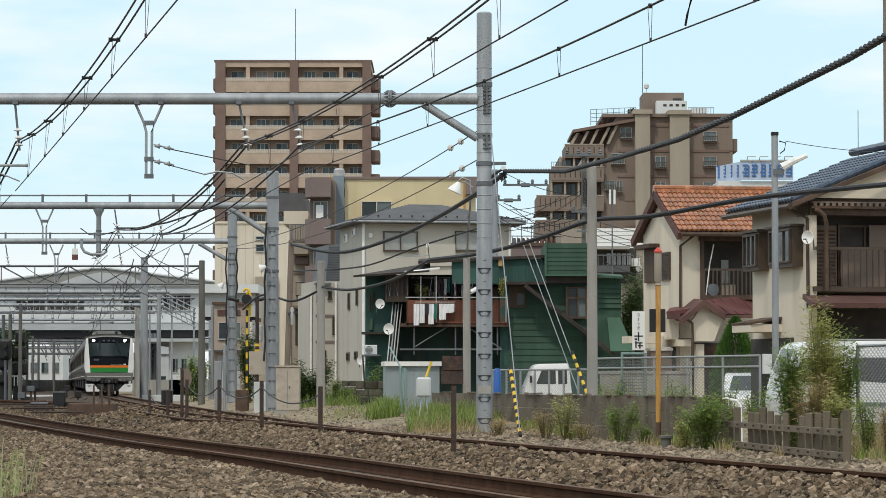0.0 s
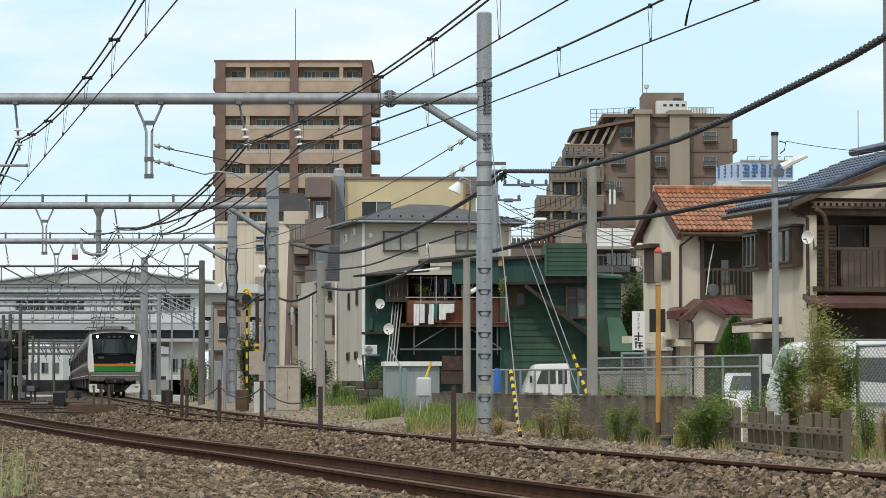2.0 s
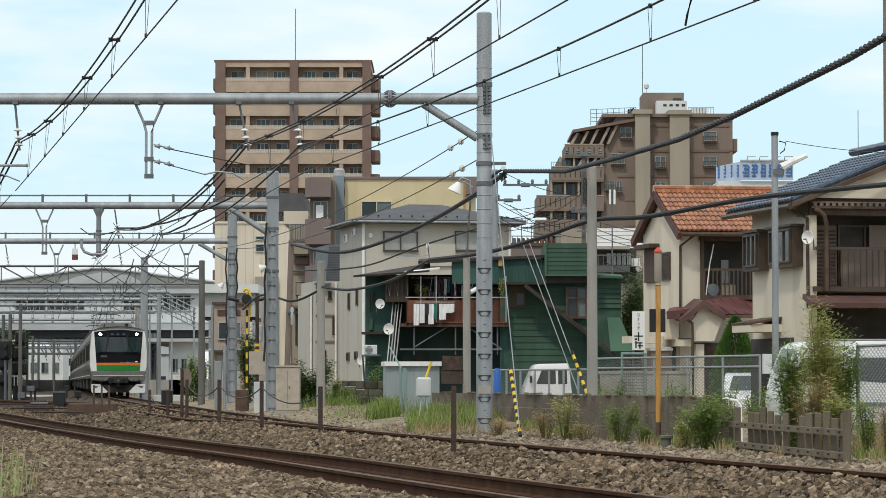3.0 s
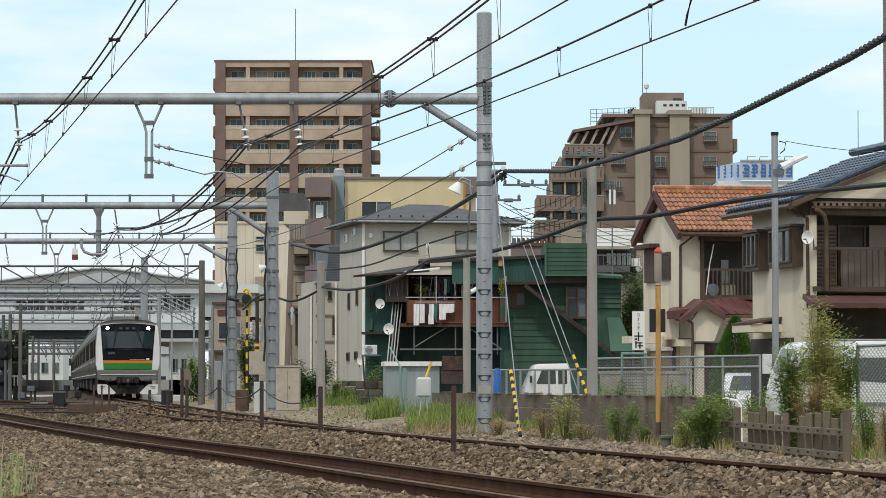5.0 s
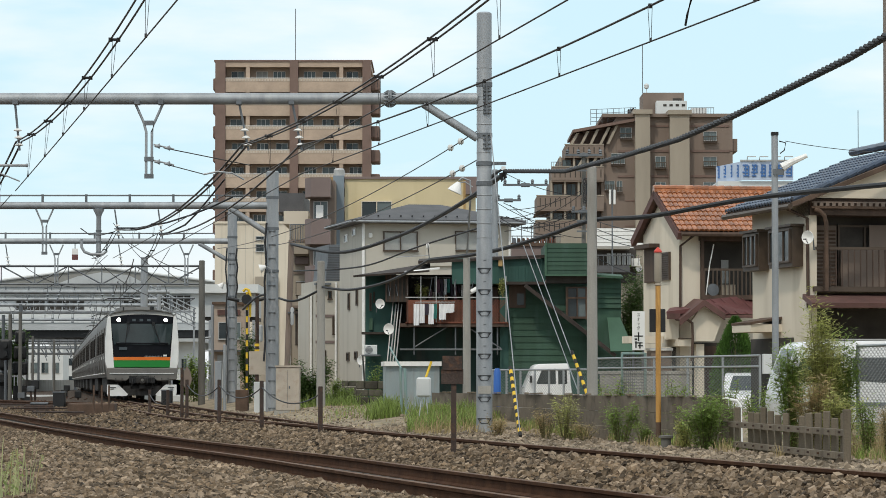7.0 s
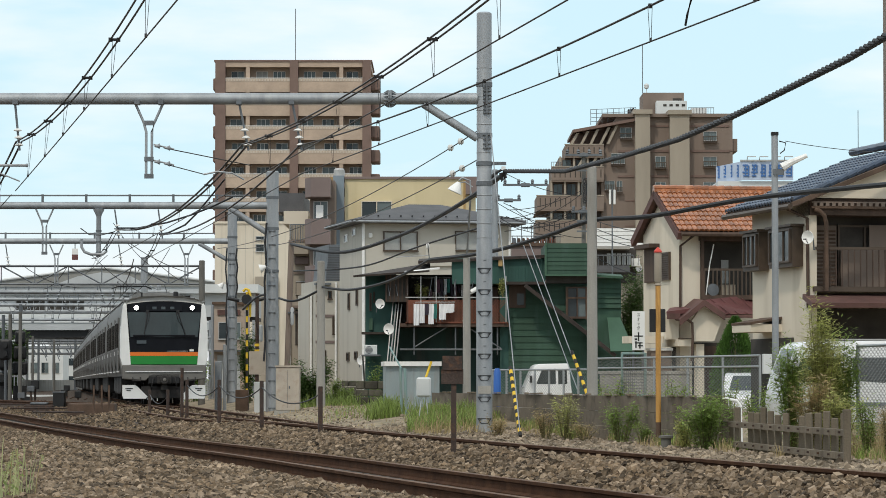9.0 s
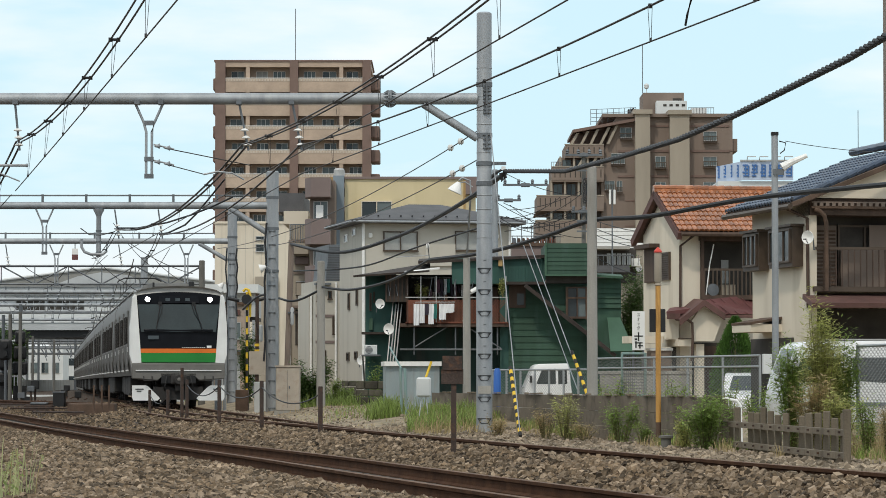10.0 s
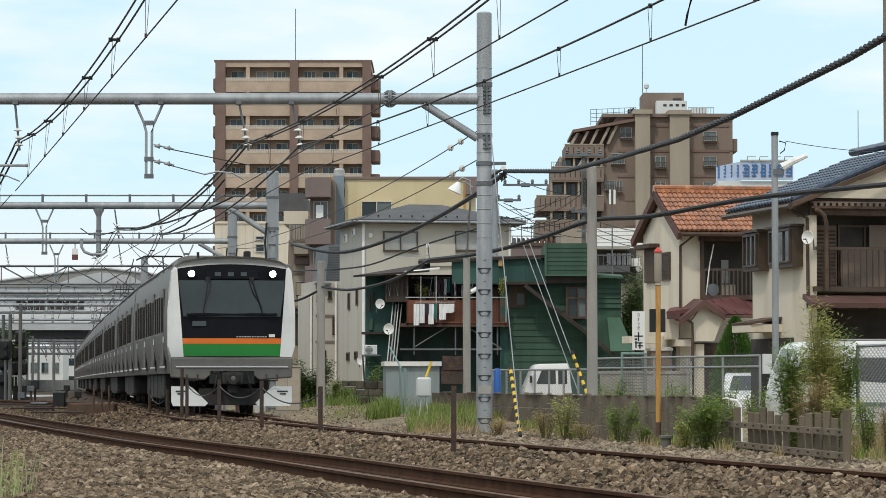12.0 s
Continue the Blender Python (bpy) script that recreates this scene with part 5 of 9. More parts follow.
for ya, yb in ((349, 386), (433, 469), (516, 549)):
    z0, z1 = 0.75 + (677 - yb) * 0.02796, 0.75 + (677 - ya) * 0.02796
    window(t, 0.391, 1.118, z0, z1 - 0.1, 1.59, "alu", "glass_pale", 1, 0.05, False)
bx("washing", M["white"], t, 0.559, 0.923, 0.6, 0.75, 8.916, 9.561)
# pale flats with a railing farther left
t = thing("pale_flats", "cream low block with railed landing and grey roof", "building", pose(-8.336, 168, 0))
bx("upper_wall", M["cream_wall"], t, 0, 1.292, 1.0, 9, 9.03, 9.707)
bx("grey_roof", M["slate"], t, -0.294, 0.998, 2, 10, 9.707, 10.708)
bx("wall", M["taupe_pale"], t, 0.294, 1.292, 1.0, 9, -0.4, 9.001)
bx("landing", M["taupe_pale"], t, 0.411, 1.35, -0.3, 1.0, 7.413, 7.971)
rl = bar("handrail", M["galv_dark"], t, [(0.411, -0.25, 8.942), (1.35, -0.25, 8.942)], 0.03, 5)
for q in range(8):
    bar("baluster", M["galv_dark"], rl, [(0.411 + q * 0.13, -0.25, 7.971), (0.411 + q * 0.13, -0.25, 8.942)], 0.02, 5)
window(t, 0.646, 1.115, 5.356, 6.031, 1.0, "alu", "glass", 1, 0.05)
window(t, 0.704, 1.057, 2.714, 4.181, 1.0, "bronze", "glass", 0, 0.05)

bx("bay", M["taupe_pale"], t, 0.60, 1.34, 0.45, 1.0, 7.32, 7.99, "solid balcony front", 0.03)
bx("bay", M["mauve"], t, 0.60, 1.34, 0.45, 1.0, 6.90, 7.28, "", 0.03)
f_ = bx("window_box", M["bronze"], t, 0.64, 1.22, 0.86, 1.0, 5.25, 5.98)
bx("screen", M["taupe_pale"], f_, 0.68, 1.18, 0.84, 0.87, 5.30, 5.93)
# flat near-black plate in place of a shaded opening
bx("recess", M["dark_inside"], t, 0.62, 1.33, 0.97, 1.0, 2.70, 4.55)
bx("canopy", M["taupe"], t, 0.50, 1.33, 0.3, 1.0, 4.62, 4.75)
rl = bar("lower_rail", M["bronze"], t, [(0.66, 0.6, 3.35), (1.20, 0.6, 3.35)], 0.025, 5)
for q in range(6):
    bar("lower_baluster", M["bronze"], rl, [(0.67 + 0.105 * q, 0.6, 2.66), (0.67 + 0.105 * q, 0.6, 3.35)], 0.014, 5)
for zf in (4.35, 6.4, 8.1):
    bx("floor_band", M["taupe"], t, 0.28, 1.30, 0.94, 1.0, zf, zf + 0.12)
bar("drain", M["white"], t, [(0.36, 0.92, 9.0), (0.36, 0.92, 0.2)], 0.04, 6)

# cream block behind the second pole
t = thing("cream_block", "tall cream panelled building with small windows", "building", pose(-15.176, 215, 0))
W = 5.447
bx("wall", M["cream_wall"], t, 0, W, 0, 12, -0.4, 11.309)
bx("roof_edge", M["cream_wall"], t, -0.1, W + 0.1, -0.1, 12, 11.309, 11.46)
for q in range(9):
    bx("panel_joint", M["grey_wall"], t, 0.451 + q * 0.526, 0.472 + q * 0.526, -0.015, 0.0, -0.4, 11.234)
window(t, 2.705, 3.306, 9.427, 9.954, 0.0, "alu", "glass", 0, 0.06)
window(t, 2.705, 3.306, 10.218, 10.481, 0.0, "alu", "glass", 0, 0.06)
bx("annex_wall", M["taupe_pale"], t, 2.705, 4.207, -0.3, 0.0, -0.4, 7.772)


# flat-roofed annex of the station before the cream block, open below
t = thing("station_annex", "low pale station annex with a flat white roof edge", "station", pose(-14.75, 200, -0.4))
bx("roof", M["station_pale"], t, -0.2, 3.35, -0.6, 6, 6.68, 7.2)
bx("wall", M["station"], t, 0, 3.2, 0, 5.5, 5.2, 6.68)
# underside coloured near-black for the shade of the open space below
bx("soffit", M["dark_inside"], t, 0, 3.2, 0.2, 5.5, 5.0, 5.2)
for q in range(4):
    bx("column", M["galv"], t, 0.25 + 0.9 * q, 0.40 + 0.9 * q, 0.1, 0.3, 0, 5.0)
for q in range(7):
    bar("stair_rail", M["galv"], t, [(0.1 + 0.4 * q, -0.2, 0.4), (0.1 + 0.4 * q, -0.2, 2.4 + 0.3 * (q % 3))], 0.05, 6)
for zq in (2.2, 3.1, 3.9):
    bar("pipe_run", M["galv"], t, [(0, -0.1, zq), (2.9, -0.1, zq + 0.25)], 0.06, 6)
t = thing("pink_building", "small faded pink building with boards beside the crossing", "building", pose(-13.1, 185, -0.4))
bx("wall", M["pink_wall"], t, 0, 1.75, 0, 5, 0, 5.6)
bx("roof_edge", M["rust"], t, -0.1, 1.85, -0.2, 5.1, 5.6, 5.75)
window(t, 0.25, 0.75, 3.6, 4.6, 0, "alu", "glass", 0, 0.06)
window(t, 1.0, 1.55, 3.6, 4.6, 0, "alu", "glass_pale", 0, 0.06)
bx("sign_board", M["rust_red"], t, 0.2, 1.5, -0.08, 0.0, 5.0, 5.3, "faded brown board")
bx("awning", M["slate"], t, -0.1, 1.9, -0.8, 0.0, 2.9, 3.0)
bx("shutter", M["station"], t, 0.2, 1.5, -0.03, 0.0, 0.2, 2.7)


def hip_roof(name, material, parent, x0, x1, y0, y1, ze, zr, inset, over=0.4, thick=0.12):
    """A hipped roof with its ridge along x; inset pulls the ridge's ends in."""
    ym = (y0 + y1) / 2
    a = [(x0 - over, y0 - over, ze), (x1 + over, y0 - over, ze), (x1 + over, y1 + over, ze), (x0 - over, y1 + over, ze)]
    r = [(x0 + inset, ym, zr), (x1 - inset, ym, zr)]
    b = bmesh.new()
    top = [b.verts.new(p) for p in a + r]
    low = [b.verts.new((p[0], p[1], p[2] - thick)) for p in a]
    for q in ((0, 1, 5, 4), (1, 2, 5), (2, 3, 4, 5), (3, 0, 4)):
        b.faces.new([top[i] for i in q])
    for i in range(4):
        b.faces.new((top[i], low[i], low[(i + 1) % 4], top[(i + 1) % 4]))
    b.faces.new(low[::-1])
    return part(name, b, M[material], parent)


# grey rendered house with slate hip roof
t = thing("grey_house", "pale grey rendered house with a dark slate hip roof", "house", pose(-3.498, 140, 0, 0, 0, TURN))
WF, DF = 6.632, 5.54
bx("wall", M["grey_wall"], t, 0, WF, 0, DF, -0.4, 7.675)
hip_roof("roof", "slate", t, 0, WF, 0, DF, 7.748 + 0.05, 8.64, 2.6, 0.55, 0.16)
for q in range(13):
    bx("snow_guard", M["black"], t, 0.15 + 0.5 * q, 0.21 + 0.5 * q, -0.16, -0.10, 7.93, 8.0)
gb = bmesh.new()
tube(gb, [(-0.5, -0.6, 7.748 - 0.05), (WF + 0.5, -0.6, 7.748 - 0.05)], 0.05, 8)
tube(gb, [(-0.6, -0.5, 7.748 - 0.05), (-0.6, DF + 0.5, 7.748 - 0.05)], 0.04, 8)
part("gutter", gb, M["galv"], t, "grey gutter")
bar("downpipe", M["white"], t, [(0.04, -0.07, 7.626), (0.04, -0.07, -0.3)], 0.06, 8)
bar("downpipe", M["white"], t, [(WF - 0.1, -0.08, 7.626), (WF - 0.1, -0.08, 2)], 0.05, 8)
# pale opaque panes: the sky's reflection is put into their colour
window(t, 0.922, 2.447, 6.449, 7.307, 0, "bronze", "curtain_and_sheen", 1, 0.07)
window(t, 4.104, 5.239, 6.484, 7.347, 0, "bronze", "curtain_and_sheen", 1, 0.07)
bx("wall_panel", M["grey_wall"], t, 2.773, 4.104, -0.12, 0.02, 5.812, 6.768)
for gx_ in (0.35, 5.98):
    bx("vent_cap", M["white"], t, gx_ - 0.08, gx_ + 0.08, -0.12, 0, 7.013, 7.209, "", 0.03)
for pa, pb, ya, yb in ((604, 611, 419, 433), (621, 628, 411, 425)):
    side_window(t, (641 - pb) * 0.115, (641 - pa) * 0.115, 0.75 + (677 - yb) * 0.02551, 0.75 + (677 - ya) * 0.02551, 0, "white", "glass_pale", 0)
for pa, pb, ya, yb in ((612, 616, 522, 551), (629, 633, 517, 546), (609, 615, 625, 640), (626, 632, 624, 638)):
    side_window(t, (641 - pb) * 0.115, (641 - pa) * 0.115, 0.75 + (677 - yb) * 0.02551, 0.75 + (677 - ya) * 0.02551, 0, "bronze", "glass", 0)
t2 = thing("lean_to_gable", "narrow grey gabled extension with blue-grey roof", "extension", pose(-5.137, 150, 0, 0, 0, TURN))
bx("wall", M["grey_wall"], t2, -0.786, 0.419, 0, 4, -0.4, 5.439)
bx("wing_wall", M["grey_wall"], t2, -0.944, -0.786, 0.8, 4, -0.4, 4.862)
for za_, zb_ in ((3.761, 3.892), (2.556, 2.687)):
    bx("band", M["mauve"], t2, -0.786, 0.105, -0.03, 0.0, za_, zb_)
bar("downpipe", M["white"], t2, [(0.157, -0.07, 5.387), (0.157, -0.07, -0.3)], 0.05, 8)
bar("downpipe", M["white"], t2, [(-0.865, 0.72, 4.862), (-0.865, 0.72, -0.3)], 0.05, 8)
window(t2, -0.21, -0.02621, 4.6, 4.994, 0, "bronze", "glass", 0, 0.05)
window(t2, 0, 0.105, 2.975, 3.814, 0, "bronze", "glass", 0, 0.05)
window(t2, -0.367, -0.288, 1.326, 2.242, 0, "bronze", "glass", 0, 0.05)
window(t2, -0.734, -0.655, 4.495, 4.81, 0, "bronze", "glass", 0, 0.05)
bx("eave", M["galv_dark"], t2, -0.839, -0.105, -0.35, 0.1, 5.256, 5.361)
b = bmesh.new()
prism(b, [(-0.315, 5.439), (0.472, 5.439), (0.472, 7.145), (-0.157, 7.145), (-0.21, 6.384)], 0.02, 3.5)
rf2 = part("roof", b, M["slate_blue"], t2, "dark blue-grey lapped roof slope")
for q in range(14):
    bx("lap", M["slate"], rf2, -0.31 + 0.012 * q, 0.47, -0.005, 0.02, 5.50 + 0.115 * q, 5.525 + 0.115 * q)


# green clapboard house with laundry balcony
def green_house():
    d = 118.0
    t = thing("green_house", "patched dark green clapboard house with a laundry balcony", "house", pose(2.392, 118, 0, 0, 0, 0))
    s = 0.02062
    zz = lambda gy: 0.75 + (677 - gy) * s
    X_ = lambda gx: (gx - 900) * s
    bx("wall", M["teal_wall"], t, -0.309, 3.134, 0.1, 7, -0.45, 4.399)
    # lapped boards
    n = 14
    for i in range(n):
        za, zb = 1.059 + (4.296 - 1.059) * i / n, 1.059 + (4.296 - 1.059) * (i + 1) / n
        b = bmesh.new()
        prism(b, [(0.10, za - 0.01), (0.045, za - 0.01), (0.08, zb)], 0.000, 2.990, "x")
        part("board", b, M["green_board"], t)
    bx("old_patch", M["wood_dark"], t, 0.021, 0.619, -0.03, 0.05, 3.471, 4.296, "weathered grey-brown board patch")
    bx("patch_window", M["glass"], t, 0.309, 0.557, -0.05, -0.03, 3.575, 3.987)
    # sloping stair roof
    b = bmesh.new()
    slab(b, [(0.619, -1.2, 4.296), (3.876, -1.2, 1.760), (3.876, 0.1, 1.843), (0.619, 0.1, 4.399)], 0.13)
    part("stair_roof", b, M["roof_dark"], t, "brown sloping stair roof")
    # upper box of pale green panels
    bx("upper_room", M["green_board"], t, 1.340, 3.196, -0.6, 5, 4.647, 5.801)
    for i in range(7):
        za = 4.667 + (5.781 - 4.667) * i / 7
        b = bmesh.new()
        prism(b, [(-0.60, za), (-0.64, za + 0.005), (-0.615, za + (5.781 - 4.667) / 7)], 1.361, 3.175, "x")
        part("panel", b, M["green_board"], t)
    bx("room_trim", M["green_pale"], t, 1.299, 1.371, -0.72, -0.55, 4.626, 5.822)
    bx("room_sill", M["green_pale"], t, 1.299, 3.216, -0.75, -0.55, 4.605, 4.667)
    bx("upper_wall", M["teal_wall"], t, -2.062, 1.340, -0.2, 6, 4.337, 5.265)
    for i in range(16):
        bx("batten", M["teal_wall"], t, X_(868 + 6 * i), X_(869 + 6 * i), -0.24, -0.2, 4.358, 5.265)
    bx("lower_eave", M["roof_dark"], t, -0.103, 1.340, -0.9, 0.2, 4.296, 4.399)
    # dark strip coloured in for the shade under the upper room
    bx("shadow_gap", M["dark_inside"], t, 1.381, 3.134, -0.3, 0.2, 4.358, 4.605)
    # window with wooden frame
    window(t, 2.124, 2.886, 3.100, 4.234, 0.02, "wood_dark", "glass", 1, 0.14)
    bx("transom", M["rust"], t, 2.144, 2.866, -0.16, -0.1, 3.801, 3.863)
    for xa_ in (1001, 1036):
        bx("window_post", M["rust"], t, X_(xa_), X_(xa_ + 3), -0.18, -0.08, 3.039, 4.234)
    # right bay
    bx("bay_wall", M["green_board"], t, 3.134, 4.123, 0.3, 6, -0.45, 4.564)
    for i in range(5):
        b = bmesh.new()
        za, zb = 3.471 + (4.358 - 3.471) * i / 5, 3.471 + (4.358 - 3.471) * (i + 1) / 5
        prism(b, [(0.30, za), (0.22, za), (0.27, zb)], 3.216, 4.123, "x")
        part("board", b, M["green_board"], t)
    b = bmesh.new()
    slab(b, [(3.093, -0.3, 4.667), (4.165, -0.3, 4.605), (4.165, 1.2, 4.729), (3.093, 1.2, 4.791)], 0.08)
    part("bay_roof", b, M["green_pale"], t)
    b = bmesh.new()
    slab(b, [(3.649, -1.3, 1.884), (4.515, -1.3, 1.884), (4.082, 0.2, 3.121), (3.608, 0.2, 3.121)], 0.06)
    part("awning", b, M["green_pale"], t, "pale green slanting awning")
    # left wing with balcony
    bx("left_wall", M["teal_wall"], t, -5.237, -4.123, 0.5, 7, -0.45, 4.729)
    # back of the balcony is near-black in place of its shade
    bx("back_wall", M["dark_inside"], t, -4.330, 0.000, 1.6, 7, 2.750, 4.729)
    # the balcony's shade is put into this wall's colour
    bx("lower_wall", M["teal_shaded"], t, -4.123, 0.000, 1.2, 7, -0.45, 2.750)
    b = bmesh.new()
    slab(b, [(-5.649, -0.8, 4.626), (-2.886, -1.0, 4.812), (-2.886, 6, 5.327), (-5.361, 6, 4.894)], 0.07)
    part("wing_roof", b, M["roof_dark"], t, "dark weathered sheet roof")
    b = bmesh.new()
    slab(b, [(-3.299, -0.4, 5.162), (1.361, -0.4, 5.389), (1.361, 6, 5.636), (-3.299, 6, 5.492)], 0.10)
    part("long_eave", b, M["roof_dark"], t, "dark long sheet-roof eave")
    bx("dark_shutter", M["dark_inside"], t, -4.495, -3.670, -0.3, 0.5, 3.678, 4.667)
    for q in range(6):
        bx("shutter_stile", M["wood_dark"], t, -4.48 + 0.145 * q, -4.43 + 0.145 * q, -0.34, -0.3, 3.69, 4.65)
    bx("balcony_floor", M["wood_dark"], t, -3.959, 0.000, -0.6, 1.5, 2.770, 2.894)
    bx("balcony_rail", M["alu"], t, -3.752, -0.041, -0.61, -0.56, 3.815, 3.852)
    bx("kick_board", M["lattice"], t, -3.752, -0.041, -0.60, -0.56, 2.853, 2.935)
    bx("balcony_panel", M["lattice"], t, -3.711, -2.577, -0.59, -0.56, 2.935, 3.740)
    for q in range(30):
        for sg in (-1, 1):
            x0 = X_(765 + 5 * q - 10)
            b = bmesh.new()
            xa, xb = x0 - sg * 0.35, x0 + sg * 0.35
            za, zb = 2.935, 3.740
            if not (-3.402 < min(xa, xb) and max(xa, xb) < 0.000):
                b.free()
                continue
            yy = -0.585 if sg > 0 else -0.57
            v = [b.verts.new(p) for p in ((xa - 0.02, yy, za), (xa + 0.02, yy, za), (xb + 0.02, yy, zb), (xb - 0.02, yy, zb))]
            b.faces.new(v)
            r = bmesh.ops.extrude_face_region(b, geom=b.faces[:])
            bmesh.ops.translate(b, verts=[e for e in r["geom"] if isinstance(e, bmesh.types.BMVert)], vec=(0, 0.012, 0))
            part("lattice_strip", b, M["lattice"], t)
    for gx_ in (722, 745, 772, 895):
        bx("balcony_post", M["alu"] if gx_ > 730 else M["wood_dark"], t, X_(gx_) - 0.016, X_(gx_) + 0.016, -0.6, -0.55, 2.791, 4.605)
    b = bmesh.new()
    slab(b, [(-3.794, -0.9, 4.729), (-2.515, -0.9, 4.894), (-2.515, -0.5, 4.935), (-3.794, -0.5, 4.791)], 0.05)
    part("white_awning_bar", b, M["white"], t)
    # frame of pipes under the balcony
    b = bmesh.new()
    for gx_ in (733, 806, 880):
        tube(b, [(X_(gx_), -0.4, 2.791), (X_(gx_), -0.4, 1.760)], 0.03, 6)
    tube(b, [(-3.959, -0.45, 1.946), (-0.247, -0.45, 1.946)], 0.035, 6)
    tube(b, [(-3.402, -0.4, 2.049), (-2.268, -0.4, 2.750)], 0.025, 6)
    tube(b, [(-1.546, -0.4, 2.791), (-0.289, -0.4, 1.987)], 0.025, 6)
    part("pipe_frame", b, M["galv_dark"], t)
    # stacked pale boards leaning beside it
    for q in range(4):
        b = bmesh.new()
        tube(b, [(X_(686 + 5 * q), -0.6, 1.513), (X_(696 + 5 * q), 0.1, zz(532 + 6 * (q % 2)))], 0.024, 5)
        part("leaning_pole", b, M["alu"], t)
    # drab bundles, rods and a white duct crowding the balcony
    rb = random.Random(8)
    for q in range(16):
        xa = rb.uniform(-3.6, -0.3)
        bx("balcony_clutter", M[rb.choice(("wood_dark", "cloth_plum_wall", "curtain_and_sheen", "rust", "taupe_pale"))], t, xa, xa + rb.uniform(0.08, 0.3), rb.uniform(0.5, 1.3), 1.45, 2.9, rb.uniform(3.85, 4.35), bevel=0.02)
    for q in range(9):
        xa = rb.uniform(-4.4, -0.2)
        bar("balcony_rod", M["galv_dark"], t, [(xa, -0.45, 3.9), (xa + rb.uniform(-0.15, 0.15), -0.2, rb.uniform(4.4, 4.7))], 0.014, 5)
    part("white_duct", tube(bmesh.new(), [(-1.40, -0.5, 4.02), (-1.05, -0.3, 4.22)], 0.085, 12), M["white"], t, "short white duct on the balcony", smooth=True)
    for pa, pb, ya, yb in ((653, 657, 518, 550), (660, 663, 516, 536)):
        window(t, X_(pa), X_(pb), zz(yb), zz(ya), 0.5, "bronze", "glass", 0, 0.05, False)
    bx("side_box", M["green_pale"], t, -5.092, -4.969, 0.35, 0.5, 2.667, 3.100)
    bx("meter", M["ochre"], t, -0.371, -0.227, -0.35, -0.2, 4.977, 5.245)
    bx("shelf", M["roof_dark"], t, -5.361, -4.288, -0.2, 0.6, 2.502, 2.585)


green_house()


def tile_roof(parent, material, x0, x1, y0, z0, y1, z1, nx, ny, bulge=0.05, name="tile"):
    """Rows of curved tiles from the eave (y0, z0) up to the ridge (y1, z1)."""
    w = (x1 - x0) / nx
    dy, dz = (y1 - y0) / ny, (z1 - z0) / ny
    me = bpy.data.meshes.new(name)
    n = Vector((0, -dz, dy)).normalized()
    verts, faces = [], []
    k = 5
    for i in range(k + 1):
        u = i / k
        h = bulge * math.sin(u * math.pi) * (1 if u < 0.999 else 0) + 0.015
        for e, lift in ((0.0, 0.035), (1.06, 0.0)):
            p = Vector((u * w, dy * e, dz * e)) + n * (h + lift)
            verts.append(p[:])
        p = Vector((u * w, 0, 0)) + n * (h - 0.03)
        verts.append(p[:])
    for i in range(k):
        a, c = 3 * i, 3 * i + 3
        faces.append((a, c, c + 1, a + 1))
        faces.append((a + 2, c + 2, c, a))
    me.from_pydata(verts, [], faces)
    me.materials.append(M[material])
    for r in range(ny):
        for c in range(nx):
            ob = new(name, me)
            ob.parent = parent
            ob.location = (x0 + w * c, y0 + dy * r, z0 + dz * r)


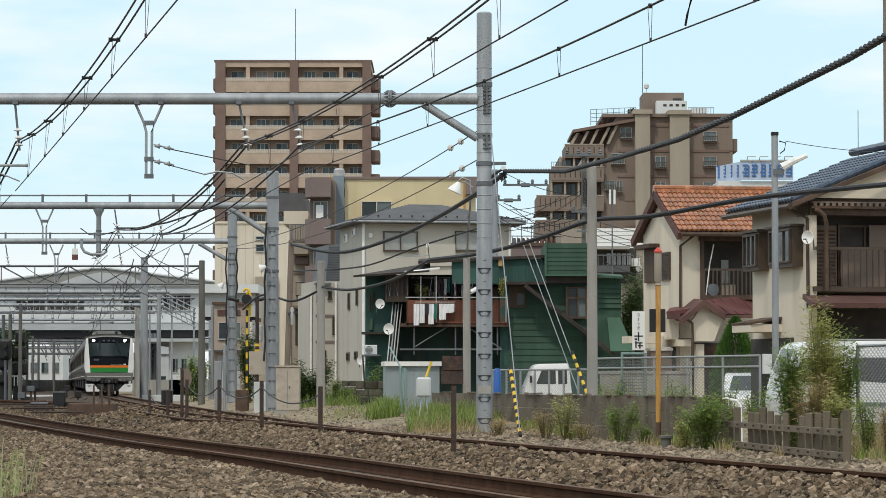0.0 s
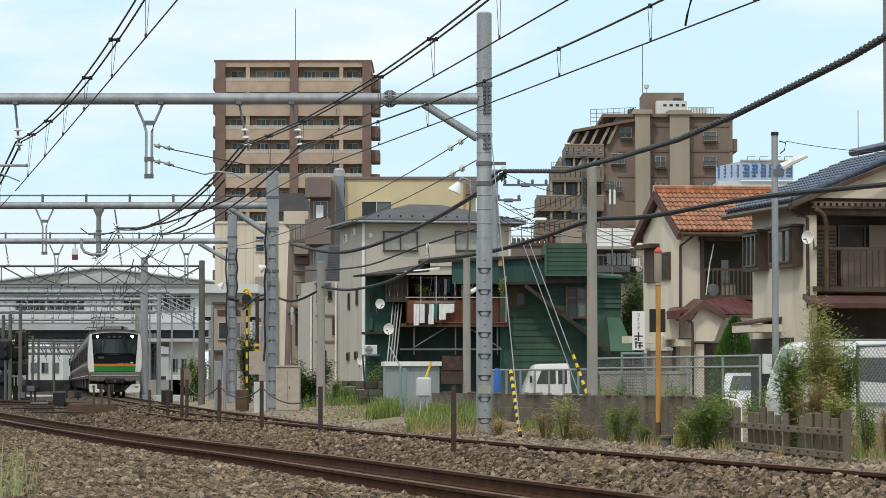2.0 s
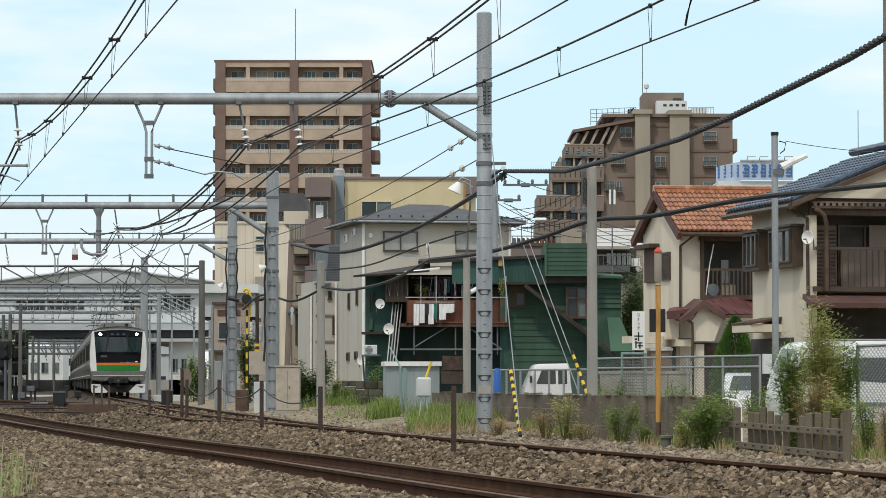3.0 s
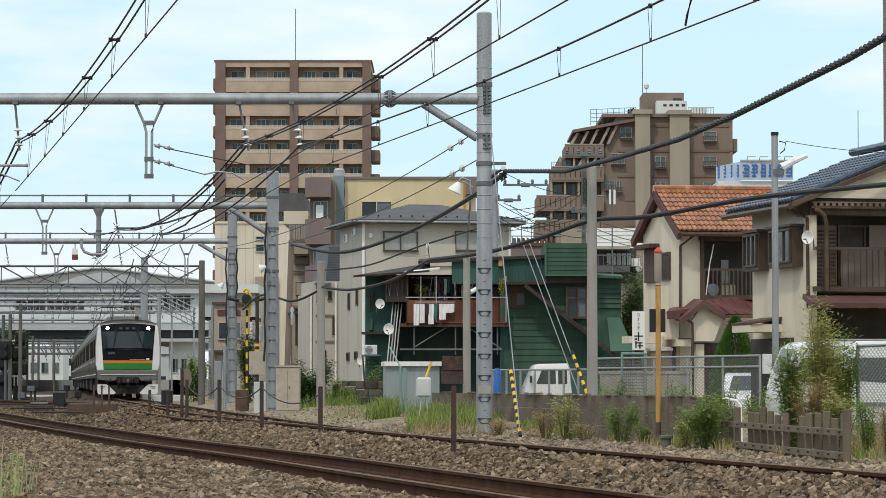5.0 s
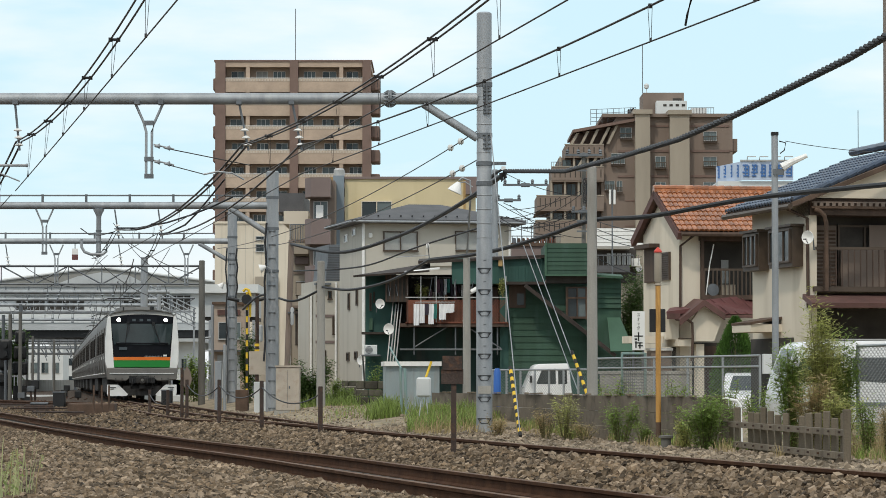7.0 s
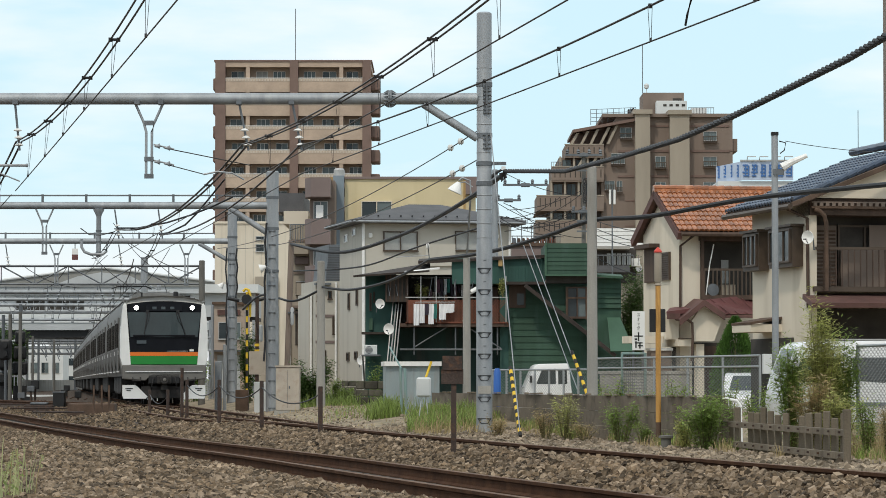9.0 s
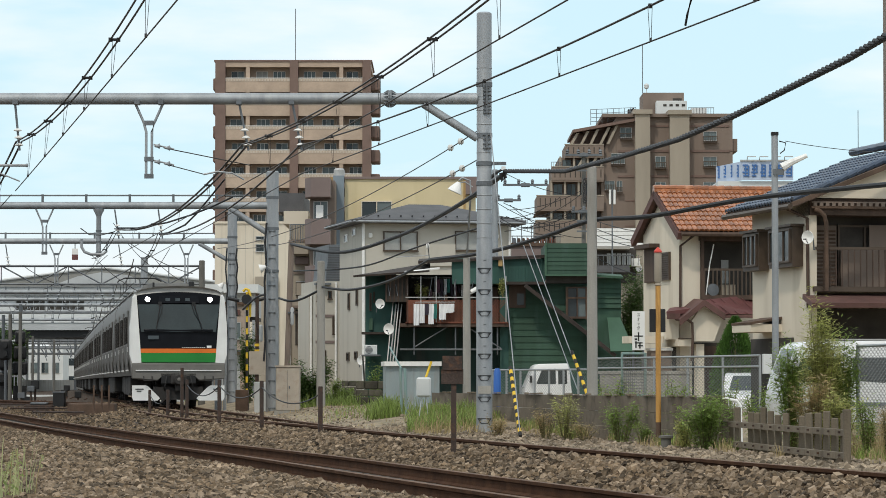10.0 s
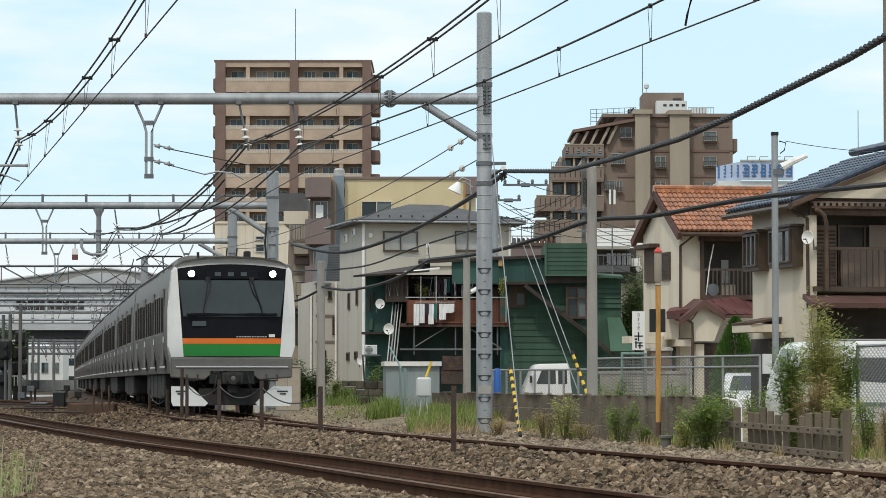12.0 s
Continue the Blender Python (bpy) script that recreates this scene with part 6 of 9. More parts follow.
# orange-tiled house
def orange_house():
    t = thing("orange_house", "cream two-storey house with an orange tiled gable roof", "house", pose(7.467, 102, 0, 0, 0, TURN))
    W, D = 2.642, 4.25
    ze, zr = 5.599, 6.832 + 0.1
    bx("wall", M["cream_wall"], t, 0, W + 3, 0.9, D, -0.45, ze)
    bx("side_base", M["cream_wall"], t, 0, 0.4, 0, 0.9, -0.45, 2.032)
    bx("corner_wall", M["cream_wall"], t, 0, 0.686, 0, 0.9, 2.032, ze)
    b = bmesh.new()
    prism(b, [(0, ze), (D, ze), (D / 2, zr - 0.25)], 0.02, 0.2, "x")
    part("gable_wall", b, M["cream_wall"], t)
    deck = bmesh.new()
    slab(deck, [(-0.15, -0.6, ze - 0.12), (W + 3, -0.6, ze - 0.12), (W + 3, D / 2, zr), (-0.15, D / 2, zr)], 0.14)
    slab(deck, [(-0.15, D + 0.6, ze - 0.12), (W + 3, D + 0.6, ze - 0.12), (W + 3, D / 2, zr), (-0.15, D / 2, zr)], 0.14)
    roof = part("roof", deck, M["wood_dark"], t, "orange tiled roof on dark eaves")
    tile_roof(roof, "orange_tile", -0.2, W + 2.5, -0.65, ze - 0.10, D / 2, zr + 0.02, 33, 9, 0.04)
    bx("ridge", M["orange_tile"], roof, -0.25, W + 3, D / 2 - 0.12, D / 2 + 0.12, zr - 0.06, zr + 0.04)
    for i in range(24):
        bar("ridge_tile", M["orange_tile"], roof, [(-0.25 + i * 0.26, D / 2, zr + 0.06), (-0.25 + i * 0.26 + 0.28, D / 2, zr + 0.08)], 0.11, 8)
    b = bmesh.new()
    slab(b, [(-0.25, -0.7, ze - 0.16), (-0.1, -0.7, ze - 0.16), (-0.1, D / 2, zr), (-0.25, D / 2, zr)], 0.24)
    slab(b, [(-0.25, D + 0.7, ze - 0.16), (-0.1, D + 0.7, ze - 0.16), (-0.1, D / 2, zr), (-0.25, D / 2, zr)], 0.24)
    part("bargeboard", b, M["rust_red"], roof, "faded brown bargeboard")
    bar("gutter", M["wood_dark"], t, [(-0.15, -0.72, ze - 0.2), (W + 2, -0.72, ze - 0.2)], 0.07, 8)
    bar("downpipe", M["wood_dark"], t, [(0.25, -0.70, ze - 0.25), (0.0, -0.1, ze - 0.55), (0.0, -0.06, 3.101)], 0.045, 8)
    # upper balcony room; its near-black back stands in for the shade inside
    x0, x1 = 0.723, 2.362
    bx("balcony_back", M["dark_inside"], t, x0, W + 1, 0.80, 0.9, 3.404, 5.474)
    bx("balcony_roof_beam", M["wood_dark"], t, x0 - 0.1, x1 + 0.3, -0.1, 0.8, 5.224, 5.438)
    bx("balcony_floor", M["wood_dark"], t, x0 - 0.05, x1 + 0.2, -0.15, 0.9, 3.368, 3.511)
    bx("side_post", M["wood_dark"], t, x0 - 0.05, x0 + 0.05, -0.12, 0.02, 3.457, 5.42)
    rail = bx("balcony_handrail", M["bronze"], t, x0, x1, -0.12, -0.06, 4.278, 4.349)
    for q in range(12):
        xq = x0 + (x1 - x0) * (q + 0.5) / 12
        bx("baluster", M["bronze"], rail, xq - 0.02, xq + 0.02, -0.11, -0.08, 3.511, 4.296)
    bx("inner_door", M["curtain_and_sheen"], t, 1.597, 1.839, 0.76, 0.8, 3.903, 4.652)
    bar("leaning_rod", M["white"], t, [(0.834, -0.1, 3.457), (0.946, -0.12, 4.438), (1.094, -0.1, 5.117)], 0.02, 6)
    bx("heat_pump", M["taupe_pale"], t, 1.429, 1.895, 0.2, 0.5, 3.511, 3.85)
    b = bmesh.new()
    lathe(b, (1.057, -0.16, 3.671), [(0.05, 0.0), (0.19, 0.01), (0.2, 0.05)], 18, "y")
    part("round_lid", b, M["galv_dark"], t)
    # porch: a gabled front with a maroon sheet roof, and a strip canopy running off from it
    yf, yb_ = -1.35, 0.5
    ridge, low_l, low_r = (0.395, -1.350, 3.321), (-0.391, -1.350, 2.701), (1.074, -1.350, 2.883)
    back = 2.576
    b = slab(bmesh.new(), [low_r, (back, yb_ - 1.5, low_r[2] + 0.02), (back, yb_, ridge[2] + 0.22), ridge], 0.07)
    p = part("porch_roof", b, M["maroon"], t, "maroon sheet-metal porch roof")
    for q in range(5):
        u = (q + 0.6) / 5
        f0 = Vector(low_r).lerp(Vector((back, yb_ - 1.5, low_r[2] + 0.02)), u)
        f1 = Vector(ridge).lerp(Vector((back, yb_, ridge[2] + 0.22)), u)
        part("seam", tube(bmesh.new(), [f0 + Vector((0, 0, 0.012)), f1 + Vector((0, 0, 0.012))], 0.016, 4), M["maroon"], p)
    b = slab(bmesh.new(), [low_l, ridge, (ridge[0] + 0.1, yb_, ridge[2] + 0.1), (low_l[0] + 0.1, yb_, low_l[2] + 0.1)], 0.07)
    part("porch_left_slope", b, M["rust_red"], t, "brown left slope of the porch roof")
    for (a_, c_) in ((low_l, ridge), (ridge, low_r)):
        b = prism(bmesh.new(), [(a_[0], a_[2] - 0.19), (c_[0], c_[2] - 0.19), (c_[0], c_[2] + 0.01), (a_[0], a_[2] + 0.01)], yf - 0.05, yf + 0.03)
        part("porch_verge", b, M["rust_red"], t, "brown sloping porch verge")
    z_foot = 2.035
    b = prism(bmesh.new(), [(0.121, z_foot), (0.798, z_foot), (1.074, low_r[2] - 0.12), (ridge[0], ridge[2] - 0.20), (0.047, 2.633)], yf + 0.25, yf + 0.40)
    part("porch_gable", b, M["cream_wall"], t, "cream gable wall of the porch")
    bx("porch_fascia", M["rust_red"], t, low_r[0], 2.107, yf + 0.05, yf + 0.12, low_r[2] - 0.12, low_r[2] - 0.02)
    bar("porch_downpipe", M["wood_dark"], t, [(-0.154, -1.350, 2.702), (0.040, -1.250, 2.599), (0.059, -1.250, 2.106), (0.022, -1.250, 1.402)], 0.045, 8)
    b = slab(bmesh.new(), [(-0.729, -1.000, 2.953), (0.059, -1.000, 3.063), (0.776, 0.300, 3.238), (-0.228, 0.300, 3.108)], 0.13)
    part("strip_canopy", b, M["maroon"], t, "maroon strip canopy")
    bx("canopy_fascia", M["rust_red"], t, -0.711, -0.289, -1.06, -1.0, 2.72, 2.90)
    bx("entrance_wall", M["cream_wall"], t, -0.633, -0.210, -0.6, 0.5, 2.115, 2.80)
    bx("porch_beam", M["cream_wall"], t, -0.315, 0.180, -0.9, 0.9, 1.88, 2.10)
    bx("porch_beam_trim", M["wood_dark"], t, -0.315, 0.198, -0.92, -0.9, 2.10, 2.13)
    bx("eave_board", M["cream_wall"], t, -1.750, -0.649, -0.4, 0.5, 1.98, 2.20)
    bx("porch_column", M["cream_wall"], t, 0.272, 0.529, -0.9, -0.65, -0.45, 1.95)
    bx("garden_gate_wall", M["taupe"], t, -0.997, -0.334, -0.2, 0.3, -0.45, 1.75, "grey-brown low wall by the entrance")
    bx("gate_wall_cap", M["white"], t, -1.034, -0.297, -0.26, 0.32, 1.75, 1.83)
    # near-black box coloured for the shade behind the porch
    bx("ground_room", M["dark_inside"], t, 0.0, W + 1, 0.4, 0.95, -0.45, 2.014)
    bx("door", M["wood_dark"], t, 0.816, 1.28, 0.3, 0.4, -0.3, 1.907)
    # left wall shutter and lower step
    side_window(t, 1.0, 2.0, 4.019, 4.911, 0, "bronze", "wood_dark", 0, 0.08)
    for q in range(12):
        bx("shutter_slat", M["bronze"], t, -0.05, -0.01, 1.06, 1.94, 4.038 + 0.07 * q, 4.038 + 0.07 * q + 0.045)
    bx("side_bay", M["wood_dark"], t, -0.1, 0.0, 2.4, 3.8, 3.996, 5.098, "dark timber bay box")
    bx("bay_hood", M["wood_dark"], t, -0.35, 0.0, 2.3, 4.2, 5.098, 5.227)


orange_house()


# blue-tiled house
def blue_house():
    t = thing("blue_house", "cream two-storey house with dark blue tiled gable roof and timber balcony", "house", pose(9.058, 80, 0, 0, 0, TURN))
    W, D = 6.5, 4.635
    ze = 5.31
    rise = 0.37
    bx("wall", M["cream_wall"], t, 0, W, 1.0, D, -0.45, ze + 0.1)
    bx("corner_wall", M["cream_wall"], t, 0, 0.205, 0, 1.0, 1.965, ze)
    b = bmesh.new()
    prism(b, [(0, ze), (W, ze), (W / 2, ze + W / 2 * rise)], -0.2, 0.0)
    part("gable_wall", b, M["cream_wall"], t)
    bx("gable_band", M["wood_dark"], t, 0.0, W, -0.1, 1.0, ze - 0.42, ze - 0.02)
    for q in range(40):
        bx("fret_tooth", M["taupe"], t, 0.05 + q * 0.16, 0.05 + q * 0.16 + 0.09, -0.24, -0.2, ze - 0.20, ze - 0.12)
    bx("fret_rail", M["taupe"], t, 0.0, W, -0.24, -0.2, ze - 0.12, ze - 0.09)
    bx("fret_foot", M["rust"], t, 0.0, W, -0.23, -0.2, ze - 0.26, ze - 0.20)
    deck = bmesh.new()
    zc = ze + (W / 2) * rise + 0.25
    slab(deck, [(-0.5, -0.35, ze - 0.1), (-0.5, D + 0.75, ze - 0.1), (W / 2, D + 0.75, zc), (W / 2, -0.35, zc)], 0.14)
    slab(deck, [(W + 0.5, -0.35, ze - 0.1), (W + 0.5, D + 0.75, ze - 0.1), (W / 2, D + 0.75, zc), (W / 2, -0.35, zc)], 0.14)
    roof = part("roof", deck, M["wood_dark"], t, "dark blue glazed tile roof")
    holder = new("tile_field")
    holder.parent = roof
    # tiles laid on the slope that falls to -x
    ny, nx = 13, 24
    run, up = W / 2 + 0.5, zc - ze + 0.1
    w = (D + 1.1) / nx
    me = bpy.data.meshes.new("tile")
    vs, fs = [], []
    nrm = Vector((-up, 0, run)).normalized()
    for i in range(6):
        u = i / 5
        h = 0.05 * math.sin(u * math.pi) + 0.02
        for e, lift in ((0, 0.03), (1.06, 0.0)):
            vs.append((Vector((run / ny * e, u * w, up / ny * e)) + nrm * (h + lift))[:])
        vs.append((Vector((0, u * w, 0)) + nrm * (h - 0.03))[:])
    for i in range(5):
        a, c = 3 * i, 3 * i + 3
        fs += [(a, c, c + 1, a + 1), (a + 2, c + 2, c, a)]
    me.from_pydata(vs, [], fs)
    me.materials.append(M["blue_tile"])
    bpy.data.objects.remove(holder)
    for r in range(ny):
        for c in range(nx):
            if r * nx + c >= 300:
                continue
            ob = new("tile", me)
            ob.parent = roof
            ob.location = (-0.5 + run / ny * r, -0.35 + w * c, ze - 0.1 + up / ny * r)
    # verge: thick rolled edge tiles and bargeboard
    b = bmesh.new()
    for i in range(16):
        u0, u1 = i / 16, (i + 1.05) / 16
        tube(b, [(-0.53 + (run) * u0, -0.37, ze - 0.06 + up * u0), (-0.53 + run * u1, -0.37, ze - 0.03 + up * u1)], 0.085, 8)
    part("verge_tiles", b, M["blue_tile"], roof, "rolled blue verge tiles")
    b = bmesh.new()
    slab(b, [(-0.75, -0.96, ze - 0.16), (-0.75, -0.88, ze - 0.16), (W / 2, -0.88, zc - 0.06), (W / 2, -0.356, zc - 0.06)], 0.11)
    part("bargeboard", b, M["rust"], roof, "peeling brown bargeboard")
    for i in range(9):
        bar("ridge_tile", M["blue_tile"], roof, [(W / 2, -0.4 + i * 0.7, zc + 0.14), (W / 2, -0.4 + i * 0.7 + 0.85, zc + 0.15)], 0.11, 8)
    bar("gutter", M["bronze"], t, [(-0.57, -0.3, ze - 0.22), (-0.57, D + 0.7, ze - 0.22)], 0.07, 8)
    bar("downpipe", M["wood_dark"], t, [(-0.5, 0.2, ze - 0.25), (-0.04, 0.0, ze - 0.5), (-0.04, -0.05, 2.594)], 0.045, 8)
    # bay windows on the side wall
    for pa, pb, ya, yb in ((1380, 1422, 402, 476), (1332, 1358, 412, 482)):
        sa, sb = (0.441, 2.346) if pa > 1370 else (3.19, D - 0.1)
        za, zb = (3.636, 4.634) if pa > 1370 else (3.638, 4.622)
        bx("bay_box", M["bronze"], t, -0.28, 0.0, sa, sb, za, zb, "brown projecting window box")
        side_window(t, sa + 0.1, sb - 0.1, za + 0.1, zb - 0.05, -0.28, "bronze", "glass", 2, 0.06)
        bx("bay_hood", M["bronze"], t, -0.36, 0.0, sa - 0.1, sb + 0.1, zb, zb + 0.06)
    # front upper balcony
    x0 = 0.293
    # near-black slab and panes take the place of the balcony's shade
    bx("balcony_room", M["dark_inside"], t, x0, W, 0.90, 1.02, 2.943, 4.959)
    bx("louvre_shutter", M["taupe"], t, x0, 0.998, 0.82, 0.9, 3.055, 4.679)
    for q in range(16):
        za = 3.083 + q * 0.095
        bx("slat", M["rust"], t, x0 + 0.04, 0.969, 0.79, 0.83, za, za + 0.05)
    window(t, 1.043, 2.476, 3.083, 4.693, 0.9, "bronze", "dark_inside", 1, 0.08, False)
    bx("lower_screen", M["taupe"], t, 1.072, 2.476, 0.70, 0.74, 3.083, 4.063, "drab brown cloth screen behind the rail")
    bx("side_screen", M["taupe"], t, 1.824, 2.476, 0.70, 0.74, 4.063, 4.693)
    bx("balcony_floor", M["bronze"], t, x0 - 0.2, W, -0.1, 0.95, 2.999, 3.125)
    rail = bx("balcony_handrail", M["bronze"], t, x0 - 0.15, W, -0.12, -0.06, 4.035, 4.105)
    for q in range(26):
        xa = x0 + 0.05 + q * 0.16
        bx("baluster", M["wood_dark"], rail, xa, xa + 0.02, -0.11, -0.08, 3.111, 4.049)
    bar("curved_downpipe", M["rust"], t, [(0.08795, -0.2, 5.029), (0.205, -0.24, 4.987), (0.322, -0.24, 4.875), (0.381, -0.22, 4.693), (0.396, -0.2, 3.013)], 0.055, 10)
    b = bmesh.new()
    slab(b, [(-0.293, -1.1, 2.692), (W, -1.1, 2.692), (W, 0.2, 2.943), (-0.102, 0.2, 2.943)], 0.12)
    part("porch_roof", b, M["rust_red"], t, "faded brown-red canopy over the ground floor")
    # dark slab painted in for the shade of the ground floor
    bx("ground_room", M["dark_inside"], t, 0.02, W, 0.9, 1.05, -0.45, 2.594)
    bx("lower_wall", M["cream_wall"], t, 0, 0.3, 0, 1.0, -0.45, 1.965)
    b = slab(bmesh.new(), [(-0.84, 2.15, 2.27), (-0.84, 3.85, 2.27), (0.0, 3.85, 2.42), (0.0, 2.15, 2.42)], 0.06)
    part("rear_canopy", b, M["rust"], t, "brown sheet canopy roof")
    bx("canopy_board", M["cream_wall"], t, -0.82, 0.0, 2.2, 3.8, 2.03, 2.23)
    # flat dark panel instead of a shaded garage opening
    bx("garage_inside", M["dark_inside"], t, -0.05, 0.0, 1.2, D, -0.45, 1.875)


blue_house()


# station bridge building across the line
def station():
    t = thing("station_building", "pale station concourse building bridging the tracks under a low roof", "station", pose(-33.211, 320, 0))
    s = 0.05591
    zz = lambda gy: 0.75 + (677 - gy) * s
    X_ = lambda gx: (gx - 190) * s
    bx("upper_wall", M["station_pale"], t, X_(-80), 11.294, 0, 14, 6.621, 9.640)
    bx("fascia", M["station"], t, X_(-80), 12.301, -1.0, 14, 9.528, 10.199)
    b = bmesh.new()
    prism(b, [(X_(-60), 10.199), (12.021, 10.199), (12.021, 10.479), (0.000, 11.988), (-1.118, 11.988), (X_(-60), 10.311)], -1.2, 16)
    part("roof", b, M["station_dark"], t, "low grey pitched roof")
    bar("roof_edge", M["station_pale"], t, [(X_(-60), -1.3, 10.36), (-1.118, -1.3, 12.04), (0.0, -1.3, 12.04), (12.05, -1.3, 10.53)], 0.13, 6)
    b = bmesh.new()
    prism(b, [(-5.312, 10.311), (4.193, 10.311), (2.236, 11.317), (-0.559, 11.597), (-2.796, 11.205)], -1.26, -1.15)
    part("gable_panel", b, M["station"], t)
    for q in range(5):
        bx("vent", M["station"], t, X_(150 + 13 * q), X_(160 + 13 * q), -1.32, -1.2, 10.479, 10.926)
    for a, c, y0, y1 in ((28, 80, 525, 550), (84, 150, 525, 550), (218, 270, 524, 550), (275, 338, 522, 550)):
        window(t, X_(a), X_(c), zz(y1), zz(y0), 0.0, "station", "dark_inside", 4, 0.12)
    bx("deck", M["station"], t, X_(-80), 11.294, -2, 14, 5.894, 6.621)
    # black band coloured in for the shade below the deck
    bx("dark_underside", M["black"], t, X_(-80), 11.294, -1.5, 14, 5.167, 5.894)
    for gx_ in (-60, 35, 345, 385):
        bx("column", M["station"], t, X_(gx_), X_(gx_ + 9), 1, 3, -0.4, 5.167)
    bx("parapet", M["station_pale"], t, X_(-80), 11.294, -2.1, -1.9, 6.621, 7.292)
    # platform canopy under it
    bx("platform", M["concrete"], t, 4.361, 11.294, -20, 60, -0.4, 1.0)
    bx("platform", M["concrete"], t, X_(-90), -8.107, -20, 60, -0.4, 1.0)
    for q in range(5):
        bx("canopy_post", M["station"], t, 5.591, 5.759, -18 + 12 * q, -17.7 + 12 * q, 1.0, 4.5)
    bx("canopy", M["station"], t, 4.026, 10.623, -22, 60, 4.5, 4.8)


station()

# lattice of the covered stair before the bridge
t = thing("stair_lattice", "pale steel lattice of a covered station stair", "stair", pose(-26.5, 292, 0))
for q in range(5):
    bar("slope_bar", M["galv"], t, [(0, 0, 9.5 - 0.42 * q), (4.2, 0, 7.4 - 0.42 * q)], 0.07, 6)
for q in range(8):
    bar("cross_bar", M["galv"], t, [(0.5 * q, 0.1, 9.3 - 0.25 * q), (0.5 * q + 0.5, 0.1, 7.4 - 0.25 * q)], 0.04, 5)
for q in range(3):
    bar("post", M["galv"], t, [(2.0 * q, 0.2, -0.4), (2.0 * q, 0.2, 9.4 - 1.0 * q)], 0.09, 6)

# white buildings seen under the bridge and beyond
for x0_, w_, h_, dd, lab in ((-66.87, 5.815, 6.376, 520, "white low building beyond the station"), (-25.37, 2.726, 4.781, 300, "white building beside the platform with small windows")):
    t = thing("low_building", lab, "building", pose(x0_, dd, 0))
    bx("wall", M["station_pale"], t, 0, w_, 0, 8, -0.4, h_)
    for q in range(3):
        window(t, w_ * (0.1 + 0.3 * q), w_ * (0.3 + 0.3 * q), h_ * 0.35, h_ * 0.62, 0, "alu", "glass", 1, 0.06)

# pale house in the gap between the green and the orange house
t = thing("white_house", "white house with slatted upper wall and cluttered grey balcony", "house", pose(6.629, 140, 0))
bx("wall", M["taupe_pale"], t, -1.468, 2.446, 1.4, 8, -0.4, 7.479)
for i in range(6):
    bx("siding", M["white"], t, 0, 2.324, 1.34 - 0.01 * (i % 2), 1.4, 6.547 + 0.16 * i, 6.547 + 0.16 * i + 0.14)
bx("balcony_wall", M["slate"], t, 0.04892, 1.468, 0, 0.12, 5.519, 5.812)
bx("balcony_roof", M["concrete"], t, 0.04892, 1.468, -0.1, 1.4, 6.523, 6.645)
# balcony recess shade, put in as a near-black sheet
bx("balcony_back", M["dark_inside"], t, 0.09784, 1.81, 1.30, 1.33, 5.078, 6.621)
for i in range(9):
    bar("baluster", M["galv_dark"], t, [(0.09784 + i * 0.22, 0.06, 5.812), (0.09784 + i * 0.22, 0.06, 6.253)], 0.015, 5)
bar("handrail", M["galv_dark"], t, [(0.04892, 0.06, 6.253), (1.614, 0.06, 6.253)], 0.03, 6)
for i in range(5):
    bx("balcony_washing", M["cloth_dark"] if "cloth_dark" in M else M["curtain_and_sheen"], t, 0.489 + 0.22 * i, 0.489 + 0.22 * i + 0.17, 0.4, 0.45, 5.861, 6.351)
bx("heat_pump", M["white"], t, 1.59, 1.957, 0.8, 1.3, 5.812, 6.155)

# low roof terrace behind the green house, crowded with pots and aerials
t = thing("terrace_house", "brown low house with a cluttered railed roof terrace", "house", pose(2.55, 152, 0))
bx("wall", M["mauve"], t, 0, 3.054, 0, 7, -0.4, 7.151)
bx("parapet", M["rust"], t, 0, 3.054, -0.1, 0.1, 7.151, 7.31)
bar("terrace_rail", M["galv_dark"], t, [(0, 0, 7.63), (3.054, 0, 7.63)], 0.025, 6)
for i in range(14):
    bar("rail_post", M["galv_dark"], t, [(0.02 + i * 0.23, 0, 7.257), (0.02 + i * 0.23, 0, 7.63)], 0.018, 5)
rp = random.Random(77)
for i in range(11):
    xa_ = 0.584 + i * 0.22
    pot = thing("terrace_pot", "plant pot or crate on the roof terrace", "pot", pose(2.55 + xa_, 152.6, 7.151), group="terrace pots")
    b = lathe(bmesh.new(), (0, 0, 0), [(0.07, 0), (0.10, rp.uniform(0.15, 0.32)), (0.08, rp.uniform(0.32, 0.42)), (0.02, 0.42)], 8)
    part("body", b, M[rp.choice(("rust", "wood_dark", "galv_dark", "lattice"))], pot)
for xm_, hm_ in ((1.169, 8.535), (1.647, 8.215)):
    an = thing("roof_aerial", "thin metal roof aerial with crossbars", "aerial", pose(2.55 + xm_, 153, 7.151), group="roof aerials")
    hh_ = hm_ - 7.151
    bar("mast", M["galv_dark"], an, [(0, 0, 0), (0, 0, hh_)], 0.02, 6)
    bar("boom", M["galv_dark"], an, [(-0.35, 0, hh_ * 0.8), (0.35, 0, hh_ * 0.95)], 0.014, 5)
    for k in range(6):
        bar("element", M["galv_dark"], an, [(-0.32 + 0.12 * k, -0.02, hh_ * (0.7 + 0.02 * k)), (-0.30 + 0.12 * k, 0.02, hh_ * (0.92 + 0.025 * k))], 0.01, 4)

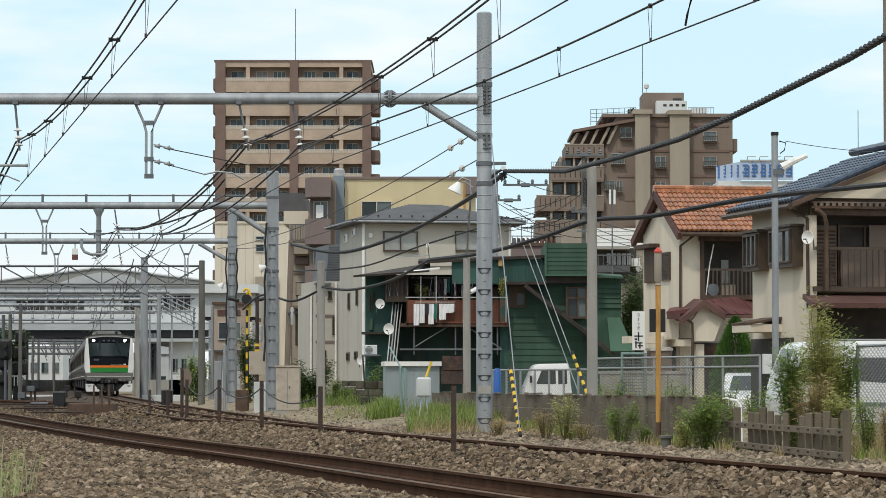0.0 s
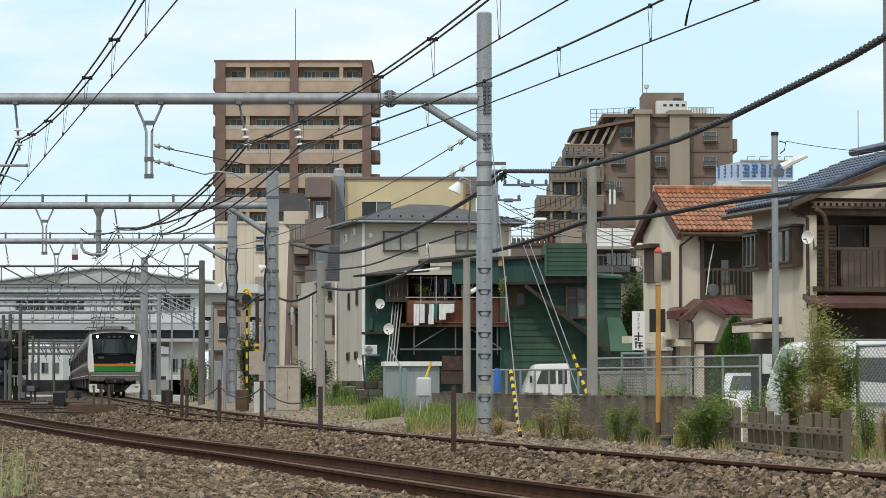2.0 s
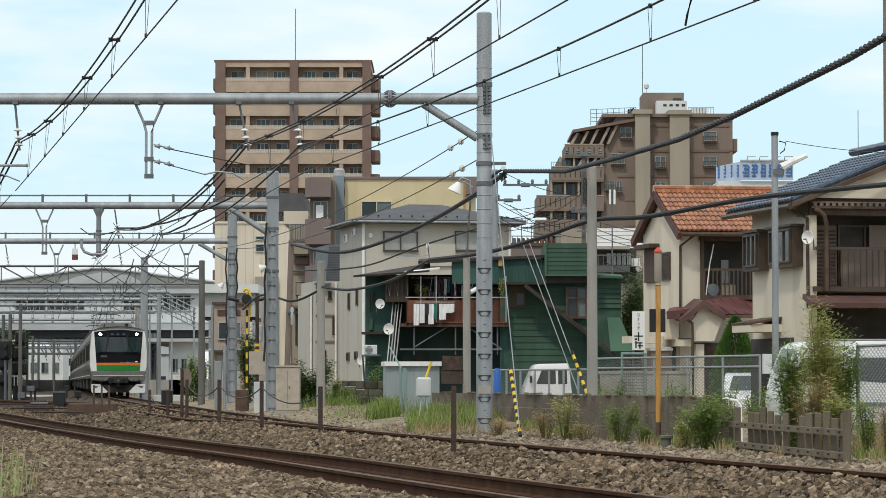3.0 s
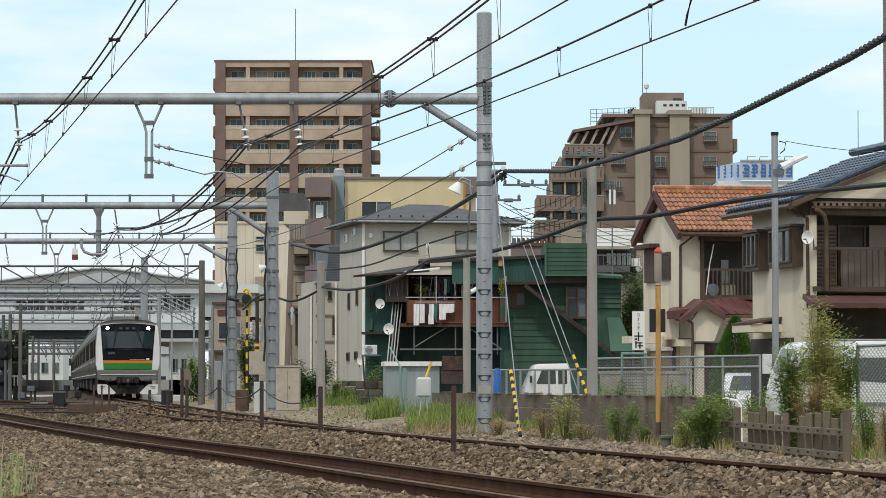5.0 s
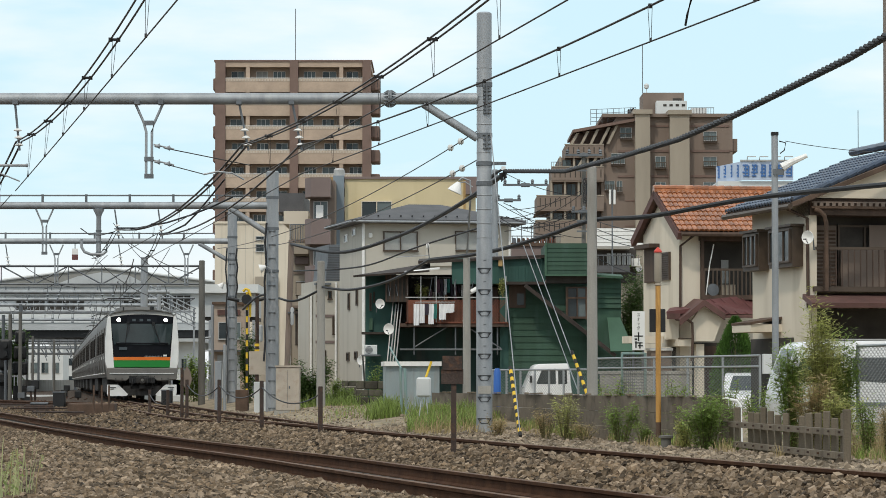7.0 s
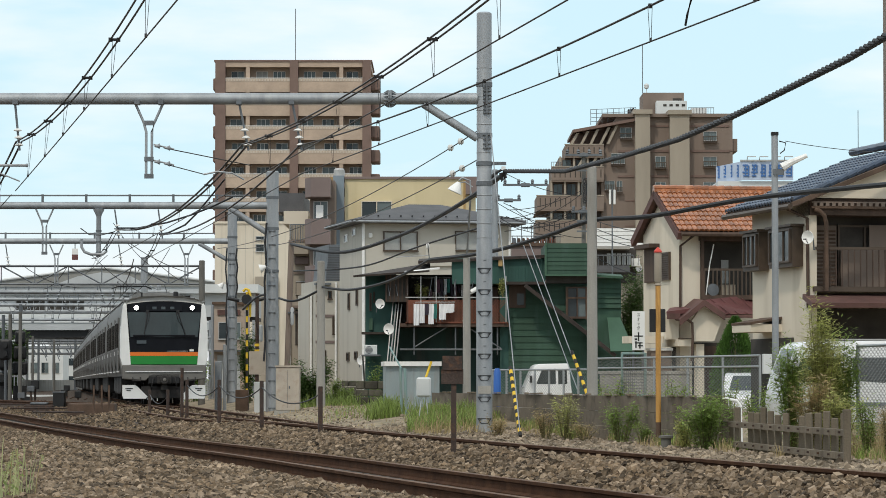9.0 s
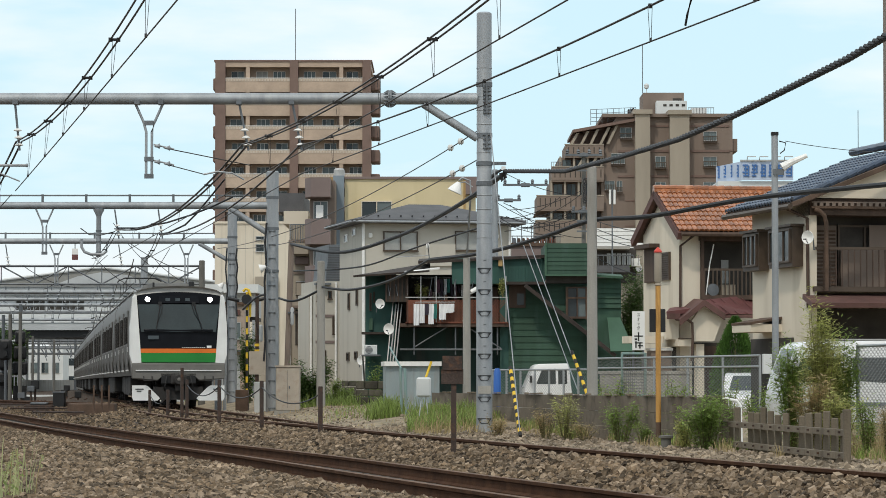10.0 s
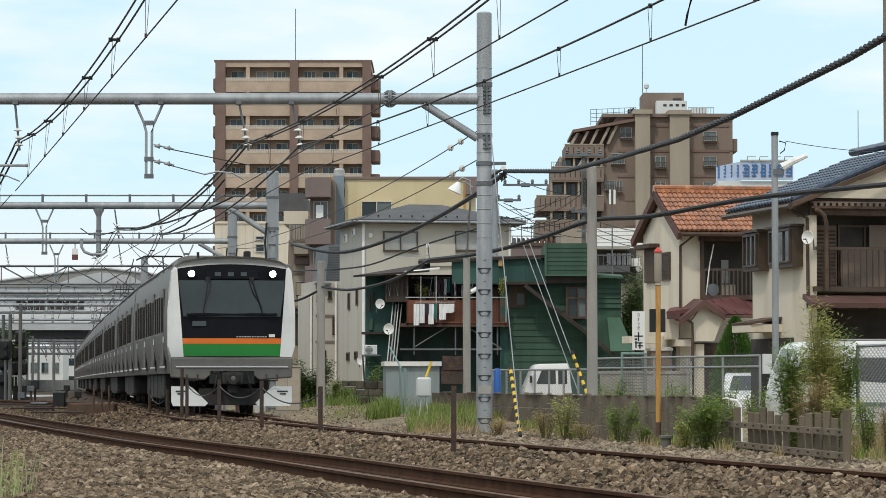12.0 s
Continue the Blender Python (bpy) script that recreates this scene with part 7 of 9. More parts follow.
# distant town behind the station and the houses
rt = random.Random(21)
for i in range(26):
    dd = rt.uniform(540, 640) if i < 18 else rt.uniform(430, 620)
    along = rt.uniform(-0.142, -0.04) if i < 18 else rt.uniform(0.013, 0.064)
    w_, h_ = rt.uniform(4, 11), rt.uniform(5.0, 8.5) if i < 18 else rt.uniform(9, 20)
    t = thing("far_building", "distant plain town building with small windows", "building", pose(along * dd, dd, -0.4), group="far buildings")
    bx("wall", M[rt.choice(("station_pale", "station", "grey_wall", "taupe_pale") if i < 18 else ("taupe_pale", "station", "grey_wall", "taupe"))], t, 0, w_, 0, 8, 0, h_)
    bx("roof", M["slate"], t, -0.2, w_ + 0.2, -0.2, 8.2, h_, h_ + 0.3)
    for k in range(int(h_ // 3)):
        for j in range(int(w_ // 2.4)):
            bx("window", M["glass"], t, 0.6 + 2.4 * j, 1.9 + 2.4 * j, -0.04, 0.02, 1.0 + 3 * k, 2.2 + 3 * k)


# ---- far portals, trusses, poles and signals before the station ----
def truss(x0, x1, y, z0, z1, n, label):
    t = thing("truss_beam", label, "railway gantry", pose(0, y, 0), group="portal beams")
    bar("top_chord", M["galv_dark"], t, [(x0, 0, z1), (x1, 0, z1)], 0.07, 6)
    bar("bottom_chord", M["galv_dark"], t, [(x0, 0, z0), (x1, 0, z0)], 0.05, 6)
    for i in range(n):
        xa, xb = x0 + (x1 - x0) * i / n, x0 + (x1 - x0) * (i + 1) / n
        bar("diagonal", M["galv_dark"], t, [(xa, 0, z0 if i % 2 else z1), (xb, 0, z1 if i % 2 else z0)], 0.04, 5)
        bar("strut", M["galv_dark"], t, [(xa, 0, z0), (xa, 0, z1)], 0.03, 5)
    return t


truss(-34, -12.735, 171, 5.946, 6.903, 12, "old grey lattice truss across the station throat")
truss(-52, -20.1, 262, 6.468, 7.567, 16, "distant grey lattice truss across the tracks")
for y_, x1_, z_ in ((222, -18.779, 6.953), (240, -21.139, 6.91), (259, -22.358, 6.945), (285, -25.347, 6.92), (310, -28.11, 6.757), (345, -31.581, 6.471)):
    portal_beam(-0.142 * y_ - 4, x1_, y_, z_, 0.13, (), "distant galvanised pipe beam of the station portals", rod=y_ < 250)


def plain_pole(name, x, y, z0, z1, r0, r1, material, label, category="pole", group="line poles"):
    b = bmesh.new()
    lathe(b, (0, 0, 0), [(r0, 0), (r0 + (r1 - r0) * 0.5, (z1 - z0) / 2), (r1, z1 - z0 - 0.02), (r1 * 0.7, z1 - z0)], 14)
    o = solo(name, b, M[material], label, category, group, smooth=True)
    o.matrix_basis = pose(x, y, z0)
    return o


for gx_x, y_, zt, r_, mt, lb in ((-11.191, 150, 6.41, 0.165, "pole_grey", "grey concrete line pole with a cap"),
                                 (-19.872, 215, 9.089, 0.28, "galv", "grey steel portal pole at the station throat"),
                                 (-20.208, 230, 7.659, 0.17, "galv", "slim grey steel pole at the station throat"),
                                 (-24.569, 260, 6.742, 0.22, "concrete", "grey concrete pole near the station"),
                                 (-36.052, 300, 4.781, 0.12, "pole_grey", "thin far pole beside the sidings"),
                                 (-35.507, 280, 4.757, 0.12, "pole_grey", "thin far pole beside the sidings"),
                                 (-19.598, 150, 4.023, 0.10, "pole_grey", "dark slim post beside the sidings"),
                                 (-20.07, 150, 3.919, 0.10, "pole_grey", "dark slim post beside the sidings"),
                                 (-12.115, 170, 4.816, 0.10, "galv", "slim grey post near the cream building"),
                                 (-4, 106, 4.731, 0.15, "concrete", "concrete post carrying cables beside the grey house"),
                                 (0.675, 92, 4.318, 0.12, "concrete", "slim concrete pole before the green house"),
                                 (3.229, 70, 5.427, 0.122, "concrete", "pale round concrete pole at the trackside"),
                                 (5.444, 125, 9.65, 0.095, "pole_grey", "grey concrete utility pole behind the houses"),
                                 (2.012, 125, 8.992, 0.14, "galv", "steel utility pole behind the houses"),
                                 (11.065, 86, 8.005, 0.012, "galv_dark", "thin roof mast behind the blue roof")):
    plain_pole("line_pole", gx_x, y_, -0.45, zt, r_, r_ * 0.82, mt, lb)
b = tube(bmesh.new(), [(-5.637, 116, -0.4), (-5.437, 116, 5.858)], 0.11, 10)
solo("line_pole", b, M["taupe"], "leaning weathered utility pole beside the flats", "pole", "line poles", smooth=True)


def cross_arm(x, y, z, half, n, label):
    t = thing("insulator_rack", label, "insulator rack", pose(x, y, z), group="insulator racks")
    bx("bar", M["galv_dark"], t, -half, half, -0.2, -0.12, -0.04, 0.04)
    bx("collar", M["galv_dark"], t, -0.17, 0.17, -0.16, 0.1, -0.07, 0.07)
    for i in range(n):
        xx = -half + 0.08 + (2 * half - 0.16) * i / max(1, n - 1)
        b = lathe(bmesh.new(), (xx, -0.16, 0.04), [(0.03, 0), (0.07, 0.03), (0.05, 0.08), (0.07, 0.11), (0.03, 0.18)], 10)
        part("insulator", b, M["galv_dark"], t)


cross_arm(5.444, 125, 9.54, 0.721, 4, "steel cross arm with grey insulators on a utility pole")
cross_arm(5.444, 125, 7.349, 0.48, 3, "lower steel cross arm with insulators on a utility pole")
cross_arm(3.192, 125, 8.379, 0.874, 4, "long steel cross arm with dark insulators behind the houses")
cross_arm(2.536, 125, 7.787, 0.48, 2, "steel frame arm behind the houses")
t = thing("pole_gear", "dark coils, cleats and a small can on the utility pole", "equipment", pose(5.444, 124.8, 0))
for q in range(16):
    part("coil", tube(bmesh.new(), [(0.10 * math.cos(k * 0.8 + q) + 0.05, -0.12 + 0.08 * math.sin(k * 0.8 + q), 7.7 + 0.06 * q + 0.05 * math.sin(2.1 * k)) for k in range(9)], 0.014, 5), M["cable"], t)
part("can", lathe(bmesh.new(), (0.34, -0.05, 7.15), [(0.12, 0), (0.15, 0.03), (0.15, 0.36), (0.10, 0.42)], 14), M["pole_grey"], t, "grey transformer can", smooth=True)
for zq in (6.55, 6.95, 8.9):
    bx("cleat", M["galv_dark"], t, -0.28, 0.32, -0.08, 0.0, zq, zq + 0.06)
rw = random.Random(4)
for i in range(12):
    za_, zb_ = rw.uniform(6.364, 8.992), rw.uniform(6.145, 8.335)
    wire("service_wire", sag((rw.uniform(1.835, 2.643), 125, za_), (rw.uniform(4.499, 5.591), 125, zb_), rw.uniform(0.1, 0.5), 10), 0.013, "thin dark service wire behind the houses", "cable", "cable", "cables", 5)
for i, (xa, xb, za_, zb_) in enumerate(((5.374, 7.169, 6.875, 5.937), (5.374, 7.168, 6.602, 5.545), (5.374, 7.07, 6.349, 5.388), (5.686, 6.97, 5.404, 4.447))):
    wire("service_wire", sag((xa, 120, za_), (xb, 112, zb_), 0.1, 8), 0.014, "thin dark service wire behind the houses", "cable", "cable", "cables", 5)
# far overhead wires gathered over the station throat
TRACKS = [line_far, line_near, lambda y: line_near(y) - 4.2 * min(1, max(0, (y - 85) / 45)), lambda y: line_near(y) - 8.6 * min(1, max(0, (y - 85) / 45))]
STOPS = (142, 171, 222, 259, 310, 360)
for tr in TRACKS:
    for ya, yb in zip(STOPS, STOPS[1:]):
        za_, zb_ = 6.15 - 0.002 * (ya - 142), 6.15 - 0.002 * (yb - 142)
        mes = sag((tr(ya), ya, za_), (tr(yb), yb, zb_), 0.55, 10)
        wire("messenger_wire", mes, 0.024, "distant messenger wire above the station throat", "copper", "wire", "far overhead wires", 4)
        wire("contact_wire", [(tr(ya), ya, 5.12), (tr(yb), yb, 5.12)], 0.017, "distant contact wire above the station throat", "copper", "wire", "far overhead wires", 4)
        b = bmesh.new()
        for k in (2, 4, 6, 8):
            tube(b, [mes[k], (mes[k].x, mes[k].y, 5.12)], 0.012, 4)
        solo("dropper", b, M["copper"], "fine droppers of a distant overhead span", "wire", "droppers")
for i in range(12):
    x0_ = -0.137 * 222 + 2 + 0.75 * i
    for yy_, zz_ in ((222, 6.953), (259, 6.945), (171, 5.946 + 0.08)):
        insulator_string(x0_ * yy_ / 222 + (i % 3) * 0.4, yy_, zz_ - 0.1, 2, 0.06 * ((i % 3) - 1), "small hanging insulator under a far portal") if (i + yy_) % 2 == 0 else None
for xa, za_, xb, zb_ in ((-21.839, 6.825, -19.491, 5.796), (-19.491, 6.825, -21.252, 5.708), (-17.142, 9.03, -15.381, 6.825), (-14.207, 7.707, -16.555, 5.356), (-18.316, 7.413, -15.675, 5.356), (-13.326, 5.943, -15.675, 7.707), (-16.702, 8.295, -13.326, 6.531)):
    wire("stay_strand", sag((xa, 168, za_), (xb, 172, zb_), 0.25, 8), 0.02, "thin slanting stay at the station throat", "copper", "wire", "far overhead wires", 4)
for i in range(8):
    xh = -0.13 * 262 + 1 + i * 1.6
    y_hanger(xh - 3, 259, 6.945 - 0.1, 1.3)


def signal(x, y, zt, label):
    t = thing("rail_signal", label, "railway signal", pose(x, y, -0.4), group="signals")
    bar("post", M["galv_dark"], t, [(0, 0, 0), (0, 0, zt + 0.4)], 0.07, 8)
    b = box(bmesh.new(), -0.3, 0.3, -0.12, 0.12, zt - 0.6, zt + 0.4)
    soften(b, 0.12, 2)
    hd = part("signal_head", b, M["black"], t, "black signal head")
    for q in range(2):
        b = tube(bmesh.new(), [(0, -0.12, zt - 0.3 + 0.4 * q), (0, -0.4, zt - 0.3 + 0.4 * q)], 0.13, 10)
        part("hood", b, M["black"], hd)


signal(-20.276, 150, 2.766, "black multi-lamp signal seen from behind beside the sidings")
for x_, zc_, n_ in ((-19.75, 2.6, 3), (-20.55, 2.1, 3)):
    t = thing("rail_signal", "tall black multi-lamp signal cluster beside the sidings", "railway signal", pose(x_, 151, -0.4), group="signals")
    bar("post", M["galv_dark"], t, [(0, 0.2, 0), (0, 0.2, zc_ + 2.2)], 0.08, 8)
    for q in range(n_):
        b = box(bmesh.new(), -0.34 + 0.06 * q, 0.36 - 0.05 * q, -0.15, 0.12, zc_ - 1.1 + 0.72 * q, zc_ - 0.48 + 0.72 * q)
        soften(b, 0.10, 2)
        hd = part("signal_head", b, M["black"], t, "black signal head")
        part("hood", tube(bmesh.new(), [(0, -0.12, zc_ - 0.8 + 0.72 * q), (0, -0.42, zc_ - 0.8 + 0.72 * q)], 0.15, 12), M["black"], hd)
    bx("cable_box", M["black"], t, -0.3, 0.3, -0.1, 0.2, 0.3, 1.0)
# far portals and a railing beyond and before the bridge
for dd_, zt_ in ((345, 6.2), (375, 6.0), (405, 6.3), (440, 6.0), (475, 6.2)):
    t = thing("far_portal", "grey pipe portal beyond the station bridge", "gantry", pose(-38.893 * dd_ / 300, dd_, -0.4), group="far portals")
    wd_ = (-31.135 - -38.893) * dd_ / 300
    for k in range(2):
        bar("beam", M["galv_dark"], t, [(0, 0, zt_ - 0.9 * k), (wd_, 0, zt_ - 0.9 * k)], 0.13, 6)
    for k in range(10):
        bar("lattice_bar", M["galv_dark"], t, [(wd_ * k / 10, 0, zt_), (wd_ * (k + 0.5) / 10, 0, zt_ - 0.9)], 0.05, 4)
    for k in (0.18, 0.36, 0.62, 0.9):
        bar("post", M["galv_dark"], t, [(wd_ * k, 0, 0), (wd_ * k, 0, zt_)], 0.14, 6)
    for k in range(6):
        bar("hanger", M["galv_dark"], t, [(wd_ * (0.1 + 0.15 * k), 0, zt_ - 0.9), (wd_ * (0.13 + 0.15 * k), 0, zt_ - 1.9)], 0.05, 4)
t = thing("stair_tower", "dark stair tower with steel columns under the station bridge", "stair tower", pose(-30.241, 317, -0.4))
bx("wall", M["slate"], t, 0, 2.105, 0.8, 2.2, 0, 5.564 + 0.4)
for k in range(6):
    bx("column", M["galv_dark"], t, 0.388 * k, 0.388 * k + 0.14, -0.1, 0.1, 0, 5.564 + 0.4)
for k in range(9):
    bx("tread", M["galv"], t, 0.222 * k, 0.222 * (k + 1), 0.1, 0.7, 0.5 + 0.42 * k, 0.58 + 0.42 * k)
bar("handrail", M["galv"], t, [(0, 0, 1.4), (2.105, 0, 5.0)], 0.05, 6)
t = thing("siding_railing", "pale steel railing beside the sidings", "railing", pose(-22.89, 165, -0.4))
for k in range(2):
    bar("rail", M["galv"], t, [(0, 0, 1.412 + 0.4 - 0.35 * k), (1.384, 0, 1.412 + 0.4 - 0.35 * k)], 0.03, 6)
for k in range(9):
    bar("post", M["galv"], t, [(0.173 * k, 0, 0), (0.173 * k, 0, 1.47 + 0.4)], 0.03, 6)
for gx_, gy0, gy1, wd in ((-14.222, -0.04517, 0.373, 0.22), (-20.361, -0.03127, 1.224, 0.3), (-10.227, 0.0908, 0.444, 0.2)):
    t = thing("relay_box", "dark steel trackside relay box on the ballast", "equipment box", pose(gx_, 0, 0), group="relay boxes")
    yy = 120 if wd < 0.25 else 140
    t.location.x = gx_ * yy / (120 if wd < 0.25 else 140)
    t.location.y = yy
    bx("case", M["black"] if wd < 0.29 else M["galv_dark"], t, -wd, wd, -0.2, 0.2, -0.4, max(gy1, 0.35), bevel=0.02)
    bx("lid", M["galv_dark"], t, -wd - 0.02, wd + 0.02, -0.22, 0.22, max(gy1, 0.35), max(gy1, 0.35) + 0.04)
b = box(bmesh.new(), -10.976, -9.6, 94.6, 95.4, -0.3, 0.137)
soften(b, 0.03)
solo("cable_trough", b, M["rust"], "rusty brown steel trough box across the ballast", "equipment box")
for gx_ in (-10.14, -9.91, -9.697):
    bar_o = solo("trough_post", tube(bmesh.new(), [(gx_, 94, -0.4), (gx_, 94, 0.668)], 0.03, 6), M["rust"], "thin rusty steel post at the trough", "post", "trough posts")

# level-crossing gear beside the second pole
t = thing("crossing_mast", "yellow and black banded crossing mast with hoods", "crossing signal", pose(-7.758, 128, -0.45))
H = 4.326 + 0.45
for i in range(20):
    bar("band", M["yellow"] if i % 2 else M["guard_black"], t, [(0, 0, H * i / 20), (0, 0, H * (i + 1) / 20)], 0.048, 10)
b = tube(bmesh.new(), [(0, -0.05, H - 0.3), (0, -0.4, H - 0.3)], 0.2, 14)
part("lamp_hood", b, M["black"], t)
b = tube(bmesh.new(), [(0.12, 0, H - 1.0), (0.12, 0, H - 0.1), (0.06, 0, H + 0.08), (-0.06, 0, H + 0.12), (-0.16, 0, H + 0.02)], 0.055, 8)
part("hooked_pipe", b, M["yellow"], t, "hooked yellow pipe over the lamp", smooth=True)
for k in (-1, 1):
    b = tube(bmesh.new(), [(k * 0.3, -0.1, H - 0.35), (k * 0.75, -0.15, H - 0.25)], 0.07, 8)
    part("lamp_hood", b, M["black"], t)
t = thing("crossing_mast", "slim striped crossing mast with a white board", "crossing signal", pose(-7.011, 122, -0.45))
H = 4.095 + 0.45
bar("mast", M["iron"], t, [(0, 0, 0), (0, 0, H)], 0.07, 10)
bx("board", M["box_beige"], t, -0.298, 0.298, -0.12, -0.07, 1.048 + 0.45, 1.921 + 0.45, "rust-edged pale board")
bx("white_case", M["station"], t, 0.08526, 0.213, -0.3, 0, 2.283 + 0.45, 2.922 + 0.45, "", 0.04)
for i in range(4):
    bx("chevron", M["yellow"], t, -0.09, 0.09, -0.09, -0.06, 1.9 + 0.22 * i, 2.0 + 0.22 * i)
for x0, x1, z1, dd, mt in ((-6.536, -6.047, 0.77, 112, "station_pale"), (-6.254, -6.035, 1.188, 114, "box_beige"), (-8.329, -8.082, 1.512, 118, "galv"), (-8.496, -8.387, 2.212, 125, "galv")):
    b = box(bmesh.new(), x0, x1, dd, dd + 0.4, -0.45, z1)
    soften(b, 0.02)
    solo("equipment_case", b, M[mt], "upright trackside equipment case by the second pole", "equipment box", "equipment cases")
t = thing("control_cabinet", "large beige steel control cabinet on a concrete base", "cabinet", pose(-4.992, 104, -0.45))
wd = 0.382
bx("base", M["concrete"], t, -wd - 0.05, wd + 0.05, -0.05, 0.8, 0, -0.157 + 0.45)
c = bx("case", M["box_beige"], t, -wd, wd, 0, 0.75, -0.157 + 0.45, 1.24 + 0.45, "", 0.02)
bx("cap", M["box_beige"], t, -wd - 0.03, wd + 0.03, -0.03, 0.78, 1.24 + 0.45, 1.294 + 0.45)
bx("door_seam", M["galv_dark"], c, -0.004, 0.004, -0.006, 0.0, -0.06605 + 0.45, 1.149 + 0.45)
bx("lock", M["galv_dark"], c, 0.04, 0.08, -0.02, 0.0, 1.0, 1.08)
# floodlights on the poles
def floodlight(x, y, z, lean, label, reach=0.0, size=1.0):
    t = thing("floodlight", label, "lamp", pose(x, y, z, 0, lean, 0), group="floodlights")
    b = lathe(bmesh.new(), (0, 0, 0), [(a * size, c * size) for a, c in ((0.05, 0.16), (0.08, 0.12), (0.20, -0.10), (0.21, -0.14), (0.16, -0.14))], 16)
    part("shade", b, M["white"], t, "white enamel shade", smooth=True)
    bar("arm", M["galv"], t, [(0, 0, 0.14), (0.15, 0, 0.24), (0.4, 0, 0.2)], 0.02, 6)
    if reach:
        bar("bracket", M["galv"], t, [(0.4, 0, 0.2), (0.4, reach, 0.24)], 0.025, 6)


floodlight(0.378, 90, 6.179, 25, "white bell floodlight on a bent arm")
floodlight(-6.157, 110.4, 4.665, 70, "white bell floodlight on the second pole", 0.6, 0.72)
floodlight(-9.73, 142, 5.015, 40, "small white floodlight before the station", 0.0, 0.75)
b = tube(bmesh.new(), [(0.441, 90, 6.369), (0.536, 90, 6.448), (0.756, 90, 6.369), (0.772, 90, 5.974), (0.676, 92, 4.238)], 0.03, 6)
solo("lamp_bracket", b, M["galv"], "bent grey lamp bracket tube on the slim pole", "bracket", smooth=True)
t = thing("speed_board", "small red and white square board hung under a beam", "sign", pose(-16.164, 141.93, 6.382))
bx("red_half", M["maroon"], t, -0.13, 0.13, -0.02, 0.02, -0.26, -0.02)
bx("white_half", M["white"], t, -0.13, 0.13, -0.02, 0.02, -0.02, 0.24)
bx("stem", M["galv_dark"], t, -0.02, 0.02, 0.0, 0.03, 0.2, 0.6)
# curved pipe under the second beam
b = tube(bmesh.new(), [(-12.40, 110.8, 5.66), (-12.39, 110.8, 5.38), (-12.29, 110.8, 5.22), (-12.08, 110.8, 5.14), (-11.66, 110.8, 5.14), (-11.55, 110.8, 5.24), (-11.50, 110.8, 5.55)], 0.05, 8)
solo("arm_loop", b, M["galv"], "bent galvanised pipe loop under the beam", "bracket", smooth=True)


# ---- trackside things ----
M.update(
    mesh_wire=mat("mesh_wire", (0.34, 0.36, 0.37), 0.5, 0.5, var=0.1, scale=5, bump=0.0),
    mesh_dull=mat("mesh_dull", (0.17, 0.18, 0.18), 0.6, 0.3, var=0.15, scale=5, bump=0.0),
    leaf=leaf_mat("leaf", (0.235, 0.33, 0.08), -0.45),
    leaf_dark=leaf_mat("leaf_dark", (0.075, 0.13, 0.035), -0.4),
    conifer_green=leaf_mat("conifer_green", (0.075, 0.155, 0.03), -0.4),
    reed=leaf_mat("reed", (0.46, 0.48, 0.24), -0.3),
    leaf_light=leaf_mat("leaf_light", (0.44, 0.45, 0.16), -0.4),
    straw=leaf_mat("straw", (0.42, 0.33, 0.17), -0.35),
    grass=leaf_mat("grass", (0.21, 0.28, 0.07), -0.45),
    stem=mat("stem", (0.14, 0.13, 0.06), 0.8, var=0.2, scale=5, bump=0.1),
    car_white=mat("car_white", (0.78, 0.79, 0.80), 0.25, var=0.04, scale=2, bump=0.0, spec=0.6),
    car_glass=mat("car_glass", (0.03, 0.04, 0.045), 0.06, var=0.2, scale=1, bump=0.0, spec=0.8),
    rubber=mat("rubber", (0.02, 0.02, 0.02), 0.8, var=0.2, scale=6, bump=0.1),
    shed_teal=mat("shed_teal", (0.27, 0.325, 0.34), 0.6, var=0.15, scale=2, bump=0.1, streak=True, stain=(0.25, 0.2, 0.16), stain_amt=0.4),
    cloth_white=mat("cloth_white", (0.75, 0.76, 0.78), 0.9, var=0.08, scale=4, bump=0.2),
    cloth_dark=mat("cloth_dark", (0.06, 0.05, 0.07), 0.9, var=0.3, scale=4, bump=0.2),
    cloth_teal=mat("cloth_teal", (0.05, 0.20, 0.18), 0.9, var=0.2, scale=4, bump=0.2),
    cloth_plum=mat("cloth_plum", (0.16, 0.08, 0.11), 0.9, var=0.2, scale=4, bump=0.2),
    mossy=mat("mossy", (0.085, 0.078, 0.06), 0.95, var=0.4, scale=3.0, bump=0.5, fine=18, stain=(0.05, 0.07, 0.025), stain_amt=0.6, rand=0.3),
    paper_sign=mat("paper_sign", (0.72, 0.73, 0.72), 0.6, var=0.06, scale=2, bump=0.0),
)


def rail_post(x, y, z1, w, label):
    b = bmesh.new()
    box(b, -w, w, -w, w, 0, z1 + 0.25)
    soften(b, 0.008)
    o = solo("cable_post", b, M["iron"], label, "post", "cable posts")
    o.matrix_basis = pose(x, y, -0.25, 0, 0, 20)
    return o


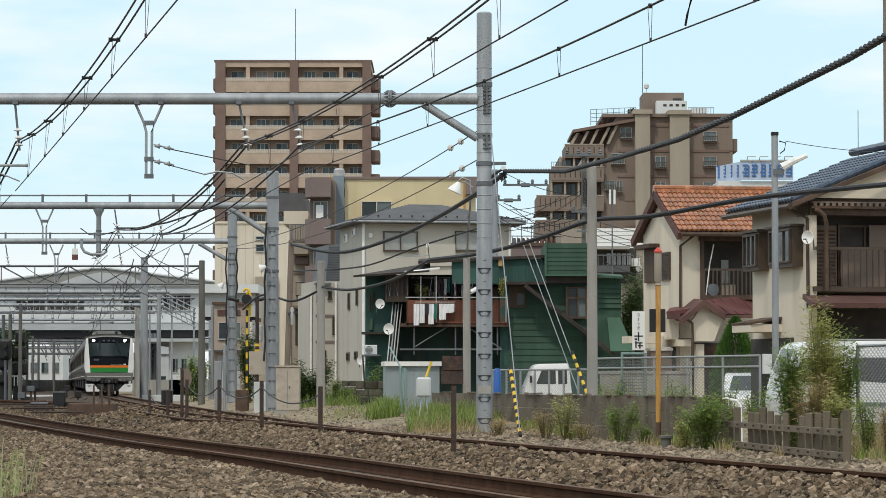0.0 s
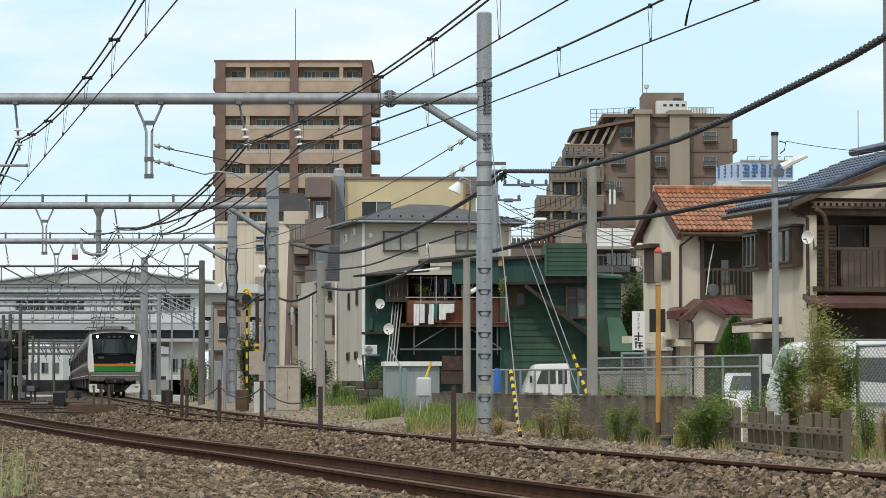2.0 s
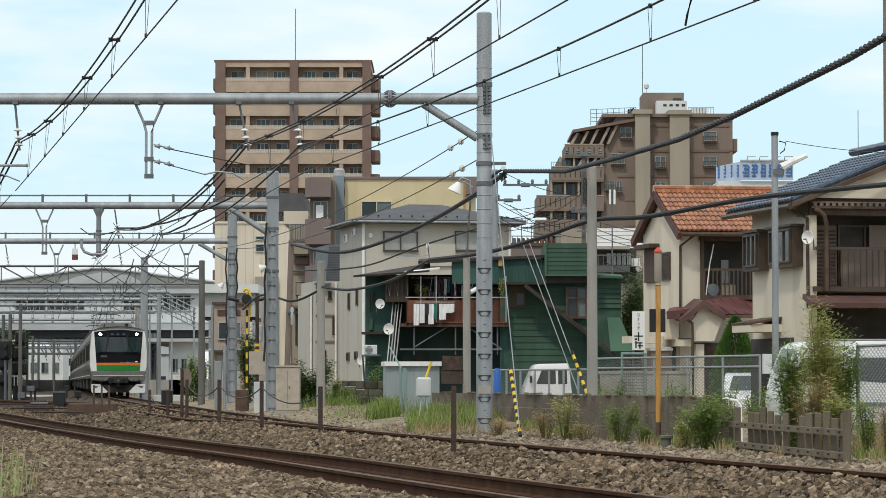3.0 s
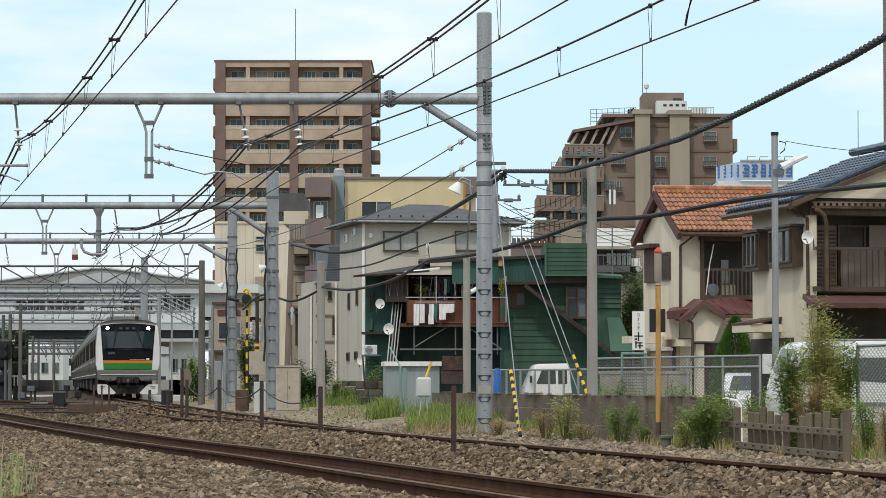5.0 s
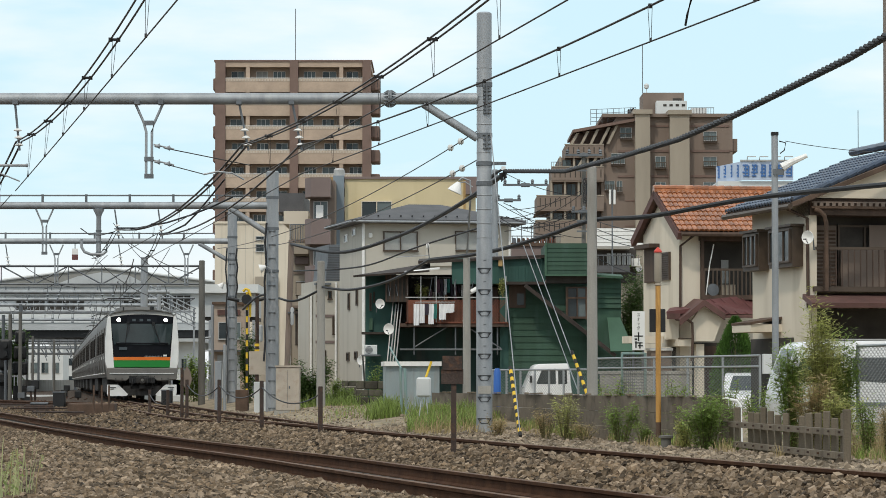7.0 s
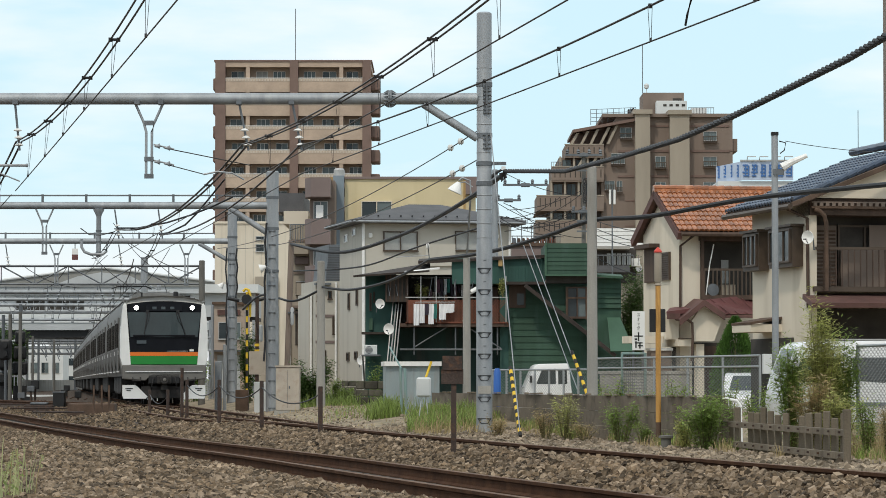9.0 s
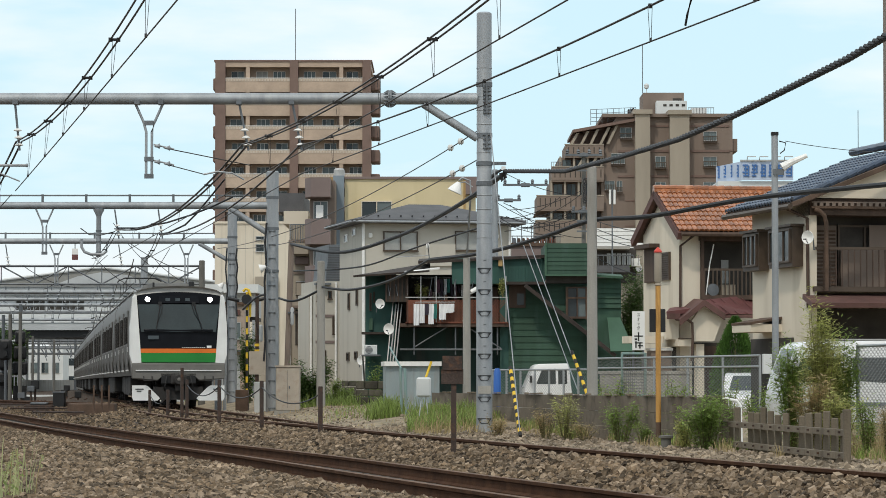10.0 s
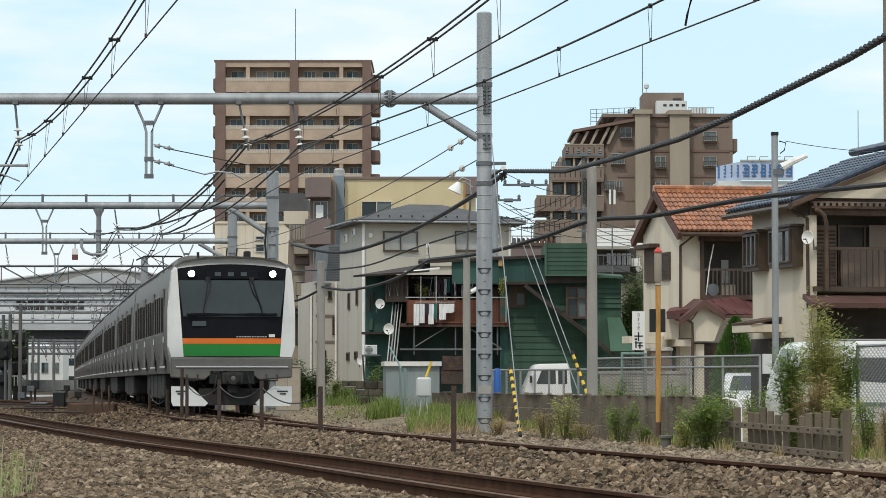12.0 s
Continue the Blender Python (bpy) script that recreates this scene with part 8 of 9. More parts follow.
POSTS = []
for x_, y_, z_ in ((-7.518, 83, 0.562), (-6.46, 76, 0.578), (-5.806, 72, 1.077), (-5.655, 71.5, 0.813), (-4.458, 64.5, 0.806), (-3.277, 58.5, 0.781), (-1.969, 52, 0.687)):
    rail_post(x_, y_, z_, 0.032, "rust-brown square post carrying a slack cable")
    POSTS.append(Vector((x_, y_, z_ - 0.12)))
for i in (0, 3, 4, 5):
    if i + 1 < len(POSTS):
        wire("slack_cable", sag(POSTS[i], POSTS[i + 1], 0.22, 10), 0.012, "slack dark cable between the trackside posts", "cable", "cable", "cables", 5)
t = thing("marker_board", "rust-brown trackside marker board seen from behind on a post", "sign", pose(0.133, 40, -0.2))
bx("post", M["iron"], t, -0.033, 0.033, -0.03, 0.03, 0, 0.904 + 0.2)
bx("board", M["iron"], t, -0.154, 0.119, -0.045, -0.03, 0.729 + 0.2, 0.917 + 0.2)
bx("upper_board", M["iron"], t, -0.14, 0.105, -0.06, -0.045, 0.904 + 0.2, 1.078 + 0.2)
t = thing("marker_board", "faded brown pointed marker board seen from behind", "sign", pose(-10.203, 129, -0.42))
b = bmesh.new()
prism(b, [(-0.203, 0.863 + 0.42), (-0.06762, 0.48 + 0.42), (0.06762, 0.48 + 0.42), (0.203, 0.863 + 0.42), (0.135, 1.178 + 0.42), (0, 1.403 + 0.42), (-0.135, 1.178 + 0.42)], -0.02, 0.02)
part("board", b, M["taupe"], t)
bar("post", M["iron"], t, [(0, 0.05, 0), (0, 0.05, 1.245 + 0.42)], 0.04, 8)


def striped_guy(p0, p1, top, n, label):
    """Stay wire with a yellow and black guard round its lower end."""
    t = thing("stay_wire", label, "stay wire", pose(*p0), group="stay wires")
    p0, p1, top = Vector(p0), Vector(p1), Vector(top)
    bar("wire", M["galv"], t, [(0, 0, 0), top - p0], 0.012, 6)
    for i in range(n):
        a, b_ = (p1 - p0) * (i / n), (p1 - p0) * ((i + 1) / n)
        bar("guard_band", M["yellow"] if i % 2 else M["guard_black"], t, [a, b_], 0.039, 10)


striped_guy((1.577, 66, -0.343), (1.403, 67.5, 1.068), (1.036, 70.4, 6.257), 19, "steel stay wire with a yellow and black guard")
striped_guy((3.61, 74, -0.4), (3.006, 75.5, 1.475), (2.113, 80, 4.273), 19, "steel stay wire with a yellow and black guard")
wire("stay_strand", [(3.158, 76, 0.578), (1.973, 80, 4.203)], 0.012, "second bare stay wire", "galv", "stay wire", "stay wires")

# signal lamp post, orange
t = thing("signal_post", "orange steel post with a lamp tube and black box", "post", pose(4.057, 61, -0.42))
H = 2.582 + 0.42
bar("post", M["orange_pole"], t, [(0, 0, 0), (0, 0, H)], 0.05, 12)
bar("rusty_foot", M["rust"], t, [(0, 0, 0), (0, 0, 0.42)], 0.053, 12, "rust-eaten foot")
b = lathe(bmesh.new(), (0, 0, H), [(0.03, -0.02), (0.065, 0.0), (0.045, 0.04), (0.07, 0.08), (0.07, 0.586), (0.06, 0.618)], 14)
part("lamp_tube", b, M["taupe_pale"], t, "cloudy pale lamp tube", smooth=True)
b = lathe(bmesh.new(), (0, 0, H + 0.618), [(0.08, 0), (0.075, 0.03), (0.01, 0.10)], 14)
part("cap", b, M["red_sign"], t, "red cap")
bx("black_box", M["black"], t, -0.16, 0.139, -0.02, 0.1, 1.698 + 0.42, 2.134 + 0.42, "", 0.01)

b = lathe(bmesh.new(), (4.02, 58.4, -0.46), [(0.09, 0), (0.09, 0.20), (0.13, 0.21), (0.13, 0.25), (0.05, 0.26)], 14)
solo("pipe_stub", b, M["pole_grey"], "short grey capped pipe stub beside the orange post", "pipe", smooth=True)

# lamp pole with street light and meter box
t = thing("street_lamp", "grey steel pole with a long white street light", "street lamp", pose(7.503, 73, -0.45))
bar("pole", M["galv"], t, [(0, 0, 0), (0, 0, 6.383 + 0.45)], 0.075, 12)
bx("pole_cap", M["black"], t, -0.08, 0.08, -0.08, 0.08, 6.332 + 0.45, 6.409 + 0.45)
b = tube(bmesh.new(), [(0.153, -0.1, 5.602 + 0.45), (0.357, -0.1, 5.717 + 0.45), (0.714, -0.1, 5.871 + 0.45)], 0.10, 8, 0.05)
part("lamp_head", b, M["white"], t, "long white lamp head", smooth=True)
bx("bracket", M["galv_dark"], t, -0.05, 0.2, -0.12, 0.05, 5.435 + 0.45, 5.563 + 0.45)
bar("fitting_loop", M["cable"], t, [(0.1, 0, 6.204 + 0.45), (0.25, 0, 6.165 + 0.45), (0.22, 0, 5.999 + 0.45), (0.12, 0, 5.922 + 0.45)], 0.015, 6)
bx("meter_box", M["station_pale"], t, -0.306, -0.102, -0.25, 0.0, 0.941 + 0.45, 1.387 + 0.45, "grey meter box", 0.01)
bx("striped_sleeve", M["yellow"], t, -0.1, 0.1, -0.1, 0.1, 0.2, 0.75)
for i in range(3):
    bx("black_stripe", M["guard_black"], t, -0.102, 0.102, -0.102, 0.102, 0.26 + 0.17 * i, 0.34 + 0.17 * i)


# boundary: concrete board wall, then an openwork fence of old posts
WALL = lambda y: 4.969 + (y - 58) * (1.307 - 4.969) / 20
def board_wall():
    t = thing("board_wall", "weathered grey-brown concrete board wall with posts along the line", "wall")
    rw_ = random.Random(6)
    y = 58.0
    while y < 84:
        y2 = y + 2.6
        xa, xb = WALL(y), WALL(y2)
        for k in range(3):
            z0 = -0.46 + 0.315 * k
            b = bmesh.new()
            v = [(xa - 0.03, y + 0.03, z0), (xb - 0.03, y2 - 0.03, z0), (xb - 0.03, y2 - 0.03, z0 + 0.306), (xa - 0.03, y + 0.03, z0 + 0.306)]
            lo = [b.verts.new(p) for p in v]
            hi = [b.verts.new((p[0] + 0.06, p[1], p[2])) for p in v]
            b.faces.new(lo)
            b.faces.new(hi[::-1])
            for i in range(4):
                b.faces.new((lo[i], hi[i], hi[(i + 1) % 4], lo[(i + 1) % 4]))
            part("plank", b, M["wall_board"], t)
        for k in range(5):
            u = rw_.random()
            cx, cy = xa + (xb - xa) * u, y + (y2 - y) * u
            q = box(bmesh.new(), cx - 0.04, cx + 0.05, cy - rw_.uniform(0.1, 0.5), cy + rw_.uniform(0.1, 0.5), 0.482, 0.487 + rw_.uniform(0.004, 0.035))
            soften(q, 0.004)
            part("coping_scrap", q, M["old_concrete"], t)
        b = box(bmesh.new(), xa + 0.02, xa + 0.14, y - 0.07, y + 0.07, -0.46, 0.46)
        soften(b, 0.012)
        part("wall_post", b, M["old_concrete"], t)
        y = y2


board_wall()


def open_fence():
    t = thing("post_fence", "old grey post-and-rail fence with gaps and uneven tops", "fence")
    rng = random.Random(12)
    A, B = Vector((5.86, 47.0, 0)), Vector((4.969, 58.0, 0))
    n = 17
    for i in range(n):
        if i == 0 or rng.random() < 0.10:
            continue
        p = A.lerp(B, i / n)
        h = rng.uniform(0.22, 0.34)
        b = bmesh.new()
        box(b, -0.05, 0.05, -0.045, 0.045, 0, h + 0.46)
        soften(b, 0.015)
        o = part("upright", b, M["old_concrete"], t)
        o.matrix_basis = pose(p.x + 0.09, p.y, -0.46, 0, rng.uniform(-1.5, 1.5), -20)
    for z0 in (-0.37, -0.03):
        b = bmesh.new()
        d_ = (B - A).normalized()
        nx = Vector((d_.y, -d_.x, 0)) * 0.05
        v = [A + nx, B + nx, B - nx, A - nx]
        lo = [b.verts.new((p.x, p.y, z0)) for p in v]
        hi = [b.verts.new((p.x, p.y, z0 + 0.095)) for p in v]
        b.faces.new(lo[::-1])
        b.faces.new(hi)
        for i in range(4):
            b.faces.new((lo[i], lo[(i + 1) % 4], hi[(i + 1) % 4], hi[i]))
        r = part("fence_rail", b, M["old_concrete"], t)
        for i in range(14):
            p = A.lerp(B, (i + 0.3) / 14) - Vector((0.055, 0.0, 0))
            q = box(bmesh.new(), p.x - 0.03, p.x + 0.01, p.y - 0.015, p.y + 0.015, z0 + 0.04, z0 + 0.07)
            part("bolt", q, M["iron"], r)
    b = box(bmesh.new(), A.x - 0.055, A.x + 0.055, A.y - 0.06, A.y + 0.06, -0.46, 0.36)
    soften(b, 0.015)
    part("end_post", b, M["old_concrete"], t)


open_fence()


def chain_fence(a, b_, z0, z1, posts, label, double=False):
    """Chain-link fence between two points: posts, top rail, woven wires."""
    t = thing("chain_fence", label, "fence", group="chain-link fences")
    a, b_ = Vector((*a, 0)), Vector((*b_, 0))
    L_ = (b_ - a).length
    for i in range(posts + 1):
        p = a.lerp(b_, i / posts)
        bar("fence_post", M["mesh_wire"], t, [(p.x, p.y, -0.46), (p.x, p.y, z1 + 0.02)], 0.03, 8)
    for z in ((z1, z1 - 0.25) if double else (z1,)):
        bar("top_rail", M["mesh_wire"], t, [(a.x, a.y, z), (b_.x, b_.y, z)], 0.025, 8)
    bm = bmesh.new()
    h = z1 - z0
    step = 0.085
    u = -h
    d_ = (b_ - a) / L_
    while u < L_:
        for sg in (1, -1):
            q0, q1 = (u, z0), (u + h, z1)
            if sg < 0:
                q0, q1 = (u, z1), (u + h, z0)
            s0, s1 = max(0, -q0[0] / h), min(1, (L_ - q0[0]) / h)
            if s1 > s0:
                e0 = (q0[0] + h * s0, q0[1] + (q1[1] - q0[1]) * s0)
                e1 = (q0[0] + h * s1, q0[1] + (q1[1] - q0[1]) * s1)
                f0, f1 = a + d_ * e0[0], a + d_ * e1[0]
                tube(bm, [(f0.x, f0.y, e0[1]), (f1.x, f1.y, e1[1])], 0.0032, 3)
        u += step
    tagged(part("woven_mesh", bm, M["mesh_dull"], t, "woven grey wire mesh"), kind="stuff")


chain_fence((3.872, 84), (7.249, 74), 0.0, 1.364, 5, "grey chain-link fence with a double top rail", True)
chain_fence((1.383, 90), (3.994, 86), 0.0, 1.095, 7, "low grey chain-link fence before the parked truck")
chain_fence((6.921, 54), (7.473, 50), -0.3, 1.353, 2, "tall chain-link fence before the parked van")
for x0, x1 in ((4.854, 5.11), (5.344, 5.621)):
    b = tube(bmesh.new(), [(x0 - 0.12, 61, 0.42), (x0, 61, 0.442), (x1 - 0.08, 61, 0.399), (x1 - 0.02, 61, 0.314), (x1, 61, -0.46)], 0.028, 8)
    tube(b, [(x0 + 0.02, 61, 0.431), (x0 + 0.04, 61, -0.46)], 0.028, 8)
    solo("guard_hoop", b, M["white"], "white bent pipe guard hoop behind the fence", "barrier", "guard hoops", smooth=True)

# low pale wall of the yard behind the fence
t = thing("yard_wall", "low stained concrete yard wall behind the chain-link fence", "wall", pose(4.25, 88, -0.46))
for k in range(4):
    bx("wall_panel", M["concrete"], t, 0.02 + 0.62 * k, 0.61 + 0.62 * k, 0, 0.14, 0, 1.44)
bx("coping", M["concrete"], t, -0.03, 2.53, -0.03, 0.17, 1.44, 1.52)

# gate of a green frame
b = bmesh.new()
for x_ in (4.538, 5.125):
    tube(b, [(x_, 82, -0.46), (x_, 82, 1.494)], 0.035, 8)
for gy_ in (1.48, 0.421):
    tube(b, [(4.538, 82, gy_), (5.125, 82, gy_)], 0.03, 8)
t = thing("mesh_gate", "green framed mesh gate panel", "gate")
part("gate_frame", b, M["teal_rust"], t)
for q in range(12):
    bar("mesh_bar", M["mesh_dull"], t, [(4.56 + 0.048 * q, 82.03, 0.42), (4.56 + 0.048 * q, 82.03, 1.47)], 0.006, 4)
for q in range(14):
    bar("mesh_bar", M["mesh_dull"], t, [(4.55, 82.035, 0.45 + 0.075 * q), (5.11, 82.035, 0.45 + 0.075 * q)], 0.006, 4)


# ---- vehicles ----
def wheel(parent, x, y, z, r):
    b = lathe(bmesh.new(), (x, y, z), [(r * 0.6, -0.09), (r, -0.07), (r, 0.07), (r * 0.6, 0.09)], 18, "y")
    w = part("wheel", b, M["rubber"], parent)
    b = lathe(bmesh.new(), (x, y - 0.09, z), [(r * 0.2, -0.02), (r * 0.6, -0.01), (r * 0.6, 0.02)], 14, "y")
    part("rim", b, M["alu"], w)


def vehicle(name, label, m, profile, wins, width, paint, wheels, extra=()):
    t = thing(name, label, "vehicle", m)
    b = prism(bmesh.new(), profile, 0, width)
    soften(b, 0.05, 2)
    part("body", b, M[paint], t, smooth=True)
    for nm, w in wins:
        b = prism(bmesh.new(), w, -0.008, 0.02)
        part(nm, b, M["car_glass"], t, "dark window glass")
    for x_, z_, r_ in wheels:
        wheel(t, x_, 0.05, z_, r_)
        wheel(t, x_, width - 0.05, z_, r_)
    return t


v = vehicle("kei_truck", "small white cab-over truck parked behind the wall", pose(2.866, 114, -0.46, 0, 0, 4),
            [(0.0, 0.45), (0.02, 1.0), (0.35, 1.78), (0.5, 1.86), (1.55, 1.88), (1.62, 1.7), (1.64, 0.75), (3.3, 0.75), (3.3, 0.45)],
            [("side_window", [(0.42, 1.15), (0.62, 1.66), (1.10, 1.70), (1.12, 1.15)]), ("rear_quarter_window", [(1.2, 1.15), (1.19, 1.68), (1.5, 1.68), (1.52, 1.15)])], 1.45, "car_white", [(0.75, 0.28, 0.27), (2.7, 0.28, 0.27)])
b = slab(bmesh.new(), [(0.03, 0.12, 1.02), (0.03, 1.33, 1.02), (0.36, 1.30, 1.76), (0.36, 0.15, 1.76)], 0.03)
part("windscreen", b, M["car_glass"], v)
bx("mirror", M["black"], v, 0.18, 0.26, -0.2, -0.05, 1.2, 1.45)
v = vehicle("white_van", "white van parked beside the house", pose(6.93, 66, -0.46, 0, 0, 6),
            [(0.0, 0.35), (-0.03, 0.85), (0.02, 1.12), (0.12, 1.45), (0.30, 1.93), (0.52, 2.05), (4.3, 2.08), (4.4, 1.9), (4.42, 0.4)],
            [("side_window", [(1.45, 1.25), (1.45, 1.72), (2.15, 1.72), (2.2, 1.6), (2.2, 1.28), (2.12, 1.2)]), ("rear_side_window", [(2.4, 1.22), (2.4, 1.72), (3.3, 1.72), (3.3, 1.22)]), ("front_door_window", [(0.22, 1.22), (0.38, 1.70), (1.20, 1.74), (1.22, 1.22)])], 1.69, "car_white", [(0.75, 0.32, 0.31), (3.5, 0.32, 0.31)])
b = slab(bmesh.new(), [(0.10, 0.2, 1.44), (0.10, 1.5, 1.44), (0.28, 1.45, 1.90), (0.28, 0.25, 1.90)], 0.03)
part("windscreen", b, M["car_glass"], v)
bx("roof_rail", M["alu"], v, 0.8, 4.2, 0.05, 0.12, 2.07, 2.10)
bx("side_trim", M["galv_dark"], v, 0.1, 4.3, -0.03, 0.0, 0.72, 0.80)
bx("mirror", M["black"], v, 0.14, 0.26, -0.22, -0.02, 1.2, 1.42)
v = vehicle("small_car", "small white hatchback parked behind the fence", pose(9.751, 95, -0.46, 0, 0, 82),
            [(0.0, 0.3), (0.0, 0.75), (0.3, 0.88), (0.85, 0.96), (1.3, 1.42), (1.7, 1.5), (2.6, 1.48), (3.2, 1.05), (3.4, 0.9), (3.4, 0.3)],
            [("side_window", [(1.0, 0.98), (1.38, 1.38), (2.0, 1.42), (2.0, 0.98)]), ("rear_side_window", [(2.08, 0.98), (2.08, 1.42), (2.5, 1.4), (2.9, 1.05)])], 1.55, "car_white", [(0.65, 0.29, 0.28), (2.8, 0.29, 0.28)])
b = slab(bmesh.new(), [(0.84, 0.15, 0.97), (0.84, 1.4, 0.97), (1.29, 1.3, 1.41), (1.29, 0.25, 1.41)], 0.03)
part("windscreen", b, M["car_glass"], v)

# ---- sheds, boxes, dishes by the green house ----
t = thing("storage_shed", "pale blue-grey steel storage shed with a white flat roof", "shed", pose(-1.587, 90, -0.46, 0, 0, 5))
wd = 1.494
bx("body", M["shed_teal"], t, 0, wd, 0, 1.2, 0, 1.205 + 0.46)
bx("roof", M["white"], t, -0.05, wd + 0.05, -0.12, 1.3, 1.205 + 0.46, 1.331 + 0.46, "white flat roof sheet")
for i in range(9):
    bx("rib", M["shed_teal"], t, wd * (i + 0.5) / 9 - 0.02, wd * (i + 0.5) / 9 + 0.02, -0.02, 0.0, 0.05, 1.174 + 0.46)
b = bmesh.new()
for x_ in (-1.031, -0.916):
    tube(b, [(x_, 82, -0.46), (x_ - 0.05, 82, 1.108)], 0.035, 8)
tube(b, [(-1.06, 82, 1.108), (-1.379, 84, 1.659)], 0.025, 6)
solo("pipe_prop", b, M["teal_rust"], "green painted pipe prop beside the shed", "post", smooth=True)
t = thing("meter_stand", "pale grey meter box on splayed legs in the grass", "equipment box", pose(-0.451, 76, -0.46))
bx("case", M["station_pale"], t, -0.173, 0.173, -0.15, 0.15, 0.405 + 0.46, 0.869 + 0.46, "", 0.04)
for s_ in (-1, 1):
    bar("leg", M["station_pale"], t, [(s_ * 0.05, 0, 0.405 + 0.46), (s_ * 0.16, 0, 0)], 0.015, 6)
bar("conduit", M["yellow"], t, [(0.05, 0.05, 0.869 + 0.46), (0.18, 0.1, 1.241 + 0.46)], 0.03, 8)


def dish(x, y, z, r, yaw, label):
    t = thing("satellite_dish", label, "satellite dish", pose(x, y, z, 0, 0, yaw), group="satellite dishes")
    b = bmesh.new()
    lathe(b, (0, 0, 0), [(0.01, 0.06), (r * 0.5, 0.045), (r * 0.85, 0.01), (r, -0.03), (r * 0.97, -0.035), (r * 0.5, 0.03), (0.01, 0.045)], 20, "y")
    part("reflector", b, M["white"], t, "off-white dish", smooth=True)
    bar("feed_arm", M["galv_dark"], t, [(0, 0, -r * 0.9), (0.02, -r * 1.1, -r * 0.3)], 0.012, 6)
    bx("feed", M["black"], t, -0.03, 0.05, -r * 1.2, -r * 1.05, -r * 0.38, -r * 0.22)
    bar("mount", M["galv_dark"], t, [(0, 0.05, 0), (0, 0.25, 0), (0, 0.3, -0.3)], 0.02, 6)


dish(-2.29, 117, 3.59, 0.184, 25, "round off-white satellite dish on the green wall")
dish(-1.945, 116.5, 2.67, 0.204, -20, "round off-white satellite dish on the green wall")
dish(-3.51, 139.6, 1.7, 0.22, 20, "white satellite dish low on the grey house")
dish(8.908, 78.8, 4.284, 0.166, -35, "oval white satellite dish at the corner of the cream house")
dish(8.529, 141.1, 5.75, 0.172, 30, "white satellite dish behind the houses")

# washing on the balcony
def garment(x, y, zt, w, h, material, label):
    b = bmesh.new()
    n = 5
    rows = []
    for j in range(4):
        z = zt - h * j / 3
        rows.append([b.verts.new((x + w * i / n - w / 2, y + 0.03 * math.sin(i * 2.1 + j), z + 0.01 * math.cos(i * 3))) for i in range(n + 1)])
    for p, q in zip(rows, rows[1:]):
        for i in range(n):
            b.faces.new((p[i], p[i + 1], q[i + 1], q[i]))
    r = bmesh.ops.extrude_face_region(b, geom=b.faces[:])
    bmesh.ops.translate(b, verts=[e for e in r["geom"] if isinstance(e, bmesh.types.BMVert)], vec=(0, 0.015, 0))
    solo("garment", b, M[material], label, "laundry", "washing on the balcony", smooth=True)


for x_, w_, h_, m_ in ((-0.962, 0.205, 0.778, "cloth_white"), (-0.758, 0.184, 0.696, "cloth_white"), (-0.594, 0.164, 0.41, "cloth_dark"), (-0.43, 0.205, 0.737, "cloth_white"), (-0.287, 0.143, 0.532, "cloth_teal"), (-0.02048, 0.246, 0.573, "cloth_white"), (0.225, 0.287, 0.328, "cloth_white"), (0.328, 0.164, 0.287, "cloth_white")):
    garment(x_, 117.2, 3.594, w_, h_, m_, "washed white and coloured clothes pegged over the balcony rail")
for i in range(9):
    garment(-0.166 + 0.125 * i, 118.6, 4.541, 0.105, 0.5 + 0.125 * (i % 3), ("cloth_plum", "cloth_dark", "cloth_white", "cloth_teal", "cloth_dark")[i % 5], "dark clothes on hangers under the balcony roof")
wire("clothes_pole", [(-1.004, 117.2, 3.656), (0.43, 117.2, 3.656)], 0.015, "thin clothes pole on the balcony", "alu", "pole", "clothes poles")
wire("clothes_pole", [(-1.161, 118.6, 4.582), (1.679, 118.6, 4.582)], 0.015, "thin clothes pole under the balcony roof", "alu", "pole", "clothes poles")

# upright shop sign by the lane, white with black brush lettering
t = thing("bar_sign", "tall white shop sign with black vertical lettering", "sign", pose(5.924, 98, 0))
for s_ in (-1, 1):
    bar("sign_post", M["galv_dark"], t, [(s_ * 0.15, 0.1, -0.46), (s_ * 0.15, 0.1, 2.752)], 0.03, 6)
bx("board", M["paper_sign"], t, -0.188, 0.188, 0, 0.08, 1.725, 2.906)
font_rows = (("\u30b9", 2.752, 0.117), ("\u30ca", 2.615, 0.117), ("\u30c3", 2.495, 0.094), ("\u30af", 2.358, 0.117))
for ch, zc_, sz in font_rows:
    cu = bpy.data.curves.new("lettering", "FONT")
    cu.body, cu.size, cu.extrude, cu.align_x = ch, sz, 0.004, "CENTER"
    ob = new("lettering", cu)
    dg = bpy.context.evaluated_depsgraph_get()
    me = bpy.data.meshes.new_from_object(ob.evaluated_get(dg))
    bpy.data.objects.remove(ob)
    o = new("lettering", me)
    me.materials.append(M["black"])
    o.parent = t
    o.matrix_basis = pose(0, -0.006, zc_, 90, 0, 0)
for xa, xb, za, zb in ((-0.13, 0.13, 2.135, 2.17), (-0.02, 0.02, 1.999, 2.272), (-0.12, -0.04, 2.033, 2.084), (-0.11, 0.12, 1.93, 1.964), (-0.10, -0.06, 1.793, 1.999), (0.02, 0.06, 1.776, 1.964), (-0.02, 0.13, 1.845, 1.879)):
    bx("brush_bar", M["black"], t, xa, xb, -0.012, 0.0, za, zb)
